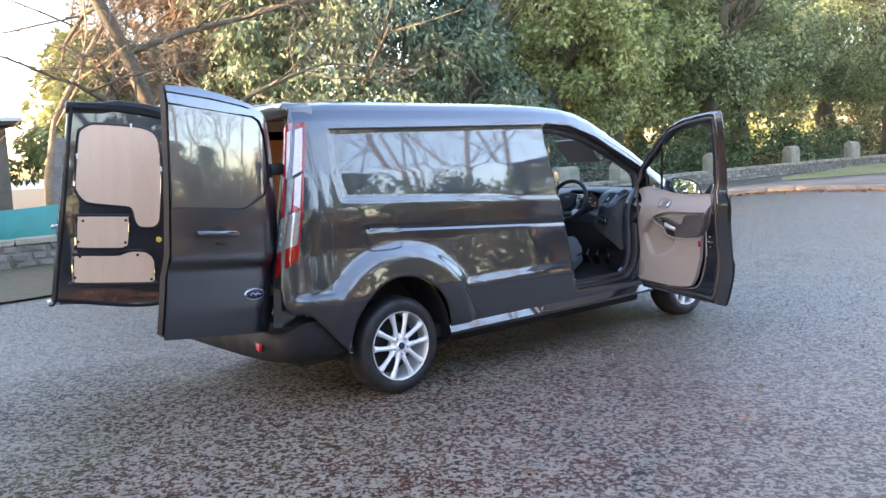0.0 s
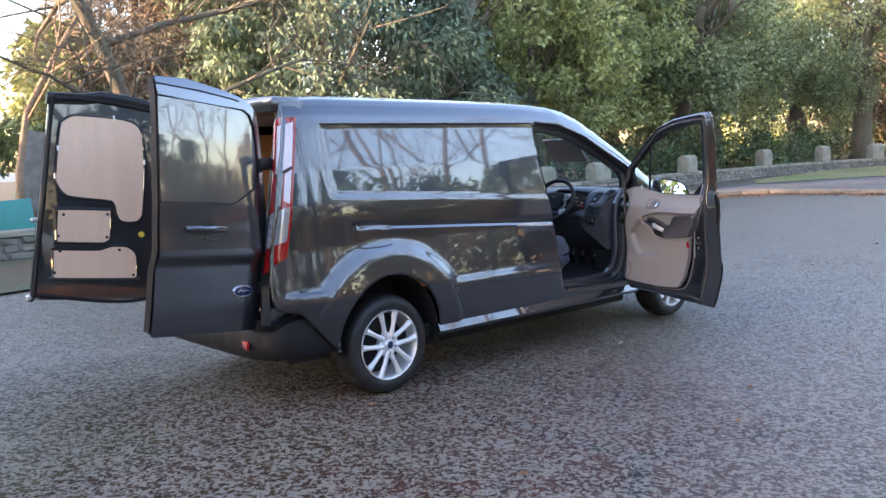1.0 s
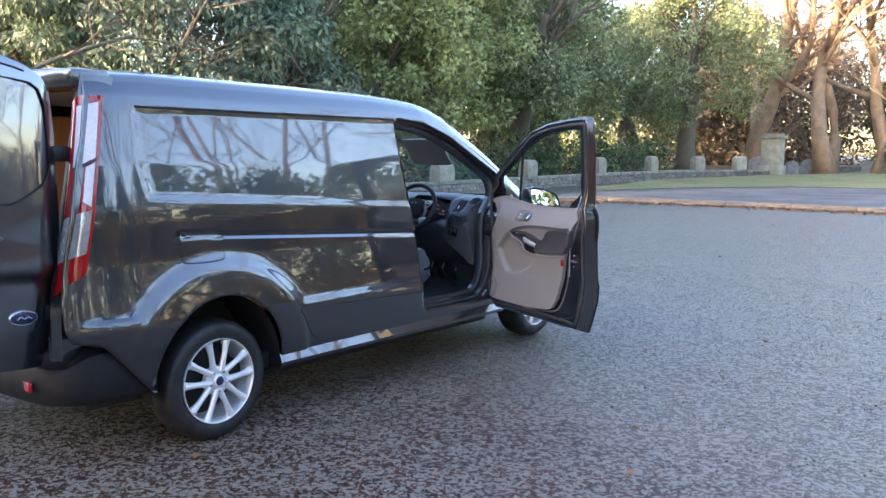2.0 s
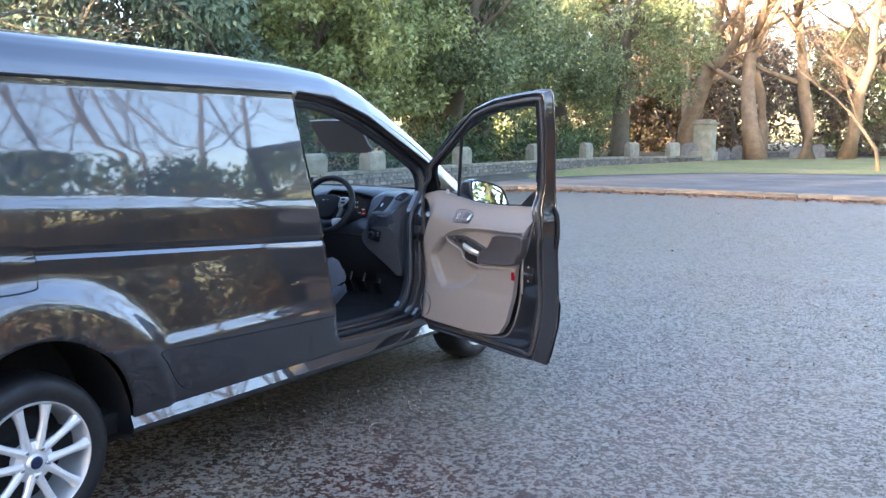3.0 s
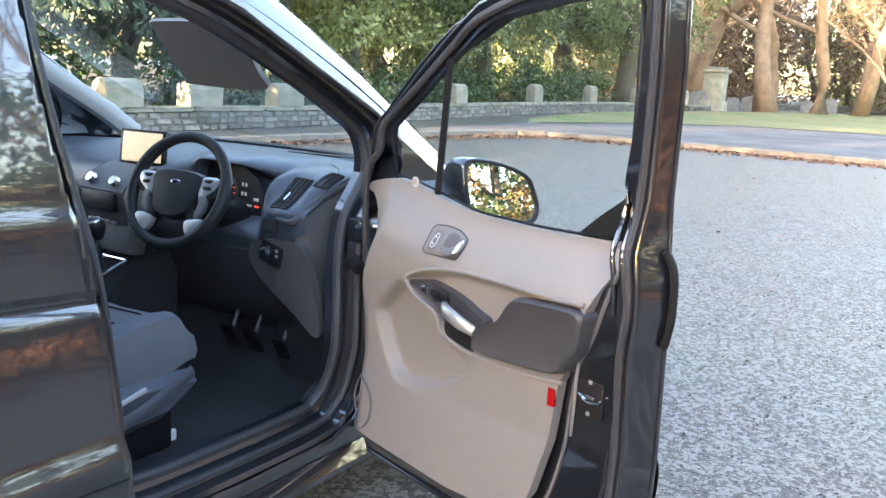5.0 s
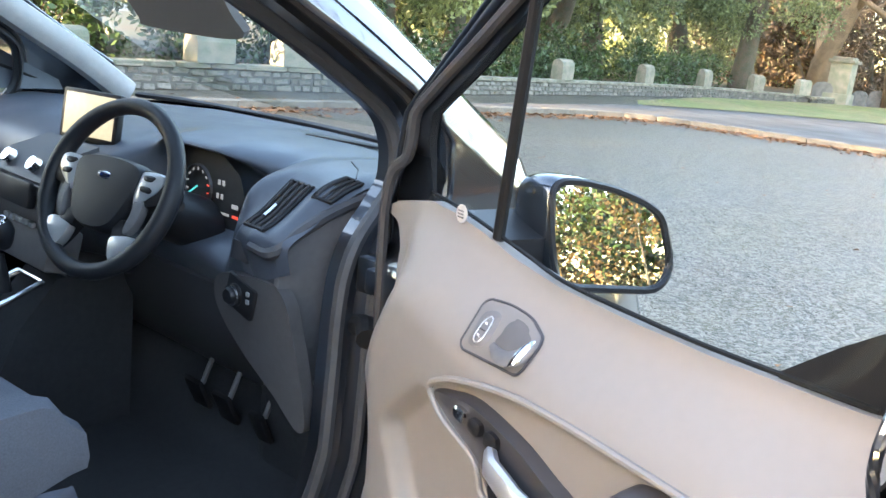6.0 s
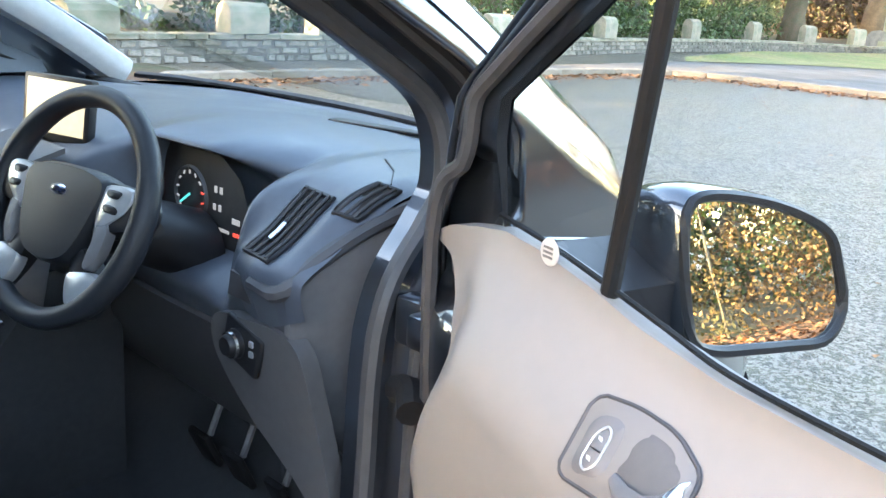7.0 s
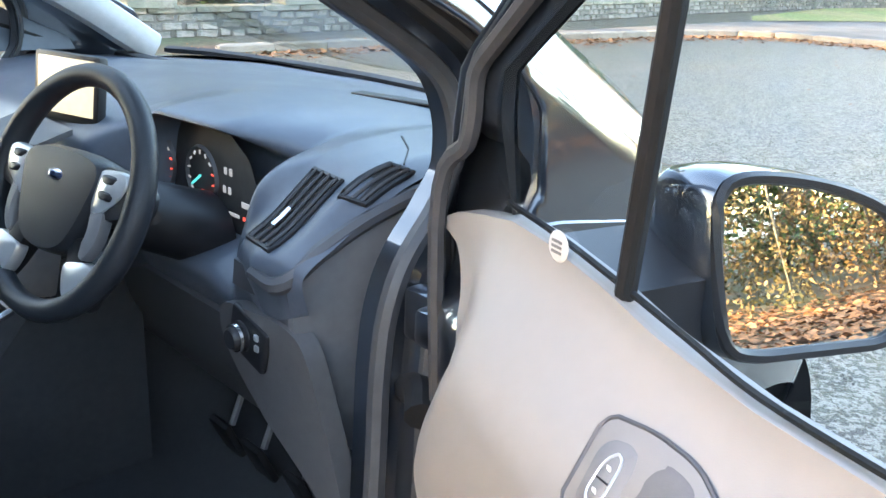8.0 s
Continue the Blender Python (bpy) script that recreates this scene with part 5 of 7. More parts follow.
# face vent on the corner and demister vent on top
def vent(name, y0, y1, s0, s1, slats, label):
    """A slotted vent: its slats run along the profile of the dashboard."""
    run = np.linspace(s0, s1, 9)
    left, right = [on_dash(y0, q, 0.002) for q in run], [on_dash(y1, q, 0.002) for q in run]
    v = part(name, sweep(left + right[::-1], 0.0045, 6, True), M["black"], dashboard, label)
    part("vent_well", loft([left, right], closed_ring=False), M["dark"], v)
    for i in range(slats):
        t = (i + 0.5) / slats
        part("slat", sweep([a.lerp(b, t) + Vector((-0.001, 0, 0.003)) for a, b in zip(left, right)], 0.0034, 5, flat=0.6), M["soft"], v)
    return v, left, right


v1, va, vb = vent("face_vent", 0.240, 0.318, 3.75, 5.75, 4, "black slatted air vent")
part("vent_tab", sweep([va[k].lerp(vb[k], 0.5) + Vector((-0.002, 0, 0.008)) for k in (4, 5, 6)], 0.0055, 6), M["chrome"], v1, "bright vent tab")
vent("demister_vent", 0.178, 0.212, 2.75, 4.05, 3, "slim black demister vent")
part("dash_seam", sweep([on_dash(y, s, 0.001) for y, s in ((0.30, 1.9), (0.24, 2.2), (0.20, 2.6))], 0.0015, 4), M["rubber"], dashboard)
part("screen_frit", sweep(smooth_line([(x, y, 1.185) for x, y in ((3.80, 0.16), (3.93, 0.34), (4.00, 0.62), (4.02, CY), (4.00, 1.21), (3.94, 1.52), (3.86, 1.68))], 40), 0.010, 6, flat=2.4), M["rubber"], van, "black edge of the windscreen")
part("label_plate", box((3.80, 0.53, 1.203), (0.035, 0.34, 0.006), 0.002, Matrix.Rotation(radians(12), 4, "Z")), M["black"], dashboard, "black strip at the windscreen's foot")
# instrument binnacle
binnacle = part("instrument_panel", patch(lambda y, z: (3.372 + 0.12 * (z - 1.05), y, z), [(0.45, 1.03), (0.81, 1.03), (0.81, 1.12), (0.78, 1.185), (0.55, 1.185), (0.48, 1.15), (0.45, 1.10)], step=0.02), M["dark"], dashboard, "black instrument face")
for gy in (0.612, 0.755):
    gm = Matrix.Translation((3.372, gy, 1.105)) @ Matrix.Rotation(radians(-90), 4, "Y")
    dial = part("dial", lathe([(0.046, 0.0), (0.049, 0.006), (0.052, 0.0)], 36, gm), M["soft"], binnacle, "round dial")
    for k in range(11):
        a = radians(220 - 26 * k)
        c = Vector((3.368, gy - 0.040 * math.cos(a), 1.105 + 0.040 * math.sin(a)))
        part("dial_mark", box(c, (0.002, 0.003, 0.007), 0.0, Matrix.Rotation(a - math.pi / 2, 4, "X")), M["dial_white"] if k < 8 else M["dial_red"], dial)
    part("needle", sweep([(3.367, gy, 1.105), (3.367, gy + 0.030, 1.085)], 0.0022, 5), M["dial_blue"], dial, "cyan needle")
    part("warning_light", box((3.369, gy - 0.008, 1.078), (0.002, 0.018, 0.007), 0.001), M["dial_red"], dial, "red warning light")
for k in range(4):
    part("display_mark", box((3.368 + 0.003 * (k // 2), 0.520 + 0.016 * (k % 2), 1.098 + 0.030 * (k // 2)), (0.002, 0.008, 0.012), 0.001), M["dial_white"], binnacle, "pale display mark")
part("warning_light", box((3.366, 0.505, 1.062), (0.002, 0.030, 0.006), 0.001), M["dial_white"], binnacle, "white warning lights")
part("warning_light", box((3.366, 0.468, 1.062), (0.002, 0.020, 0.007), 0.001), M["dial_red"], binnacle, "red warning light")
part("warning_light", box((3.366, 0.470, 1.085), (0.002, 0.022, 0.010), 0.001), M["dial_white"], binnacle, "white warning light")
# steering wheel
WC, TILT_W = Vector((3.124, 0.560, 1.127)), radians(24)
cw_, sw_ = math.cos(TILT_W), math.sin(TILT_W)
WM = Matrix.Translation(WC) @ Matrix.Rotation(radians(9), 4, "Z") @ Matrix(((0, sw_, -cw_, 0), (-1, 0, 0, 0), (0, cw_, sw_, 0), (0, 0, 0, 1)))   # local x to the driver's right, y up, z to the driver
ringp = [WM @ Vector((0.174 * math.cos(a), 0.174 * math.sin(a), 0)) for a in np.linspace(0, 2 * math.pi, 64, endpoint=False)]
wheel_ = part("steering_wheel", sweep(ringp, [0.0175 + 0.0025 * max(0, math.cos(2 * a + 0.6)) for a in np.linspace(0, 2 * math.pi, 64, endpoint=False)], 12, True, up=WM.to_3x3() @ Vector((0, 0, 1))), M["leather"], van, "black leather steering wheel with silver spoke trims", sharp=0)


def pad(points, z0, z1, name, material, label="", ease=0.92):
    outer = smooth_line(points, 48, True)
    cx, cy = np.mean([p[0] for p in outer]), np.mean([p[1] for p in outer])
    rings_ = [[WM @ Vector((cx + (p[0] - cx) * f, cy + (p[1] - cy) * f, z)) for p in outer] for f, z in ((0.97, z0), (1.0, z0 + 0.3 * (z1 - z0)), (0.98, z0 + 0.75 * (z1 - z0)), (ease, z1), (0.5, z1 + 0.004))]
    return part(name, loft(rings_), material, wheel_, label)


pad([(-0.092, 0.050), (0, 0.064), (0.092, 0.050), (0.088, -0.01), (0.058, -0.075), (0, -0.092), (-0.058, -0.075), (-0.088, -0.01)], -0.03, 0.018, "airbag_pad", M["leather"], "dark centre pad")
for sgn in (-1, 1):
    pad([(sgn * 0.075, 0.045), (sgn * 0.12, 0.052), (sgn * 0.172, 0.035), (sgn * 0.172, -0.004), (sgn * 0.12, -0.022), (sgn * 0.08, -0.028)], -0.028, 0.006, "spoke", M["black"], "black spoke with buttons")
    pad([(sgn * 0.082, 0.038), (sgn * 0.120, 0.050), (sgn * 0.150, 0.044), (sgn * 0.148, 0.016), (sgn * 0.118, -0.010), (sgn * 0.092, -0.022)], 0.0, 0.012, "spoke_trim", M["silver"], "silver switch surround")
    pad([(sgn * 0.052, -0.075), (sgn * 0.080, -0.055), (sgn * 0.125, -0.125), (sgn * 0.100, -0.150)], -0.026, 0.004, "lower_spoke", M["black"], "lower spoke")
    pad([(sgn * 0.060, -0.098), (sgn * 0.088, -0.086), (sgn * 0.122, -0.084), (sgn * 0.134, -0.100), (sgn * 0.112, -0.126), (sgn * 0.078, -0.140)], -0.01, 0.009, "lower_trim", M["silver"], "silver trim on the lower spoke")
    pad([(sgn * 0.094, 0.000), (sgn * 0.118, -0.008), (sgn * 0.120, -0.050), (sgn * 0.104, -0.080), (sgn * 0.090, -0.078), (sgn * 0.096, -0.040)], -0.006, 0.0105, "spoke_inlay", M["trim_dark"], "brown-grey inlay of the spoke")
    for dy in (0.026, 0.004):
        pad([(sgn * 0.100, dy + 0.014), (sgn * 0.132, dy + 0.014), (sgn * 0.130, dy + 0.002), (sgn * 0.104, dy + 0.002)], 0.006, 0.015, "button", M["black"])
pad([(0.024 * math.cos(a), 0.020 + 0.0105 * math.sin(a)) for a in np.linspace(0, 2 * math.pi, 12, endpoint=False)], 0.012, 0.021, "badge", M["chrome"], "chrome oval badge")
pad([(0.020 * math.cos(a), 0.020 + 0.0080 * math.sin(a)) for a in np.linspace(0, 2 * math.pi, 12, endpoint=False)], 0.020, 0.0225, "badge_face", M["blue"])
part("column_shroud", loft([[Vector((x, 0.567 + 0.062 * k * math.cos(a), zc + 0.055 * k * math.sin(a))) for a in np.linspace(0, 2 * math.pi, 20, endpoint=False)] for x, zc, k in ((3.13, 1.105, 0.75), (3.18, 1.095, 1.0), (3.36, 1.02, 1.25))]), M["black"], van, "black steering column shroud")
for sgn in (-1, 1):
    part("column_stalk", sweep([(3.20, 0.567 + sgn * 0.05, 1.10), (3.185, 0.567 + sgn * 0.13, 1.115), (3.175, 0.567 + sgn * 0.175, 1.12)], [0.008, 0.009, 0.012], 8), M["black"], van, "black column stalk")
# screen and centre stack
SM = Matrix.Translation((3.285, 0.925, 1.215)) @ Matrix.Rotation(radians(14), 4, "Z") @ Matrix.Rotation(radians(8), 4, "Y")
scr = part("display", box((0, 0, 0), (0.02, 0.185, 0.125), 0.006), M["black"], dashboard, "lit screen standing on the dashboard", xf=SM)
part("display_face", box((-0.0095, 0, 0.003), (0.004, 0.160, 0.100), 0.002), M["screen"], scr, "pale yellow lit face", xf=SM)
stack = part("control_panel", loft([[Vector((x, y, z)) for y, z in ((0.80, z0), (1.03, z0), (1.03, z0 - 0.01), (0.80, z0 - 0.01))] for x, z0 in ((3.235, 1.165), (3.14, 1.135), (3.10, 1.09), (3.115, 1.02), (3.13, 0.93), (3.16, 0.88))]), M["fascia"], dashboard, "charcoal control panel")
part("radio_panel", box((3.098, 0.915, 1.055), (0.02, 0.17, 0.06), 0.006, Matrix.Rotation(radians(8), 4, "Y")), M["black"], stack, "black radio panel")
for k in range(2):
    part("control_dial", lathe([(0.0, 0.016), (0.016, 0.016), (0.019, 0.0)], 20, Matrix.Translation((3.118, 0.855 + 0.12 * k, 1.118)) @ Matrix.Rotation(radians(-55), 4, "Y")), M["chrome"], stack, "round control dial")
for k in range(5):
    part("key", box((3.108, 0.855 + 0.03 * k, 0.985), (0.012, 0.02, 0.012), 0.003), M["silver"], stack)
part("warning_light", box((3.150, 0.655, 1.17), (0.003, 0.010, 0.005), 0.001), glow("amber_light", (1.0, 0.35, 0.05), 1.0), dashboard)
part("heater_panel", box((3.15, 0.90, 0.93), (0.08, 0.22, 0.10), 0.01, Matrix.Rotation(radians(12), 4, "Y")), M["trim_dark"], dashboard, "dark heater panel")
part("console", loft([[Vector((x, y, z)) for y, z in ((0.84, 0.45), (0.835, zt - 0.03), (0.845, zt), (1.0, zt), (1.01, zt - 0.03), (1.03, 0.45))] for x, zt in ((3.35, 0.88), (3.16, 0.85), (3.07, 0.74), (3.0, 0.58), (2.98, 0.50))]), M["carpet"], van, "dark centre console")
gear = part("gear_lever", sweep([(3.02, 0.84, 0.85), (3.03, 0.845, 0.93)], [0.035, 0.012], 12), M["black"], van, "gear lever with a chrome-ringed knob")
part("gear_knob", lathe([(0.0, 0.035), (0.020, 0.032), (0.029, 0.018), (0.030, 0.0), (0.022, -0.02), (0.012, -0.035)], 24, Matrix.Translation((3.035, 0.845, 0.975)) @ Matrix.Rotation(radians(-18), 4, "Y")), M["leather"], gear)
part("knob_ring", lathe([(0.018, 0.034), (0.022, 0.034), (0.024, 0.028), (0.020, 0.026)], 24, Matrix.Translation((3.035, 0.845, 0.975)) @ Matrix.Rotation(radians(-18), 4, "Y")), M["chrome"], gear)
part("gear_surround", sweep([(3.10, 0.79, 0.868), (3.10, 0.90, 0.868), (2.92, 0.91, 0.80), (2.92, 0.78, 0.80)], 0.008, 6, True), M["chrome"], gear, "bright surround")
SET_BACK.clear()
# floor, pedals
part("cab_floor", patch(lambda x, y: (x, y, 0.43 + 0.55 * smoothstep(3.42, 3.75, x) * 0.6), [(2.38, 0.13), (3.75, 0.13), (3.75, 1.70), (2.38, 1.70)], step=0.06, thick=0.02, normal=(0, 0, -1)), M["carpet"], van, "black cab floor mat")
part("sill_trim", loft([[Vector((x, y, z)) for y, z in ((0.115, 0.455), (0.15, 0.462), (0.20, 0.452), (0.215, 0.432), (0.115, 0.432))] for x in (2.50, 3.0, 3.30)]), M["black"], van, "black sill trim")
for y in (0.42, 0.55, 0.66):
    part("pedal", box((3.46, y, 0.56), (0.015, 0.065 if y > 0.5 else 0.05, 0.085), 0.006, Matrix.Rotation(radians(-25), 4, "Y")), M["rubber"], van, "black pedal")
    part("pedal_arm", sweep([(3.47, y, 0.58), (3.52, y, 0.70), (3.50, y, 0.80)], 0.007, 6), M["trim_dark"], van)
part("wheel_arch_box", box((3.63, 0.30, 0.62), (0.30, 0.36, 0.40), 0.05), M["carpet"], van)
part("firewall", box((3.78, CY, 0.80), (0.05, 1.62, 0.72), 0.01), M["dark"], van)


# seats
def seat(y0, parent):
    xs = np.linspace(2.44, 2.97, 20)
    rings_ = []
    for x in xs:
        f = (x - 2.44) / 0.53
        zt = 0.765 + 0.045 * smoothstep(0.15, 0.8, f) - 0.075 * smoothstep(0.86, 1.0, f)
        zb = 0.665 + 0.02 * smoothstep(0.7, 1.0, f)
        w = 0.255 - 0.015 * smoothstep(0.8, 1, f)
        prof = [(-w, zb), (-w - 0.008, (zb + zt) / 2), (-w * 0.98, zt + 0.012), (-w * 0.86, zt + 0.022), (-w * 0.62, zt + 0.004), (0, zt - 0.004), (w * 0.62, zt + 0.004), (w * 0.86, zt + 0.022), (w * 0.98, zt + 0.012), (w + 0.008, (zb + zt) / 2), (w, zb)]
        rings_.append([Vector((x, y0 + a, z)) for a, z in prof])
    s_ = part("seat", loft(rings_), M["fabric"], parent, "grey cloth driver's seat with stitched pleats")
    for k in range(5):
        x = 2.52 + 0.085 * k
        part("pleat_seam", sweep([(x, y0 + a, 0.765 + 0.045 * smoothstep(0.15, 0.8, (x - 2.44) / 0.53) - 0.001 + 0.006 * abs(a) / 0.15) for a in np.linspace(-0.15, 0.15, 7)], 0.003, 5), M["rubber"], s_)
    br = [[Vector((2.47 - 0.22 * (z - 0.72) + d, y0 + w * 0.26 * (1 - 0.25 * smoothstep(1.1, 1.4, z)), z)) for d, w in ((0.05, -1), (0.085, -0.8), (0.06, 0), (0.085, 0.8), (0.05, 1), (-0.06, 0.9), (-0.06, -0.9))] for z in np.linspace(0.74, 1.36, 12)]
    part("backrest", loft(br), M["fabric"], s_, "grey cloth backrest")
    part("headrest", box((2.32, y0, 1.47), (0.09, 0.26, 0.17), 0.035, Matrix.Rotation(radians(-10), 4, "Y"), 4), M["fabric"], s_, "grey headrest")
    part("side_cover", loft([[Vector((x, y0 - 0.275 + d, z)) for d, z in ((0.03, zb), (0, zb + 0.03), (-0.006, zt - 0.03), (0.025, zt))] for x, zb, zt in ((2.42, 0.54, 0.69), (2.65, 0.53, 0.68), (2.85, 0.545, 0.675), (2.94, 0.60, 0.665))], closed_ring=False), M["dash"], s_, "dark plastic side cover")
    part("lever", sweep([(2.60, y0 - 0.292, 0.625), (2.76, y0 - 0.296, 0.665)], [0.006, 0.008], 6), M["silver"], s_, "grey adjusting lever")
    part("skirt", sweep(smooth_line([(2.55, y0 - 0.285, 0.56), (2.75, y0 - 0.287, 0.60), (2.93, y0 - 0.275, 0.665)], 10), [0.02] * 10, 6, flat=0.3), M["dash"], s_)
    part("seat_base", box((2.70, y0, 0.52), (0.44, 0.42, 0.20), 0.02), M["black"], s_, "black seat base")
    return s_


seat(0.52, van)
seat(1.30, van)
part("label_tag", box((2.93, 0.335, 0.452), (0.030, 0.012, 0.032), 0.003), M["white"], van, "small white tag")
vis = [(0.0, 0.0), (0.33, 0.0), (0.355, 0.02), (0.375, 0.15), (0.372, 0.205), (0.355, 0.222), (0.02, 0.222), (-0.005, 0.20), (-0.012, 0.06)]
VX = Matrix.Translation((3.308, 0.352, 1.428)) @ Matrix.Rotation(radians(-3), 4, "Z") @ Matrix.Rotation(radians(-34), 4, "Y")
part("sun_visor", patch(lambda v, h: VX @ Vector((0, v, h)), [tuple(p) for p in smooth_line(vis, 48, True)], step=0.02, thick=0.016, normal=(-0.8, 0, -0.6)), M["trim"], van, "grey sun visor turned down")
part("visor_arm", sweep([(3.15, 0.335, 1.680), (3.175, 0.345, 1.625), (3.190, 0.42, 1.606)], 0.006, 6), M["trim_dark"], van)

# ---- fittings of the driver's door ----
D = lambda u, v, z: Vector((HX - u, card_y(min(max(u, 0.05), 0.9), z) + v, z))
d_ = lambda name, geo, m_, label="", **k: part(name, geo, m_, front_door, label, xf=SWING, **k)


def relief(poly, v0, v1, n=60, ease=0.94, soft=True):
    """A raised pad over the card."""
    o = [tuple(p) for p in (smooth_line(poly, n, True) if soft else poly)]
    cx, cy = np.mean([p[0] for p in o]), np.mean([p[1] for p in o])
    rs = [[D(cx + (p[0] - cx) * f, v, cy + (p[1] - cy) * f) for p in o] for f, v in ((1.02, v0 - 0.006), (1.0, v0 + 0.5 * (v1 - v0)), (0.985, v0 + 0.85 * (v1 - v0)), (ease, v1), (0.55, v1 + 0.002), (0.1, v1 + 0.002))]
    return loft(rs)


F = lambda u, h, z: Vector((HX - u, inner_y(z, h, u), z))


def cushion(poly, levels, n=80):
    """A pad with its own depths: (scale, depth) from the foot to the crown."""
    o = [tuple(p) for p in smooth_line(poly, n, True)]
    cx, cy = np.mean([p[0] for p in o]), np.mean([p[1] for p in o])
    return loft([[F(cx + (p[0] - cx) * f, h, cy + (p[1] - cy) * f) for p in o] for f, h in levels])


d_("swoosh_rim", sweep([D(p[0], 0.002, p[1]) for p in smooth_line(SWOOSH, 90)], 0.0055, 8), M["trim"], "pale moulded rim")
SPANEL = [(0.322, 0.958), (0.36, 0.968), (0.42, 0.976), (0.51, 0.960), (0.575, 0.935), (0.612, 0.918), (0.585, 0.885), (0.565, 0.86), (0.557, 0.815), (0.50, 0.822), (0.469, 0.838), (0.445, 0.880), (0.40, 0.912), (0.35, 0.936)]
d_("switch_panel", cushion(SPANEL, ((1.02, 0.0), (1.0, 0.030), (0.97, 0.036), (0.90, 0.034), (0.5, 0.030), (0.05, 0.030))), M["soft"], "dark switch panel")
for k in range(3):
    d_("window_switch", cushion([(0.385 + 0.036 * k, 0.962 - 0.004 * k), (0.408 + 0.036 * k, 0.960 - 0.004 * k), (0.402 + 0.036 * k, 0.940 - 0.006 * k), (0.380 + 0.036 * k, 0.944 - 0.006 * k)], ((1.0, 0.030), (0.95, 0.040), (0.6, 0.043), (0.05, 0.043)), 20), M["chrome" if k == 0 else "black"], "window switch")
ARM = [(0.580, 0.885), (0.62, 0.915), (0.655, 0.935), (0.675, 0.958), (0.695, 0.986), (0.722, 1.003), (0.81, 1.012), (0.908, 1.012), (0.910, 0.97), (0.898, 0.925), (0.872, 0.888), (0.838, 0.855), (0.695, 0.838), (0.575, 0.836), (0.568, 0.86)]
d_("armrest", cushion(ARM, ((1.03, 0.0), (1.01, 0.030), (0.985, 0.044), (0.93, 0.050), (0.80, 0.046), (0.5, 0.040), (0.05, 0.038)), 110), M["soft"], "dark padded armrest")
d_("pull_cup", cushion([(0.462, 0.875), (0.50, 0.895), (0.548, 0.880), (0.556, 0.84), (0.548, 0.818), (0.50, 0.826), (0.470, 0.845)], ((1.0, 0.030), (0.97, 0.0375), (0.85, 0.037), (0.05, 0.036)), 40), M["black"], "black pull cup")
d_("pull_handle", sweep([F(u, h, z) for u, h, z in ((0.470, 0.040, 0.926), (0.495, 0.058, 0.920), (0.545, 0.062, 0.904), (0.585, 0.050, 0.888))], [0.014, 0.018, 0.018, 0.014], 10, flat=0.7), M["silver"], "silver pull handle")
def rounded(poly, times=3, r=0.016):
    """Cuts the corners of an outline, ever finer."""
    for _ in range(times):
        out = []
        for a, b, c in zip(poly[-1:] + poly[:-1], poly, poly[1:] + poly[:1]):
            for e in (a, c):
                f = min(r / math.hypot(e[0] - b[0], e[1] - b[1]), 0.35)
                out.append((b[0] + (e[0] - b[0]) * f, b[1] + (e[1] - b[1]) * f))
        poly, r = out, r * 0.45
    return poly


PLATE = rounded([(0.3700, 1.1126), (0.4132, 1.1153), (0.4532, 1.1108), (0.4964, 1.0928), (0.4948, 1.0460), (0.3764, 1.0460)], 2, 0.007)
d_("handle_plate", relief(PLATE, 0.0, 0.004, ease=0.96, soft=False), M["trim_plate"], "grey surround of the inside handle")
d_("plate_rim", sweep([D(u, 0.003, z) for u, z in PLATE], 0.0022, 6, True), M["soft"], "dark rim of the handle surround")
LOCK = rounded([(0.3820, 1.1000), (0.4084, 1.1054), (0.4188, 1.0964), (0.4220, 1.0604), (0.3884, 1.0541)], 3, 0.006)
d_("lock_panel", relief(LOCK, 0.003, 0.006, ease=0.96, soft=False), M["trim_dark"], "dark grey lock panel")
PAIR = rounded([(0.3948, 1.0946), (0.4084, 1.0982), (0.4124, 1.0640), (0.3964, 1.0613)], 3, 0.006)
d_("lock_rim", sweep([D(u, 0.0085, z) for u, z in PAIR], 0.0012, 5, True), M["silver"], "thin bright rim")
d_("lock_button", relief(PAIR, 0.006, 0.008, ease=0.94, soft=False), M["trim_dark"], "lock button pair")
for z in (1.0874, 1.0721):
    d_("lock_mark", box(D(0.4032, 0.0105, z), (0.0045, 0.001, 0.0052), 0.0004), M["white"], "pale lock sign")
d_("lock_split", box(D(0.4036, 0.0103, 1.0797), (0.0135, 0.001, 0.0012), 0.0), M["black"], "")
d_("handle_well", relief(rounded([(0.4244, 1.1036), (0.4468, 1.1054), (0.4756, 1.0937), (0.4836, 1.0820), (0.4788, 1.0604), (0.4292, 1.0604)], 3, 0.008), 0.003, 0.0055, ease=0.96, soft=False), M["fascia"], "dark handle well")
d_("inside_handle", loft([[D(u, v + 0.005 * math.sin(a), z + w * math.cos(a)) for a in np.linspace(0, 2 * math.pi, 10, endpoint=False)] for u, v, z, w in ((0.4308, 0.007, 1.0676, 0.0036), (0.4484, 0.014, 1.0631, 0.0072), (0.4676, 0.020, 1.0631, 0.0090), (0.4820, 0.023, 1.0676, 0.0117), (0.4892, 0.023, 1.0748, 0.0144))]), M["trim_dark"], "dark inside door handle")
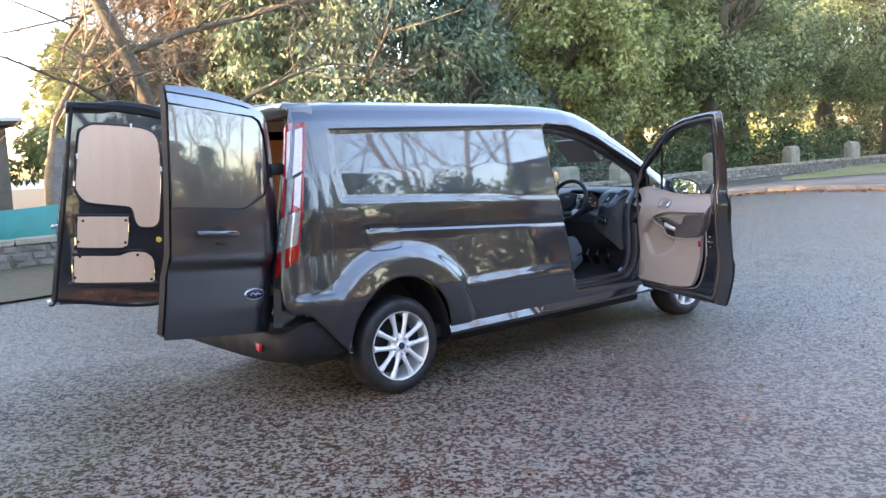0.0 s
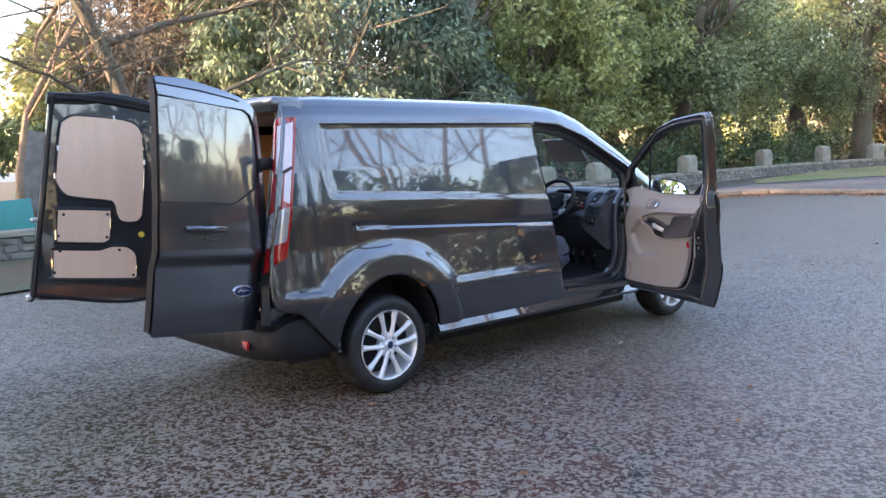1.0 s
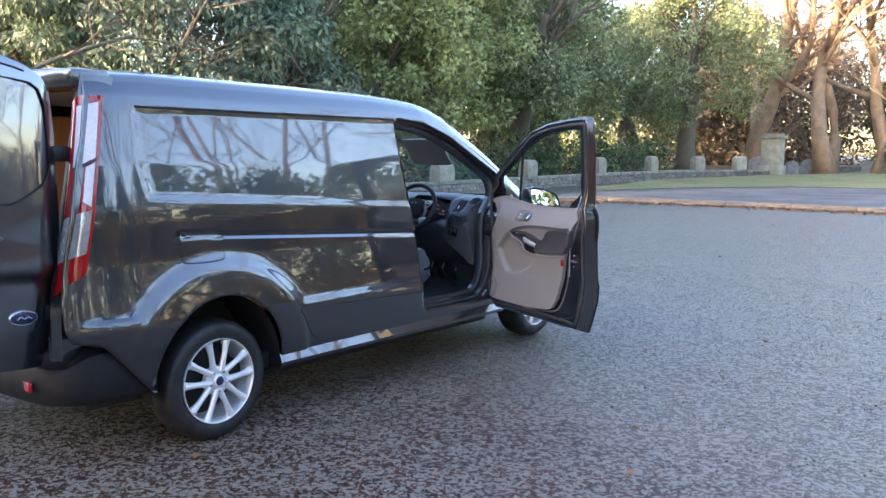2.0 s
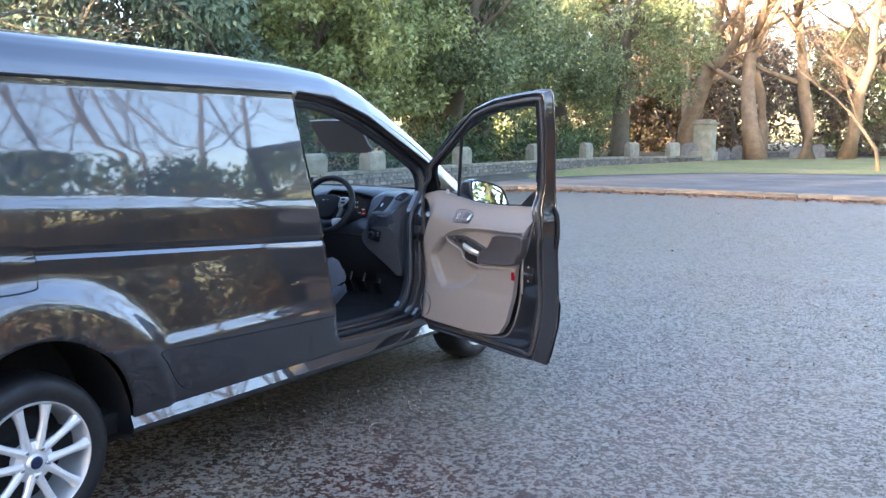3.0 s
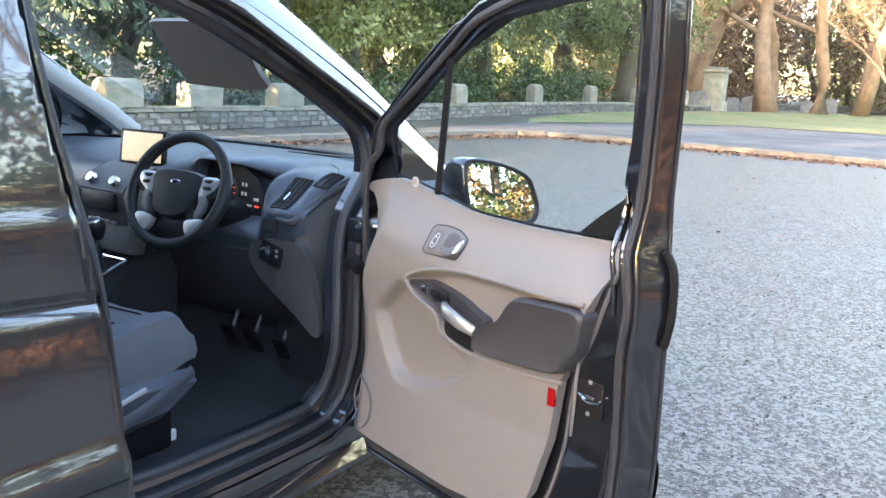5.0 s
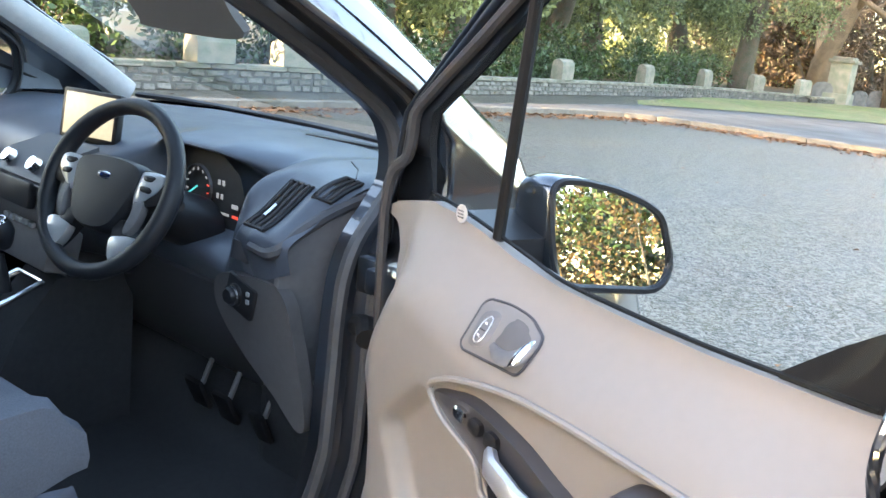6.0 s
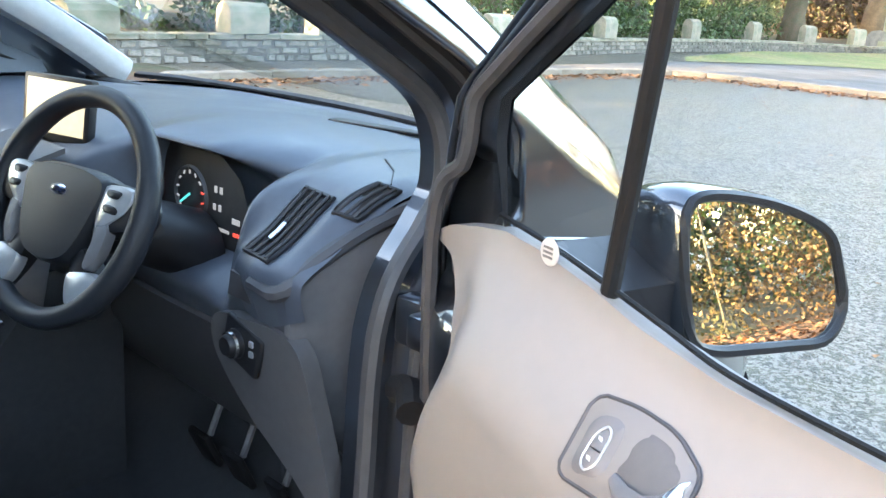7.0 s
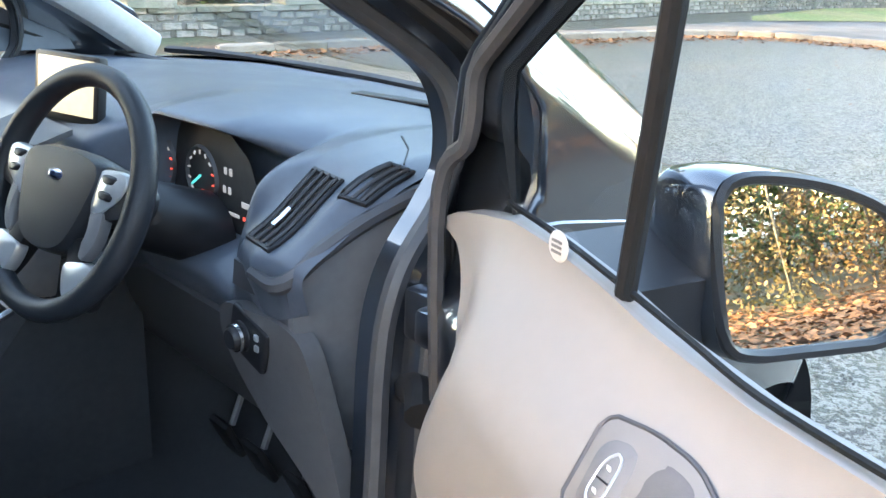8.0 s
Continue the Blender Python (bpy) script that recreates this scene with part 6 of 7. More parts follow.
d_("handle_tip", loft([[D(u, v + 0.0055 * math.sin(a), z + w * math.cos(a)) for a in np.linspace(0, 2 * math.pi, 10, endpoint=False)] for u, v, z, w in ((0.4868, 0.0235, 1.0730, 0.0140), (0.4916, 0.024, 1.0766, 0.0162), (0.4964, 0.022, 1.0793, 0.0162), (0.4988, 0.018, 1.0793, 0.0126))]), M["chrome"], "bright handle tip")
spk = [D(0.105 + 0.072 * math.cos(a), 0.003, 0.545 + 0.075 * math.sin(a)) for a in np.linspace(0, 2 * math.pi, 40, endpoint=False)]
d_("speaker_ring", sweep(spk, 0.003, 5, True), M["trim_dark"], "round speaker outline")
d_("door_reflector", box(D(0.822, 0.000, 0.793), (0.022, 0.010, 0.044), 0.003), M["red"], "red door reflector")
d_("latch", box((HX - 0.905, inner_y(0.81) + 0.001, 0.81), (0.075, 0.010, 0.085), 0.004), M["rubber"], "dark door latch plate")
d_("latch_slot", box((HX - 0.900, inner_y(0.81) + 0.007, 0.812), (0.040, 0.005, 0.010), 0.002), M["chrome"], "bright latch slot")
for z in (0.775, 0.848):
    d_("latch_screw", box((HX - 0.905, inner_y(0.81) + 0.007, z), (0.010, 0.004, 0.010), 0.003), M["silver"])
for z in (0.62, 1.02):
    part("door_hinge", join_bm(box((3.425, 0.075, z), (0.06, 0.05, 0.07), 0.008), box((3.40, 0.035, z), (0.05, 0.05, 0.05), 0.010)), M["paint"], van, "painted door hinge")
part("door_wiring", sweep(smooth_line([(3.40, 0.085, 0.92), (3.385, 0.05, 0.93), (3.36, 0.02, 0.92)], 10), 0.022, 10), M["rubber"], van, "black rubber cable boot")
d_("sill_seal", sweep(smooth_line([(HX - u, door_y(z) + 0.018, z + 0.004) for u, z in [(0.14, 1.213), (0.22, 1.204), (0.30, 1.190), (0.39, 1.172), (0.47, 1.157), (0.60, 1.153), (0.72, 1.153), (0.91, 1.161)]], 40), 0.0035, 6), M["rubber"], "black glass seal")
d_("corner_blank", patch(lambda u, z: (HX - u, door_y(z) + 0.018, z), [(0.785, 1.150), (0.915, 1.155), (0.940, 1.275), (0.918, 1.254), (0.86, 1.212)], step=0.015), M["black"], "black corner of the window")
d_("card_seal", sweep(smooth_line([(HX - u - 0.022, inner_y(z) + 0.004, z) for u, z in [(0.955, 1.14), (0.918, 1.035), (0.888, 0.95), (0.852, 0.88), (0.832, 0.79), (0.810, 0.65), (0.77, 0.50), (0.68, 0.445), (0.40, 0.430)]], 60), 0.005, 6), M["trim_dark"], "grey seal beside the card")
d_("pressed_rib", sweep(smooth_line([(HX - u, inner_y(z) - 0.003, z) for u, z in [(0.985, 1.14), (0.985, 0.95), (0.972, 0.75), (0.945, 0.55), (0.90, 0.425), (0.60, 0.412), (0.20, 0.425)]], 60), 0.011, 8), M["paint"], "pressed rib of the inner metal")
for back, r_, out in ((0.030, 0.009, 0.002), (0.056, 0.006, 0.004)):
    line = [(u - back * smoothstep(0.5, 1.0, u), z) for u, z in DOOR_IN[9:20]]
    d_("edge_step", sweep(smooth_line([(HX - u, inner_y(z) + out, z) for u, z in line], 70), r_, 8), M["paint"], "pressed step of the door edge")
for u, z in ((0.965, 1.09), (0.975, 1.00), (0.968, 0.885), (0.962, 0.735), (0.935, 0.56), (0.90, 0.46), (0.985, 1.21)):
    d_("plug", lathe([(0.0, 0.003), (0.005, 0.0025), (0.007, 0.0)], 12, Matrix.Translation((HX - u, inner_y(z) + 0.001, z)) @ Matrix.Rotation(radians(-90), 4, "X")), M["rubber"], "small rubber plug")
d_("striker_wire", sweep(smooth_line([(HX - u, inner_y(z) + 0.012, z) for u, z in ((0.878, 0.818), (0.90, 0.802), (0.93, 0.806), (0.94, 0.816))], 12), 0.0028, 6), M["chrome"], "bright latch wire")
d_("latch_lip", sweep(smooth_line([(HX - u, inner_y(z) + 0.006, z) for u, z in ((0.893, 0.95), (0.872, 0.87), (0.862, 0.78), (0.852, 0.70))], 16), 0.004, 6), M["silver"], "thin silver lip beside the latch")
d_("rear_moulding", sweep(smooth_line([(HX - u, door_y(z) + 0.016, z) for u, z in [(1.026, 1.165), (1.052, 1.12), (1.056, 1.03), (1.042, 0.95)]], 24), [0.003] + [0.009] * 22 + [0.003], 8), M["rubber"], "black edge moulding")
# door mirror
MM = lambda u, v, z: Vector((HX - u, HY + v, z))
msh = [(-0.100, 1.235), (-0.106, 1.256), (-0.125, 1.268), (-0.175, 1.267), (-0.255, 1.253), (-0.331, 1.229), (-0.374, 1.203), (-0.391, 1.164), (-0.401, 1.118), (-0.389, 1.089), (-0.354, 1.071), (-0.285, 1.076), (-0.215, 1.083), (-0.150, 1.091), (-0.112, 1.110), (-0.101, 1.17)]
mo = smooth_line(msh, 48, True)
cvz = np.mean(mo, axis=0)
lean = lambda u, z: u - (z - cvz[1]) * math.tan(radians(10.9)) * smoothstep(0.20, 0.29, u)
rings_ = [[MM(lean(u, cvz[1] + (p[1] - cvz[1]) * f), cvz[0] + (p[0] - cvz[0]) * f, cvz[1] + (p[1] - cvz[1]) * f) for p in mo] for u, f in ((0.300, 0.93), (0.306, 0.985), (0.295, 1.02), (0.26, 1.01), (0.21, 0.92), (0.165, 0.70), (0.145, 0.35), (0.142, 0.05))]
housing = d_("door_mirror", loft(rings_), M["paint"], "door mirror with a dark housing")
glass_ring = [MM(lean(0.3055, cvz[1] + (p[1] - cvz[1]) * 0.90), cvz[0] + (p[0] - cvz[0]) * 0.90, cvz[1] + (p[1] - cvz[1]) * 0.90) for p in mo]
part("mirror_glass", (glass_ring + [sum(glass_ring, Vector()) / 48], [(i, (i + 1) % 48, 48) for i in range(48)]), M["mirror"], front_door, "mirror glass", xf=SWING, smooth=False)
d_("mirror_bezel", sweep([MM(lean(0.306, p[1]), cvz[0] + (p[0] - cvz[0]) * 0.935, cvz[1] + (p[1] - cvz[1]) * 0.935) for p in mo], 0.007, 6, True), M["black"], "black mirror edge")
d_("mirror_foot", loft([[MM(u0, v, z0) for u0, z0 in ((0.16, 1.10), (0.30, 1.10), (0.30, 1.175), (0.20, 1.20), (0.16, 1.17))] for v in (-0.16, -0.06, -0.012)]), M["black"], "black mirror foot")
# sticker and quarter light seen through the door glass
part("round_sticker", lathe([(0.0, 0.001), (0.0135, 0.001), (0.0148, 0.0)], 24, SWING @ Matrix.Translation((HX - 0.243, door_y(1.20) + 0.032, 1.205)) @ Matrix.Rotation(radians(-90), 4, "X")), M["lining"], front_door, "round white sticker on the glass")
for dz in (-0.005, 0.0, 0.005):
    d_("sticker_line", box((HX - 0.243, door_y(1.20) + 0.0345, 1.205 + dz), (0.014, 0.001, 0.0022), 0.0), M["trim_dark"], "")


# ---- wall, kerb and garden ----
rng = np.random.default_rng(7)


def rough_stone(seed, power=0.18):
    """A squared rubble stone, one unit each way, with knocked-off corners."""
    bm = bmesh.new()
    bmesh.ops.create_cube(bm, size=1.0)
    bmesh.ops.bevel(bm, geom=bm.edges[:], offset=0.14, segments=1, affect="EDGES")
    r = random.Random(seed)
    for v in bm.verts:
        v.co += Vector((r.uniform(-1, 1), r.uniform(-1, 1), r.uniform(-1, 1))) * power * 0.35
    return bm


def stone_mesh(seed, material, power=0.18):
    bm = rough_stone(seed, power)
    me = bpy.data.meshes.new("stone")
    bm.to_mesh(me)
    bm.free()
    me.materials.append(material)
    return me


def piece(name, me, parent, m):
    ob = new(name, me)
    ob.parent = parent
    ob.matrix_parent_inverse = PLACE[parent].inverted()
    ob.matrix_basis = m
    return ob


def along(line, s):
    """The place and direction at s metres along a line in plan."""
    for (a, b), (c, d) in zip(line, line[1:]):
        L = math.hypot(c - a, d - b)
        if s <= L or (c, d) == tuple(line[-1]):
            t = s / L
            return a + (c - a) * t, b + (d - b) * t, math.atan2(d - b, c - a)
        s -= L


def length(line):
    return sum(math.hypot(c - a, d - b) for (a, b), (c, d) in zip(line, line[1:]))


kerb = thing("kerb", (22, 0, 0), "worn sandstone kerb with fallen leaves along it", "kerb", kind="structure")
kline = [tuple(p) for p in smooth_line(KERB, 60)]
kmesh = [stone_mesh(40 + i, M["kerbstone"], 0.05) for i in range(4)]
s, K = 0.0, length(kline)
while s < K - 1:
    L = rng.uniform(0.8, 1.0)
    x, y, a = along(kline, s + L / 2)
    piece("kerbstone", kmesh[int(rng.integers(4))], kerb, Matrix.Translation((x, y, 0.055)) @ Matrix.Rotation(a, 4, "Z") @ Matrix.Diagonal((L - 0.012, 0.18, 0.17, 1)))
    s += L

wall = thing("garden_wall", (20, 13, 0), "low rubble stone boundary wall with upright coping blocks", "wall", kind="structure")
WH = 0.40
core = []
fine = [tuple(p) for p in smooth_line(WALL, 90)]
ringa = [[Vector((x - math.sin(a) * o, y + math.cos(a) * o, z)) for o, z in ((-0.15, -0.1), (-0.15, WH - 0.02), (0.15, WH - 0.02), (0.15, -0.1))] for x, y, a in [along(fine, q) for q in np.linspace(0.01, length(fine) - 0.01, 120)]]
part("core", loft(ringa), M["mortar"], wall, "lime mortar", sharp=0)
smesh = [stone_mesh(i, M["stone"]) for i in range(7)]
cmesh = [stone_mesh(20 + i, M["coping"], 0.05) for i in range(4)]
far_stones = []


def barrel(seed):
    """An upright coping block with a rounded top, one unit each way."""
    r = random.Random(seed)
    prof = [(-0.5, -0.5), (0.5, -0.5), (0.5, 0.18), (0.42, 0.36), (0.22, 0.47), (0.0, 0.5), (-0.22, 0.47), (-0.42, 0.36), (-0.5, 0.18)]
    rings = [[Vector((x * (1 + r.uniform(-0.03, 0.03)), y, z * (1 + r.uniform(-0.03, 0.03)))) for y, z in prof] for x in (-0.5, -0.46, 0.0, 0.46, 0.5)]
    for v in rings[0] + rings[-1]:
        v.y, v.z = v.y * 0.93, v.z * 0.95
    return mesh_of("block", *loft(rings), M["coping"], False)


bmesh_ = [barrel(i) for i in range(4)]
n_near = 0
W = length(fine)
for course in range(3):
    s = rng.uniform(0, 0.2)
    while s < W - 0.6:
        L, h = rng.uniform(0.20, 0.52), WH / 3
        x, y, a = along(fine, s + L / 2)
        up = h * rng.uniform(0.80, 1.02)
        m = Matrix.Translation((x + math.sin(a) * 0.03, y - math.cos(a) * 0.03, h * (course + 0.5) + rng.uniform(-0.015, 0.015))) @ Matrix.Rotation(a, 4, "Z") @ Matrix.Rotation(rng.uniform(-0.08, 0.08), 4, "Y") @ Matrix.Diagonal((L - 0.025, 0.30, up, 1))
        if 9.0 < x < 34.0 and n_near < 300:
            piece("stone", smesh[int(rng.integers(7))], wall, m)
            n_near += 1
        else:
            bm = rough_stone(int(rng.integers(1000)))
            far_stones.append(([m @ v.co for v in bm.verts], [tuple(v.index for v in f.verts) for f in bm.faces]))
            bm.free()
        s += L
tagged(part("distant_stones", merged(*far_stones), M["stone"], wall, smooth=False), kind="stuff")
s = 0.0
while s < W - 1.2:                                          # coping slabs
    L = rng.uniform(0.7, 1.2)
    x, y, a = along(fine, s + L / 2)
    piece("coping_slab", cmesh[int(rng.integers(4))], wall, Matrix.Translation((x, y, WH + 0.05)) @ Matrix.Rotation(a, 4, "Z") @ Matrix.Diagonal((L - 0.015, 0.40, 0.11, 1)))
    s += L
BLOCKS = [(-4.0, 0.5), (5.6, 0.5), (9.0, 0.5), (12.2, 0.56), (14.4, 0.54), (17.1, 0.54), (20.2, 0.58), (26.8, 0.66), (34.3, 0.74), (41.0, 0.78), (46.0, 0.78), (49.4, 0.80)]
for bx, h in BLOCKS:
    i = min(range(len(fine) - 1), key=lambda j: abs(fine[j][0] - bx))
    y, a = fine[i][1], math.atan2(fine[i + 1][1] - fine[i][1], fine[i + 1][0] - fine[i][0])
    piece("coping_block", bmesh_[int(rng.integers(4))], wall, Matrix.Translation((bx, y, WH + 0.10 + h / 2)) @ Matrix.Rotation(a, 4, "Z") @ Matrix.Diagonal((rng.uniform(0.85, 1.0), 0.42, h, 1)))

pier = thing("gate_pier", (52.5, 13.1, 0), "square sandstone gate pier with a flat cap", "gate pier")
bm = join_bm(box((52.5, 13.1, 0.35), (1.3, 1.3, 0.8), 0.03), box((52.5, 13.1, 1.45), (1.1, 1.1, 1.9), 0.04))
part("shaft", bm, M["coping"], pier)
part("cap", join_bm(box((52.5, 13.1, 2.45), (1.35, 1.35, 0.18), 0.03), box((52.5, 13.1, 2.60), (1.05, 1.05, 0.16), 0.05)), M["coping"], pier, "flat stone cap")

verge = thing("verge", (0, 9, 0), "strip of earth with moss and dead leaves below the wall", "verge", kind="structure")
strip("soil", [(-14, 6.2), (-4, 6.7), (0.3, 7.0), (3.5, 7.8), (7, 9.0), (10, 10.3)], [(-14, 10.2), (-4, 10.9), (0.3, 11.1), (3.5, 11.6), (7, 12.1), (10, 12.6)], 0.03, M["earth"], verge)

# garage, board and fence beyond the wall
garage = thing("garage", (1.6, 22, 0), "small stone garage with a white door and dark flat roof", "garage")
part("wall", join_bm(box((3.15, 22.5, 1.35), (0.5, 5, 2.9), 0.03), box((-1.3, 22.5, 1.35), (0.5, 5, 2.9), 0.03), box((1, 24.8, 1.35), (4.6, 0.4, 2.9), 0.03), box((1, 20.15, 2.6), (4.0, 0.4, 0.5), 0.02)), M["stone"], garage, "grey stone walls")
part("roof", box((1.0, 22.4, 2.95), (5.4, 5.6, 0.22), 0.04), M["slate"], garage, "dark flat roof with a pale edge")
part("fascia", box((1.0, 19.6, 3.0), (5.4, 0.06, 0.10), 0.01), M["shed"], garage)
door = part("garage_door", box((1.0, 20.12, 1.2), (4.0, 0.04, 2.3), 0.01), M["shed"], garage, "white ribbed door")
for i in range(11):
    part("rib", box((1.0 + 0.36 * (i - 5), 20.09, 1.2), (0.345, 0.04, 2.28), 0.01), M["shed"], door)
board = thing("board", (1.36, 11.5, 0.45), "turquoise painted board propped on the wall", "board")
part("sheet", box((1.36, 11.50, 0.72), (1.55, 0.03, 0.52), 0.006, Matrix.Rotation(radians(-8), 4, "X") @ Matrix.Rotation(radians(-3), 4, "Y")), M["teal"], board)
screen_board = thing("grey_board", (5.2, 19.5, 0.3), "weathered grey sheet leaning beside the garage", "board")
part("sheet", box((5.0, 19.5, 1.35), (1.7, 0.05, 2.1), 0.01, Matrix.Rotation(radians(10), 4, "Y")), M["grave"], screen_board)


# ---- trees ----
def leaf_cloud(centres, radii, count, size, aspect=2.2, droop=0.0, seed=1, flatten=1.0):
    """Many small single leaves or sprays, gathered in clumps."""
    r = np.random.default_rng(seed)
    c = np.array(centres)
    w = np.array(radii) ** 2
    pick = r.choice(len(c), count, p=w / w.sum())
    d = r.normal(size=(count, 3))
    d /= np.linalg.norm(d, axis=1, keepdims=True)
    rad = np.array(radii)[pick] * (0.55 + 0.5 * r.random(count) ** 0.6)
    p = c[pick] + d * rad[:, None] * np.array([1, 1, flatten])
    ax = d * 0.6 + r.normal(size=(count, 3)) * 0.6
    ax[:, 2] -= droop
    ax /= np.linalg.norm(ax, axis=1, keepdims=True)
    o = np.cross(ax, r.normal(size=(count, 3)))
    o /= np.linalg.norm(o, axis=1, keepdims=True) + 1e-9
    L = size * (0.6 + 0.8 * r.random(count))[:, None]
    B = L / aspect
    quad = np.stack([p, p + ax * L * 0.5 + o * B * 0.5, p + ax * L, p + ax * L * 0.5 - o * B * 0.5], 1).reshape(-1, 3)
    return quad


def cloud_mesh(name, quad, material):
    n = len(quad) // 4
    me = bpy.data.meshes.new(name)
    me.vertices.add(4 * n), me.loops.add(4 * n), me.polygons.add(n)
    me.vertices.foreach_set("co", quad.astype(np.float32).ravel())
    me.loops.foreach_set("vertex_index", np.arange(4 * n, dtype=np.int32))
    me.polygons.foreach_set("loop_start", np.arange(0, 4 * n, 4, dtype=np.int32))
    me.update(calc_edges=True)
    me.materials.append(material)
    return me


def branches(root, height, girth, seed, spread=0.55, levels=4, lean=(0, 0), kids=4, first=0.3, twist=0.18):
    """A trunk with limbs that fork down to twigs: verts, faces and the twigs' ends."""
    r = random.Random(seed)
    geos, tips, limbs = [], [], []

    def grow(p, d, L, g, level):
        pts, rad = [p], [g]
        n = 6 if level == 0 else 4
        for i in range(n):
            d = (d + Vector((r.gauss(0, twist), r.gauss(0, twist), r.gauss(0.03, twist * 0.6)))).normalized()
            p = p + d * (L / n)
            pts.append(p), rad.append(g * (1 - 0.62 * (i + 1) / n))
        if level == 0:
            rad[0] *= 1.35
        (limbs if level else geos).append(sweep(pts, rad, 9 if level == 0 else 6 if level == 1 else 4))
        if level >= levels:
            tips.append(p)
            return
        k = kids + (2 if level else 1)
        for j in range(k):
            t = first + (1 - first) * (j + r.random() * 0.8) / k if level == 0 else 0.2 + 0.8 * (j + r.random()) / k
            q = pts[min(int(t * n), n - 1)].lerp(pts[min(int(t * n) + 1, n)], t * n % 1)
            side = Vector((r.gauss(0, 1), r.gauss(0, 1), r.gauss(0.1, 0.4))).normalized()
            nd = (d * (1 - spread) + side * spread + Vector((0, 0, 0.10))).normalized()
            grow(q, nd, L * r.uniform(0.45, 0.72) * (1.0 - 0.25 * t if level == 0 else 1), g * r.uniform(0.28, 0.42), level + 1)

    grow(Vector(root), Vector((lean[0], lean[1], 1)).normalized(), height, girth, 0)
    return merged(*geos), merged(*limbs)


def evergreen(name, at, height, radius, seed, material, label, base=1.6, count=15000, size=0.26, droop=0.5, shape=1.0, girth=0.3, aspect=2.6):
    r = np.random.default_rng(seed)
    tree = thing(name, at, label, "tree")
    geo, limbs = branches(at, height * 0.8, girth, seed, 0.5, 2, kids=5, first=0.15 if shape else 0.42)
    part("trunk", geo, M["bark"], tree, "rough grey-brown trunk", sharp=0)
    tagged(part("branchwork", limbs, M["bark"], tree, sharp=0), kind="stuff")
    centres, radii = [], []
    for i in range(130):
        f = r.random() ** 0.85
        z = base + (height - base) * f
        R = radius * ((1 - f) ** 0.55 if shape else math.sqrt(max(0.05, 1 - (2 * f - 0.85) ** 2))) * r.uniform(0.45, 1.0)
        a = r.random() * 2 * math.pi
        centres.append((at[0] + R * math.cos(a), at[1] + R * math.sin(a), z)), radii.append(r.uniform(0.35, 0.85) * radius / 3.2)
    quad = leaf_cloud(centres, radii, count, size, aspect, droop, seed, 0.7)
    ob = new("crown", cloud_mesh("crown", quad, material))
    ob.parent, ob.matrix_parent_inverse = tree, PLACE[tree].inverted()
    return tree


def bare_tree(name, at, height, girth, seed, label, material="bark", lean=(0, 0), levels=4, kids=4, first=0.3, spread=0.55):
    tree = thing(name, at, label, "tree")
    geo, limbs = branches(at, height, girth, seed, spread, levels, lean, kids, first)
    part("trunk", geo, M[material], tree, "bare trunk", sharp=0)
    tagged(part("branchwork", limbs, M[material], tree, "bare limbs and twigs", sharp=0), kind="stuff")
    return tree


def shrub(name, places, size, seed, material, label, count, height, width, category="hedge", kind=""):
    """A hedge or shrubbery of many leaves along places."""
    r = np.random.default_rng(seed)
    ob = thing(name, (*places[0], 0), label, category, kind=kind)
    centres, radii, stems = [], [], []
    L = length(places)
    for i in range(int(26 * L / max(width, 0.6)) // 4 + 10):
        x, y, a = along(places, r.random() * L * 0.999)
        x, y = x + r.normal() * width * 0.35, y + r.normal() * width * 0.35
        z = height * r.uniform(0.06, 0.92)
        centres.append((x, y, z)), radii.append(r.uniform(0.25, 0.5) * min(width, height))
        if i % 3 == 0:
            stems.append(sweep([(x, y, 0), (x + r.normal() * 0.1, y, z * 0.5), (x + r.normal() * 0.2, y + r.normal() * 0.2, z * 1.05)], [0.025, 0.02, 0.008], 5))
    tagged(part("stems", merged(*stems), M["bark"], ob, "bare stems", sharp=0), kind="stuff")
    me = cloud_mesh("leaves", leaf_cloud(centres, radii, count, size, 2.0, 0.1, seed, 0.9), M[material])
    lv = new("leaves", me)
    lv.parent, lv.matrix_parent_inverse = ob, PLACE[ob].inverted()
    return ob


for i, (x, y, h, R, b) in enumerate([(9.6, 18.2, 9, 2.5, 1.2), (11.8, 16.8, 11, 3.2, 1.4), (15.0, 16.6, 8.2, 3.0, 1.6), (18.2, 18.5, 6.6, 3.2, 1.4)]):
    evergreen("yew_tree", (x, y, 0.2), h, R, 100 + i, M["leaf_yew"], "tall dark green conifer with drooping sprays", b, 17000, 0.21, 0.9)
# the first two take the brighter leaf: their frontal light is in the colour
for i, (x, y, h, R, b) in enumerate([(21.5, 17.6, 9.5, 3.6, 2.0), (26.0, 18.6, 10, 4.0, 2.3), (31.5, 19.0, 10, 4.2, 2.5), (37.0, 19.5, 10.5, 4.4, 2.9), (48.2, 16.8, 11.5, 5.0, 3.8), (30.0, 24.5, 10, 4.4, 1.0), (37.0, 26.0, 10.5, 4.6, 1.0), (44.0, 25.0, 11, 4.8, 1.0), (54.0, 23.0, 11, 4.8, 1.0)]):
    evergreen("holm_oak", (x, y, 0.2), h, R, 200 + i, M["leaf_holm" if i > 1 else "leaf_oak"], "broad evergreen tree with deep green leaves over the wall" if i > 1 else "broad evergreen tree over the wall, olive leaves brightened for sunlight", b, 30000, 0.20, 0.25, shape=0, girth=0.36 + 0.06 * i, aspect=2.0)
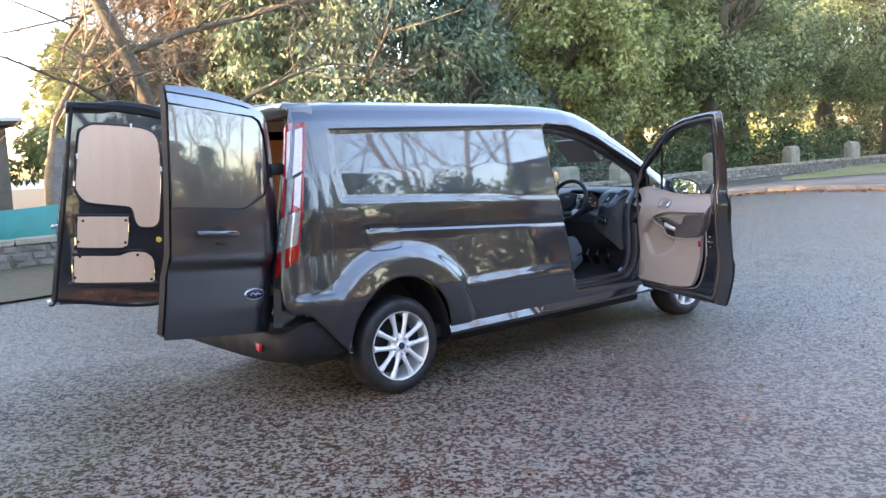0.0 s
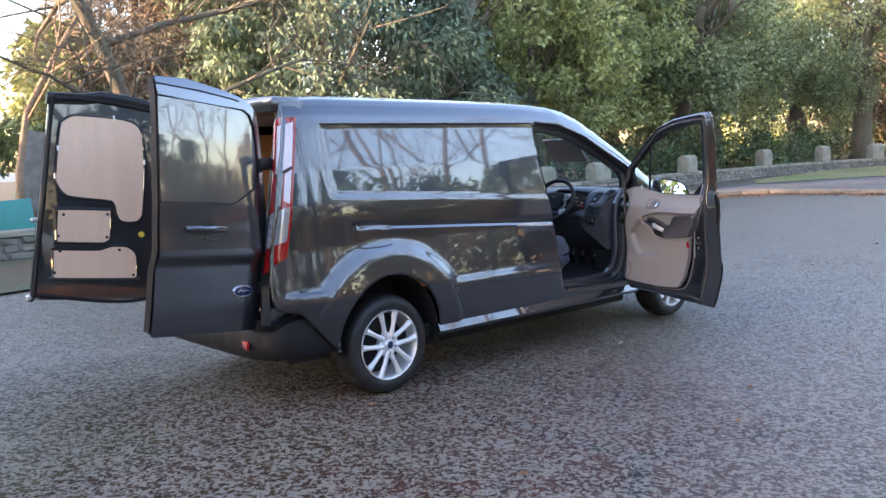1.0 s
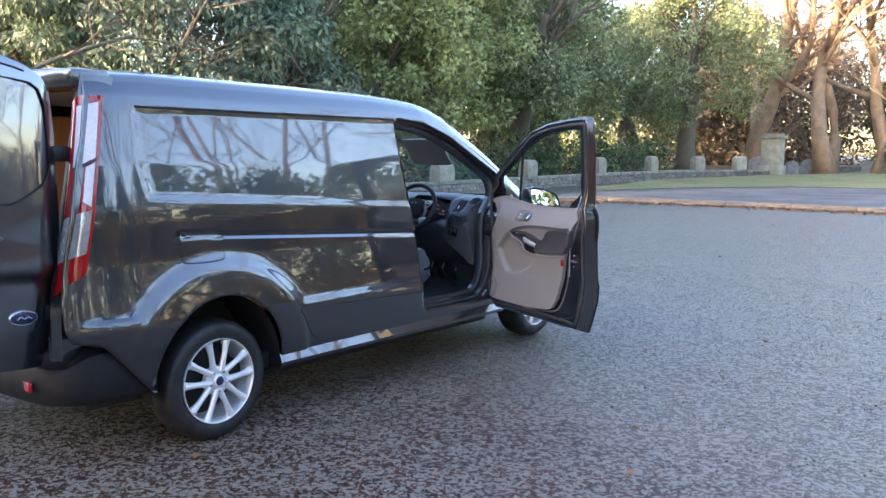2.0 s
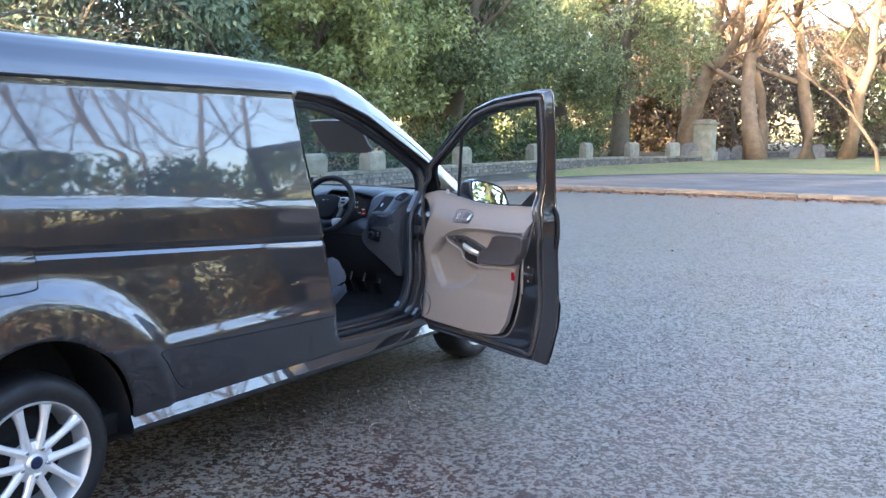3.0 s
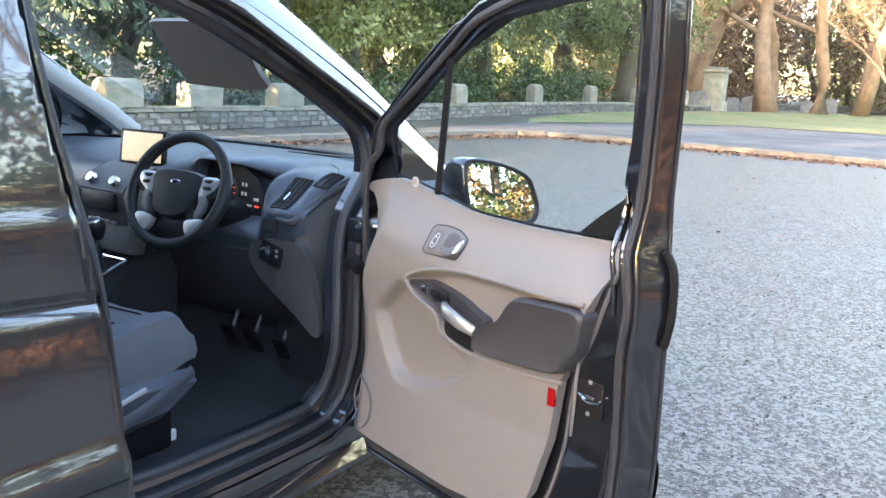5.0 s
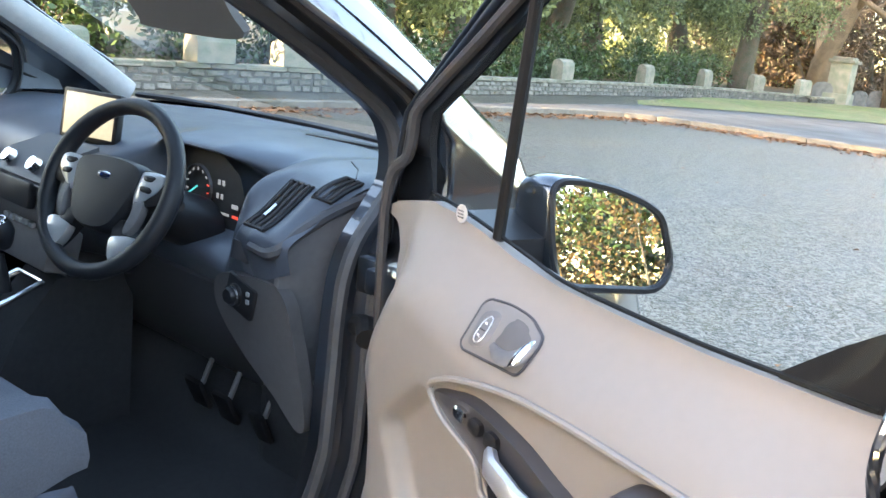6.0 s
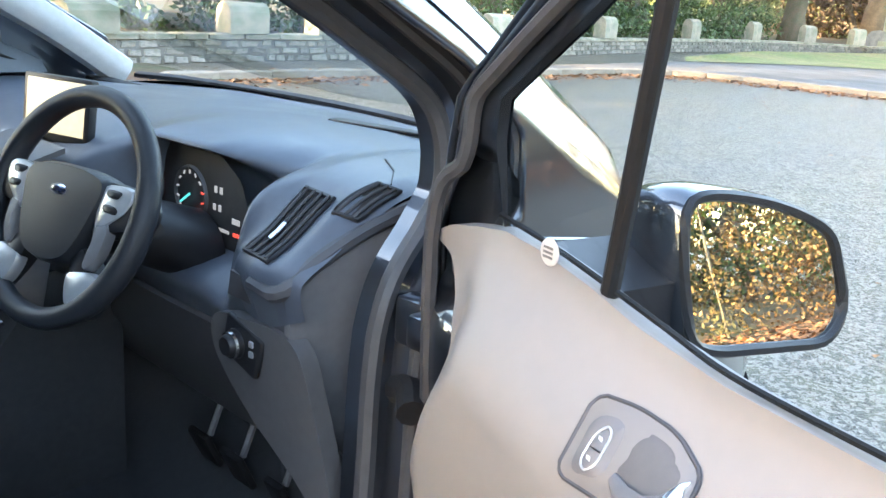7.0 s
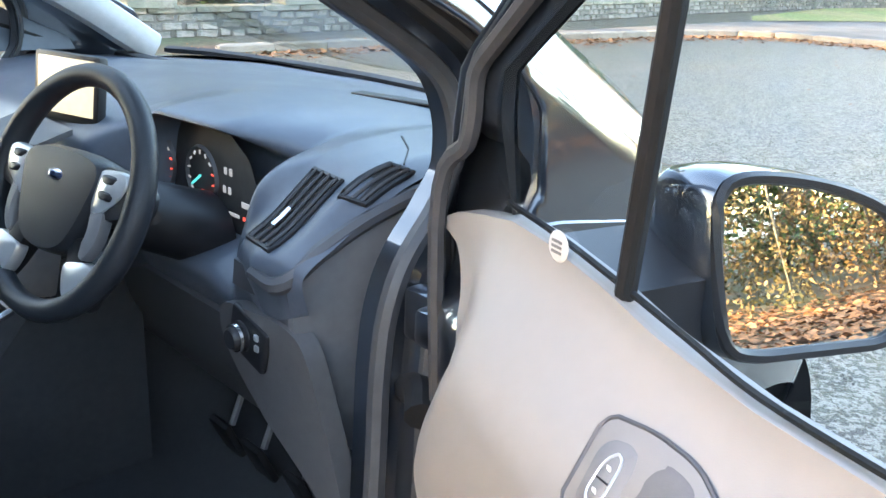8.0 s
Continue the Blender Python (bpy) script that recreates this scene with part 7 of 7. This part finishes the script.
for i, (x, y, h, R) in enumerate([(8.3, 21.0, 9.0, 2.6), (10.8, 23.0, 10, 3.0), (14.0, 24, 10, 3.2)]):
    evergreen("bare_wood", (x, y, 0.1), h, R, 150 + i, M["twig"], "dense leafless brown thicket behind the wall", 0.8, 15000, 0.50, 0.0, shape=0, girth=0.14, aspect=10.0)
bare_tree("bare_tree", (2.7, 14.2, 0.1), 8.0, 0.085, 3, "leafless pale grey tree behind the wall", "bark_pale", (0.05, 0), 4, 5, 0.25)
bare_tree("bare_tree", (6.3, 15.0, 0.1), 9.0, 0.22, 5, "leafless dark tree with a burred trunk and wide twigs", "bark", (0, 0), 4, 6, 0.2, 0.75)
bare_tree("sapling", (1.5, 15.5, 0.1), 5.5, 0.035, 8, "thin pale leafless sapling", "bark_pale", (0.03, 0), 3, 3, 0.3)
evergreen("yew_tree", (-3.0, 22.0, 0.2), 5, 2.0, 131, M["leaf_yew"], "dark conifer behind the garage", 1.0, 9000, 0.28, 0.7)
evergreen("yew_tree", (6.0, 21.5, 0.2), 5.4, 2.2, 132, M["leaf_oak"], "yellow-green conifer among bare trees", 1.0, 8000, 0.28, 0.7)
shrub("laurel_hedge", [(10, 15.2), (20, 15.4), (29, 16.6)], 0.16, 11, "leaf_laurel", "glossy green laurel shrubs behind the wall", 9000, 1.7, 1.4)
shrub("laurel_hedge", [(29, 16.8), (36, 17.4), (46, 17.4)], 0.18, 12, "leaf_laurel", "glossy green laurel shrubs under the trees", 9000, 2.0, 1.6)
for i, (x, y, h, g) in enumerate([(60, 16.5, 14, 0.85), (58, 11.4, 14, 0.75), (62, 9.0, 14, 0.6), (64, 6.9, 14, 0.55), (70, 14, 14, 0.6), (72, 3.0, 14, 0.5), (80, 9, 14, 0.6), (66, 18.5, 13, 0.6)]):
    bare_tree("beech_tree", (x, y, 0.1), h, g * 0.8, 50 + i, "tall leafless tree with sunlit orange-brown bark", "bark_pale", (0, 0), 3, 5, 0.35, 0.6)
bare_tree("birch_tree", (43, 2.3, 0.1), 6, 0.085, 71, "thin pale leafless tree on the grass", "bark_pale", (0.0, -0.03), 3, 3, 0.4)
for i, (x, y) in enumerate([(90, 22), (95, 12), (98, 2), (96, -8), (84, 28), (60, 32), (76, 26), (92, -18)]):
    evergreen("far_tree", (x, y, 0.1), 12, 6.0, 300 + i, M["leaf_oak" if i % 3 else "leaf_gold"], "mixed woodland tree far off", 0.4, 6000, 0.7, 0.3, shape=0)
for i, (x, y) in enumerate([(78, 18), (82, 5), (86, -4), (74, 22), (88, 14), (80, -12), (70, 28), (86, -26)]):
    evergreen("bare_wood", (x, y, 0.1), 12, 5.5, 340 + i, M["twig"], "leafless brown woodland far off", 0.4, 7000, 0.55, 0.1, shape=0, aspect=5.0)
for i, (x, y, s) in enumerate([(52, 13.8, 1.2), (56, 12.9, 0.9), (58.5, 12.6, 1.0), (66, 10.5, 0.9), (69, 9.5, 1.1), (61, 11.9, 0.8), (30, 21, 1.0), (33, 22, 0.9)]):
    g = thing("gravestone", (x, y, 0.1), "weathered gravestone with a rounded top", "gravestone", "gravestones among the trees")
    part("slab", ([Vector((x, y + p[0] * s * 0.45, 0.1 + p[1] * s)) + Vector((q, 0, 0)) for q in (-0.08, 0.08) for p in ((-1, 0), (1, 0), (1, 0.75), (0.7, 0.93), (0, 1), (-0.7, 0.93), (-1, 0.75))],
                  [tuple(range(7))[::-1], tuple(range(7, 14))] + [(i2, (i2 + 1) % 7, (i2 + 1) % 7 + 7, i2 + 7) for i2 in range(7)]), M["grave"], g, smooth=False)

# behind the camera: hedge, bare trees and a tall added screen that keeps the car park in shade
shrub("hedge", [(-26, -9.0), (-6, -9.5), (4, -9.0), (16, -9.5), (30, -11)], 0.070, 21, "leaf_gold", "straggly hedge with yellow autumn leaves and bare stems", 170000, 2.9, 1.8)
for i, (x, y, h) in enumerate([(3, -14, 8), (8, -15, 9), (13, -14.5, 8.5), (18, -16, 10), (25, -15, 9), (33, -18, 10), (-2, -13, 8), (-8, -14, 9), (-14, -16, 9), (-21, -13, 9), (5.5, -12.5, 7), (10.5, -12.8, 7.5), (0, -18, 11), (6, -19, 12), (12, -18, 11), (18, -20, 12), (24, -19, 11), (-6, -19, 11), (20, -12, 8), (29, -13.5, 8), (35, -14, 9), (30, -18, 9)]):
    bare_tree("bare_tree", (x, y, 0), h, 0.125, 80 + i, "leafless tree behind the hedge", "bark", (0, 0), 4, 4 if i > 17 else 3, 0.25, 0.6)
# unseen conifers placed to block the low sun; a gap lights the hedge
for i, (x, y) in enumerate([(-16, 2.8), (-16.5, 5.8), (-16, 8.5), (-17, 12), (-19, 15), (-14, -8), (-13, -12), (-18, 19)]):
    evergreen("yew_tree", (x, y, 0), 8.5, 2.8, 400 + i, M["leaf_yew"], "unseen dense conifer, added to shade the car park", 0.1, 9000, 0.5, 0.3, aspect=1.6)

for i, (x, y, h) in enumerate([(-4, -13, 4.2), (1, -12.6, 4.6), (5, -13.2, 4.0), (9, -12.8, 4.8), (13, -13.2, 4.4), (17, -13.6, 5.2), (22, -14, 4.8), (28, -14.5, 4.6)]):
    evergreen("holly_tree", (x, y, 0), h, 2.3, 500 + i, M["leaf_laurel"], "dense dark evergreen behind the hedge", 0.3, 7000, 0.17, 0.2, shape=0, girth=0.10, aspect=1.8)

bin_ = thing("grit_bin", (50.0, -2.0, 0.1), "pale yellow plastic grit bin standing on the grass", "grit bin")
part("tub", loft([[Vector((50.0 + a * w, -2.0 + b * w * 1.15, z)) for a, b in ((-1, -1), (1, -1), (1, 1), (-1, 1))] for w, z in ((0.50, 0.12), (0.56, 0.30), (0.66, 1.25), (0.68, 1.28))]), M["yellow"], bin_, "tapered yellow tub", sharp=30)
part("lid", loft([[Vector((50.0 + a * w, -2.0 + b * w * 1.15, z)) for a, b in ((-1, -1), (1, -1), (1, 1), (-1, 1))] for w, z in ((0.72, 1.28), (0.73, 1.34), (0.60, 1.55), (0.40, 1.62))]), M["shed"], bin_, "pale domed lid", sharp=30)

# fallen leaves
lr = np.random.default_rng(5)


def litter(name, xs, ys, z, size, label, material):
    n = len(xs)
    a = lr.random(n) * 6.283
    sz = size * (0.5 + lr.random(n))
    dx, dy = np.cos(a) * sz, np.sin(a) * sz
    tilt = lr.random(n) * sz * 0.7
    q = np.stack([np.stack([xs - dx, ys - dy, np.full(n, z)], 1), np.stack([xs - dy * 0.6, ys + dx * 0.6, z + tilt], 1), np.stack([xs + dx, ys + dy, np.full(n, z + 0.004)], 1), np.stack([xs + dy * 0.6, ys - dx * 0.6, z + tilt * 0.3], 1)], 1).reshape(-1, 3)
    ob = new(name, cloud_mesh(name, q, M[material]))
    return tagged(ob, label, "leaves", kind="stuff")


ks = lr.random(14000) * (K - 1)
pts = np.array([along(kline, s)[:2] for s in ks])
off = lr.normal(size=(14000, 2)) * 0.45
litter("fallen_leaves", pts[:, 0] + off[:, 0] - 0.35, pts[:, 1] + off[:, 1], 0.012, 0.045, "brown fallen leaves drifted along the kerb", "leaf_brown")
litter("scattered_leaves", lr.uniform(-3, 20, 260), lr.uniform(-4, 9, 260), 0.006, 0.025, "single dead leaves lying on the tarmac", "leaf_brown")
hx_, hy_ = lr.uniform(-8, 28, 34000), -7.2 + lr.normal(size=34000) * 0.85
litter("drifted_leaves", hx_, hy_, 0.06, 0.045, "brown fallen leaves drifted under the hedge", "leaf_brown")


def grit(name, xs, ys, size, label):
    """Loose chippings, little four-sided stones."""
    n = len(xs)
    a, s_ = lr.random(n) * 6.283, size * (0.5 + lr.random(n))
    c = np.stack([xs, ys, np.zeros(n)], 1)
    ring = [c + np.stack([np.cos(a + k * 1.571) * s_ * (1.0 if k % 2 else 0.7), np.sin(a + k * 1.571) * s_ * (1.0 if k % 2 else 0.7), np.full(n, 0.0005)], 1) for k in range(4)]
    top = [c + np.stack([np.cos(a + k * 1.571 + 0.3) * s_ * 0.45, np.sin(a + k * 1.571 + 0.3) * s_ * 0.45, s_ * 0.7], 1) for k in range(4)]
    quads = [np.stack([ring[k], ring[(k + 1) % 4], top[(k + 1) % 4], top[k]], 1) for k in range(4)] + [np.stack(top, 1)]
    ob = new(name, cloud_mesh(name, np.concatenate(quads).reshape(-1, 3), M["chipping"]))
    return tagged(ob, label, "gravel", kind="stuff")


gx, gy = lr.uniform(-3, 9, 26000), lr.uniform(-4.5, 1.5, 26000)
grit("loose_grit", gx, gy, 0.0060, "loose pale chippings on the tarmac")
gx, gy = lr.uniform(-3, 22, 5000), lr.uniform(-6, 9, 5000)
grit("loose_stones", gx, gy, 0.009, "small loose stones on the tarmac")
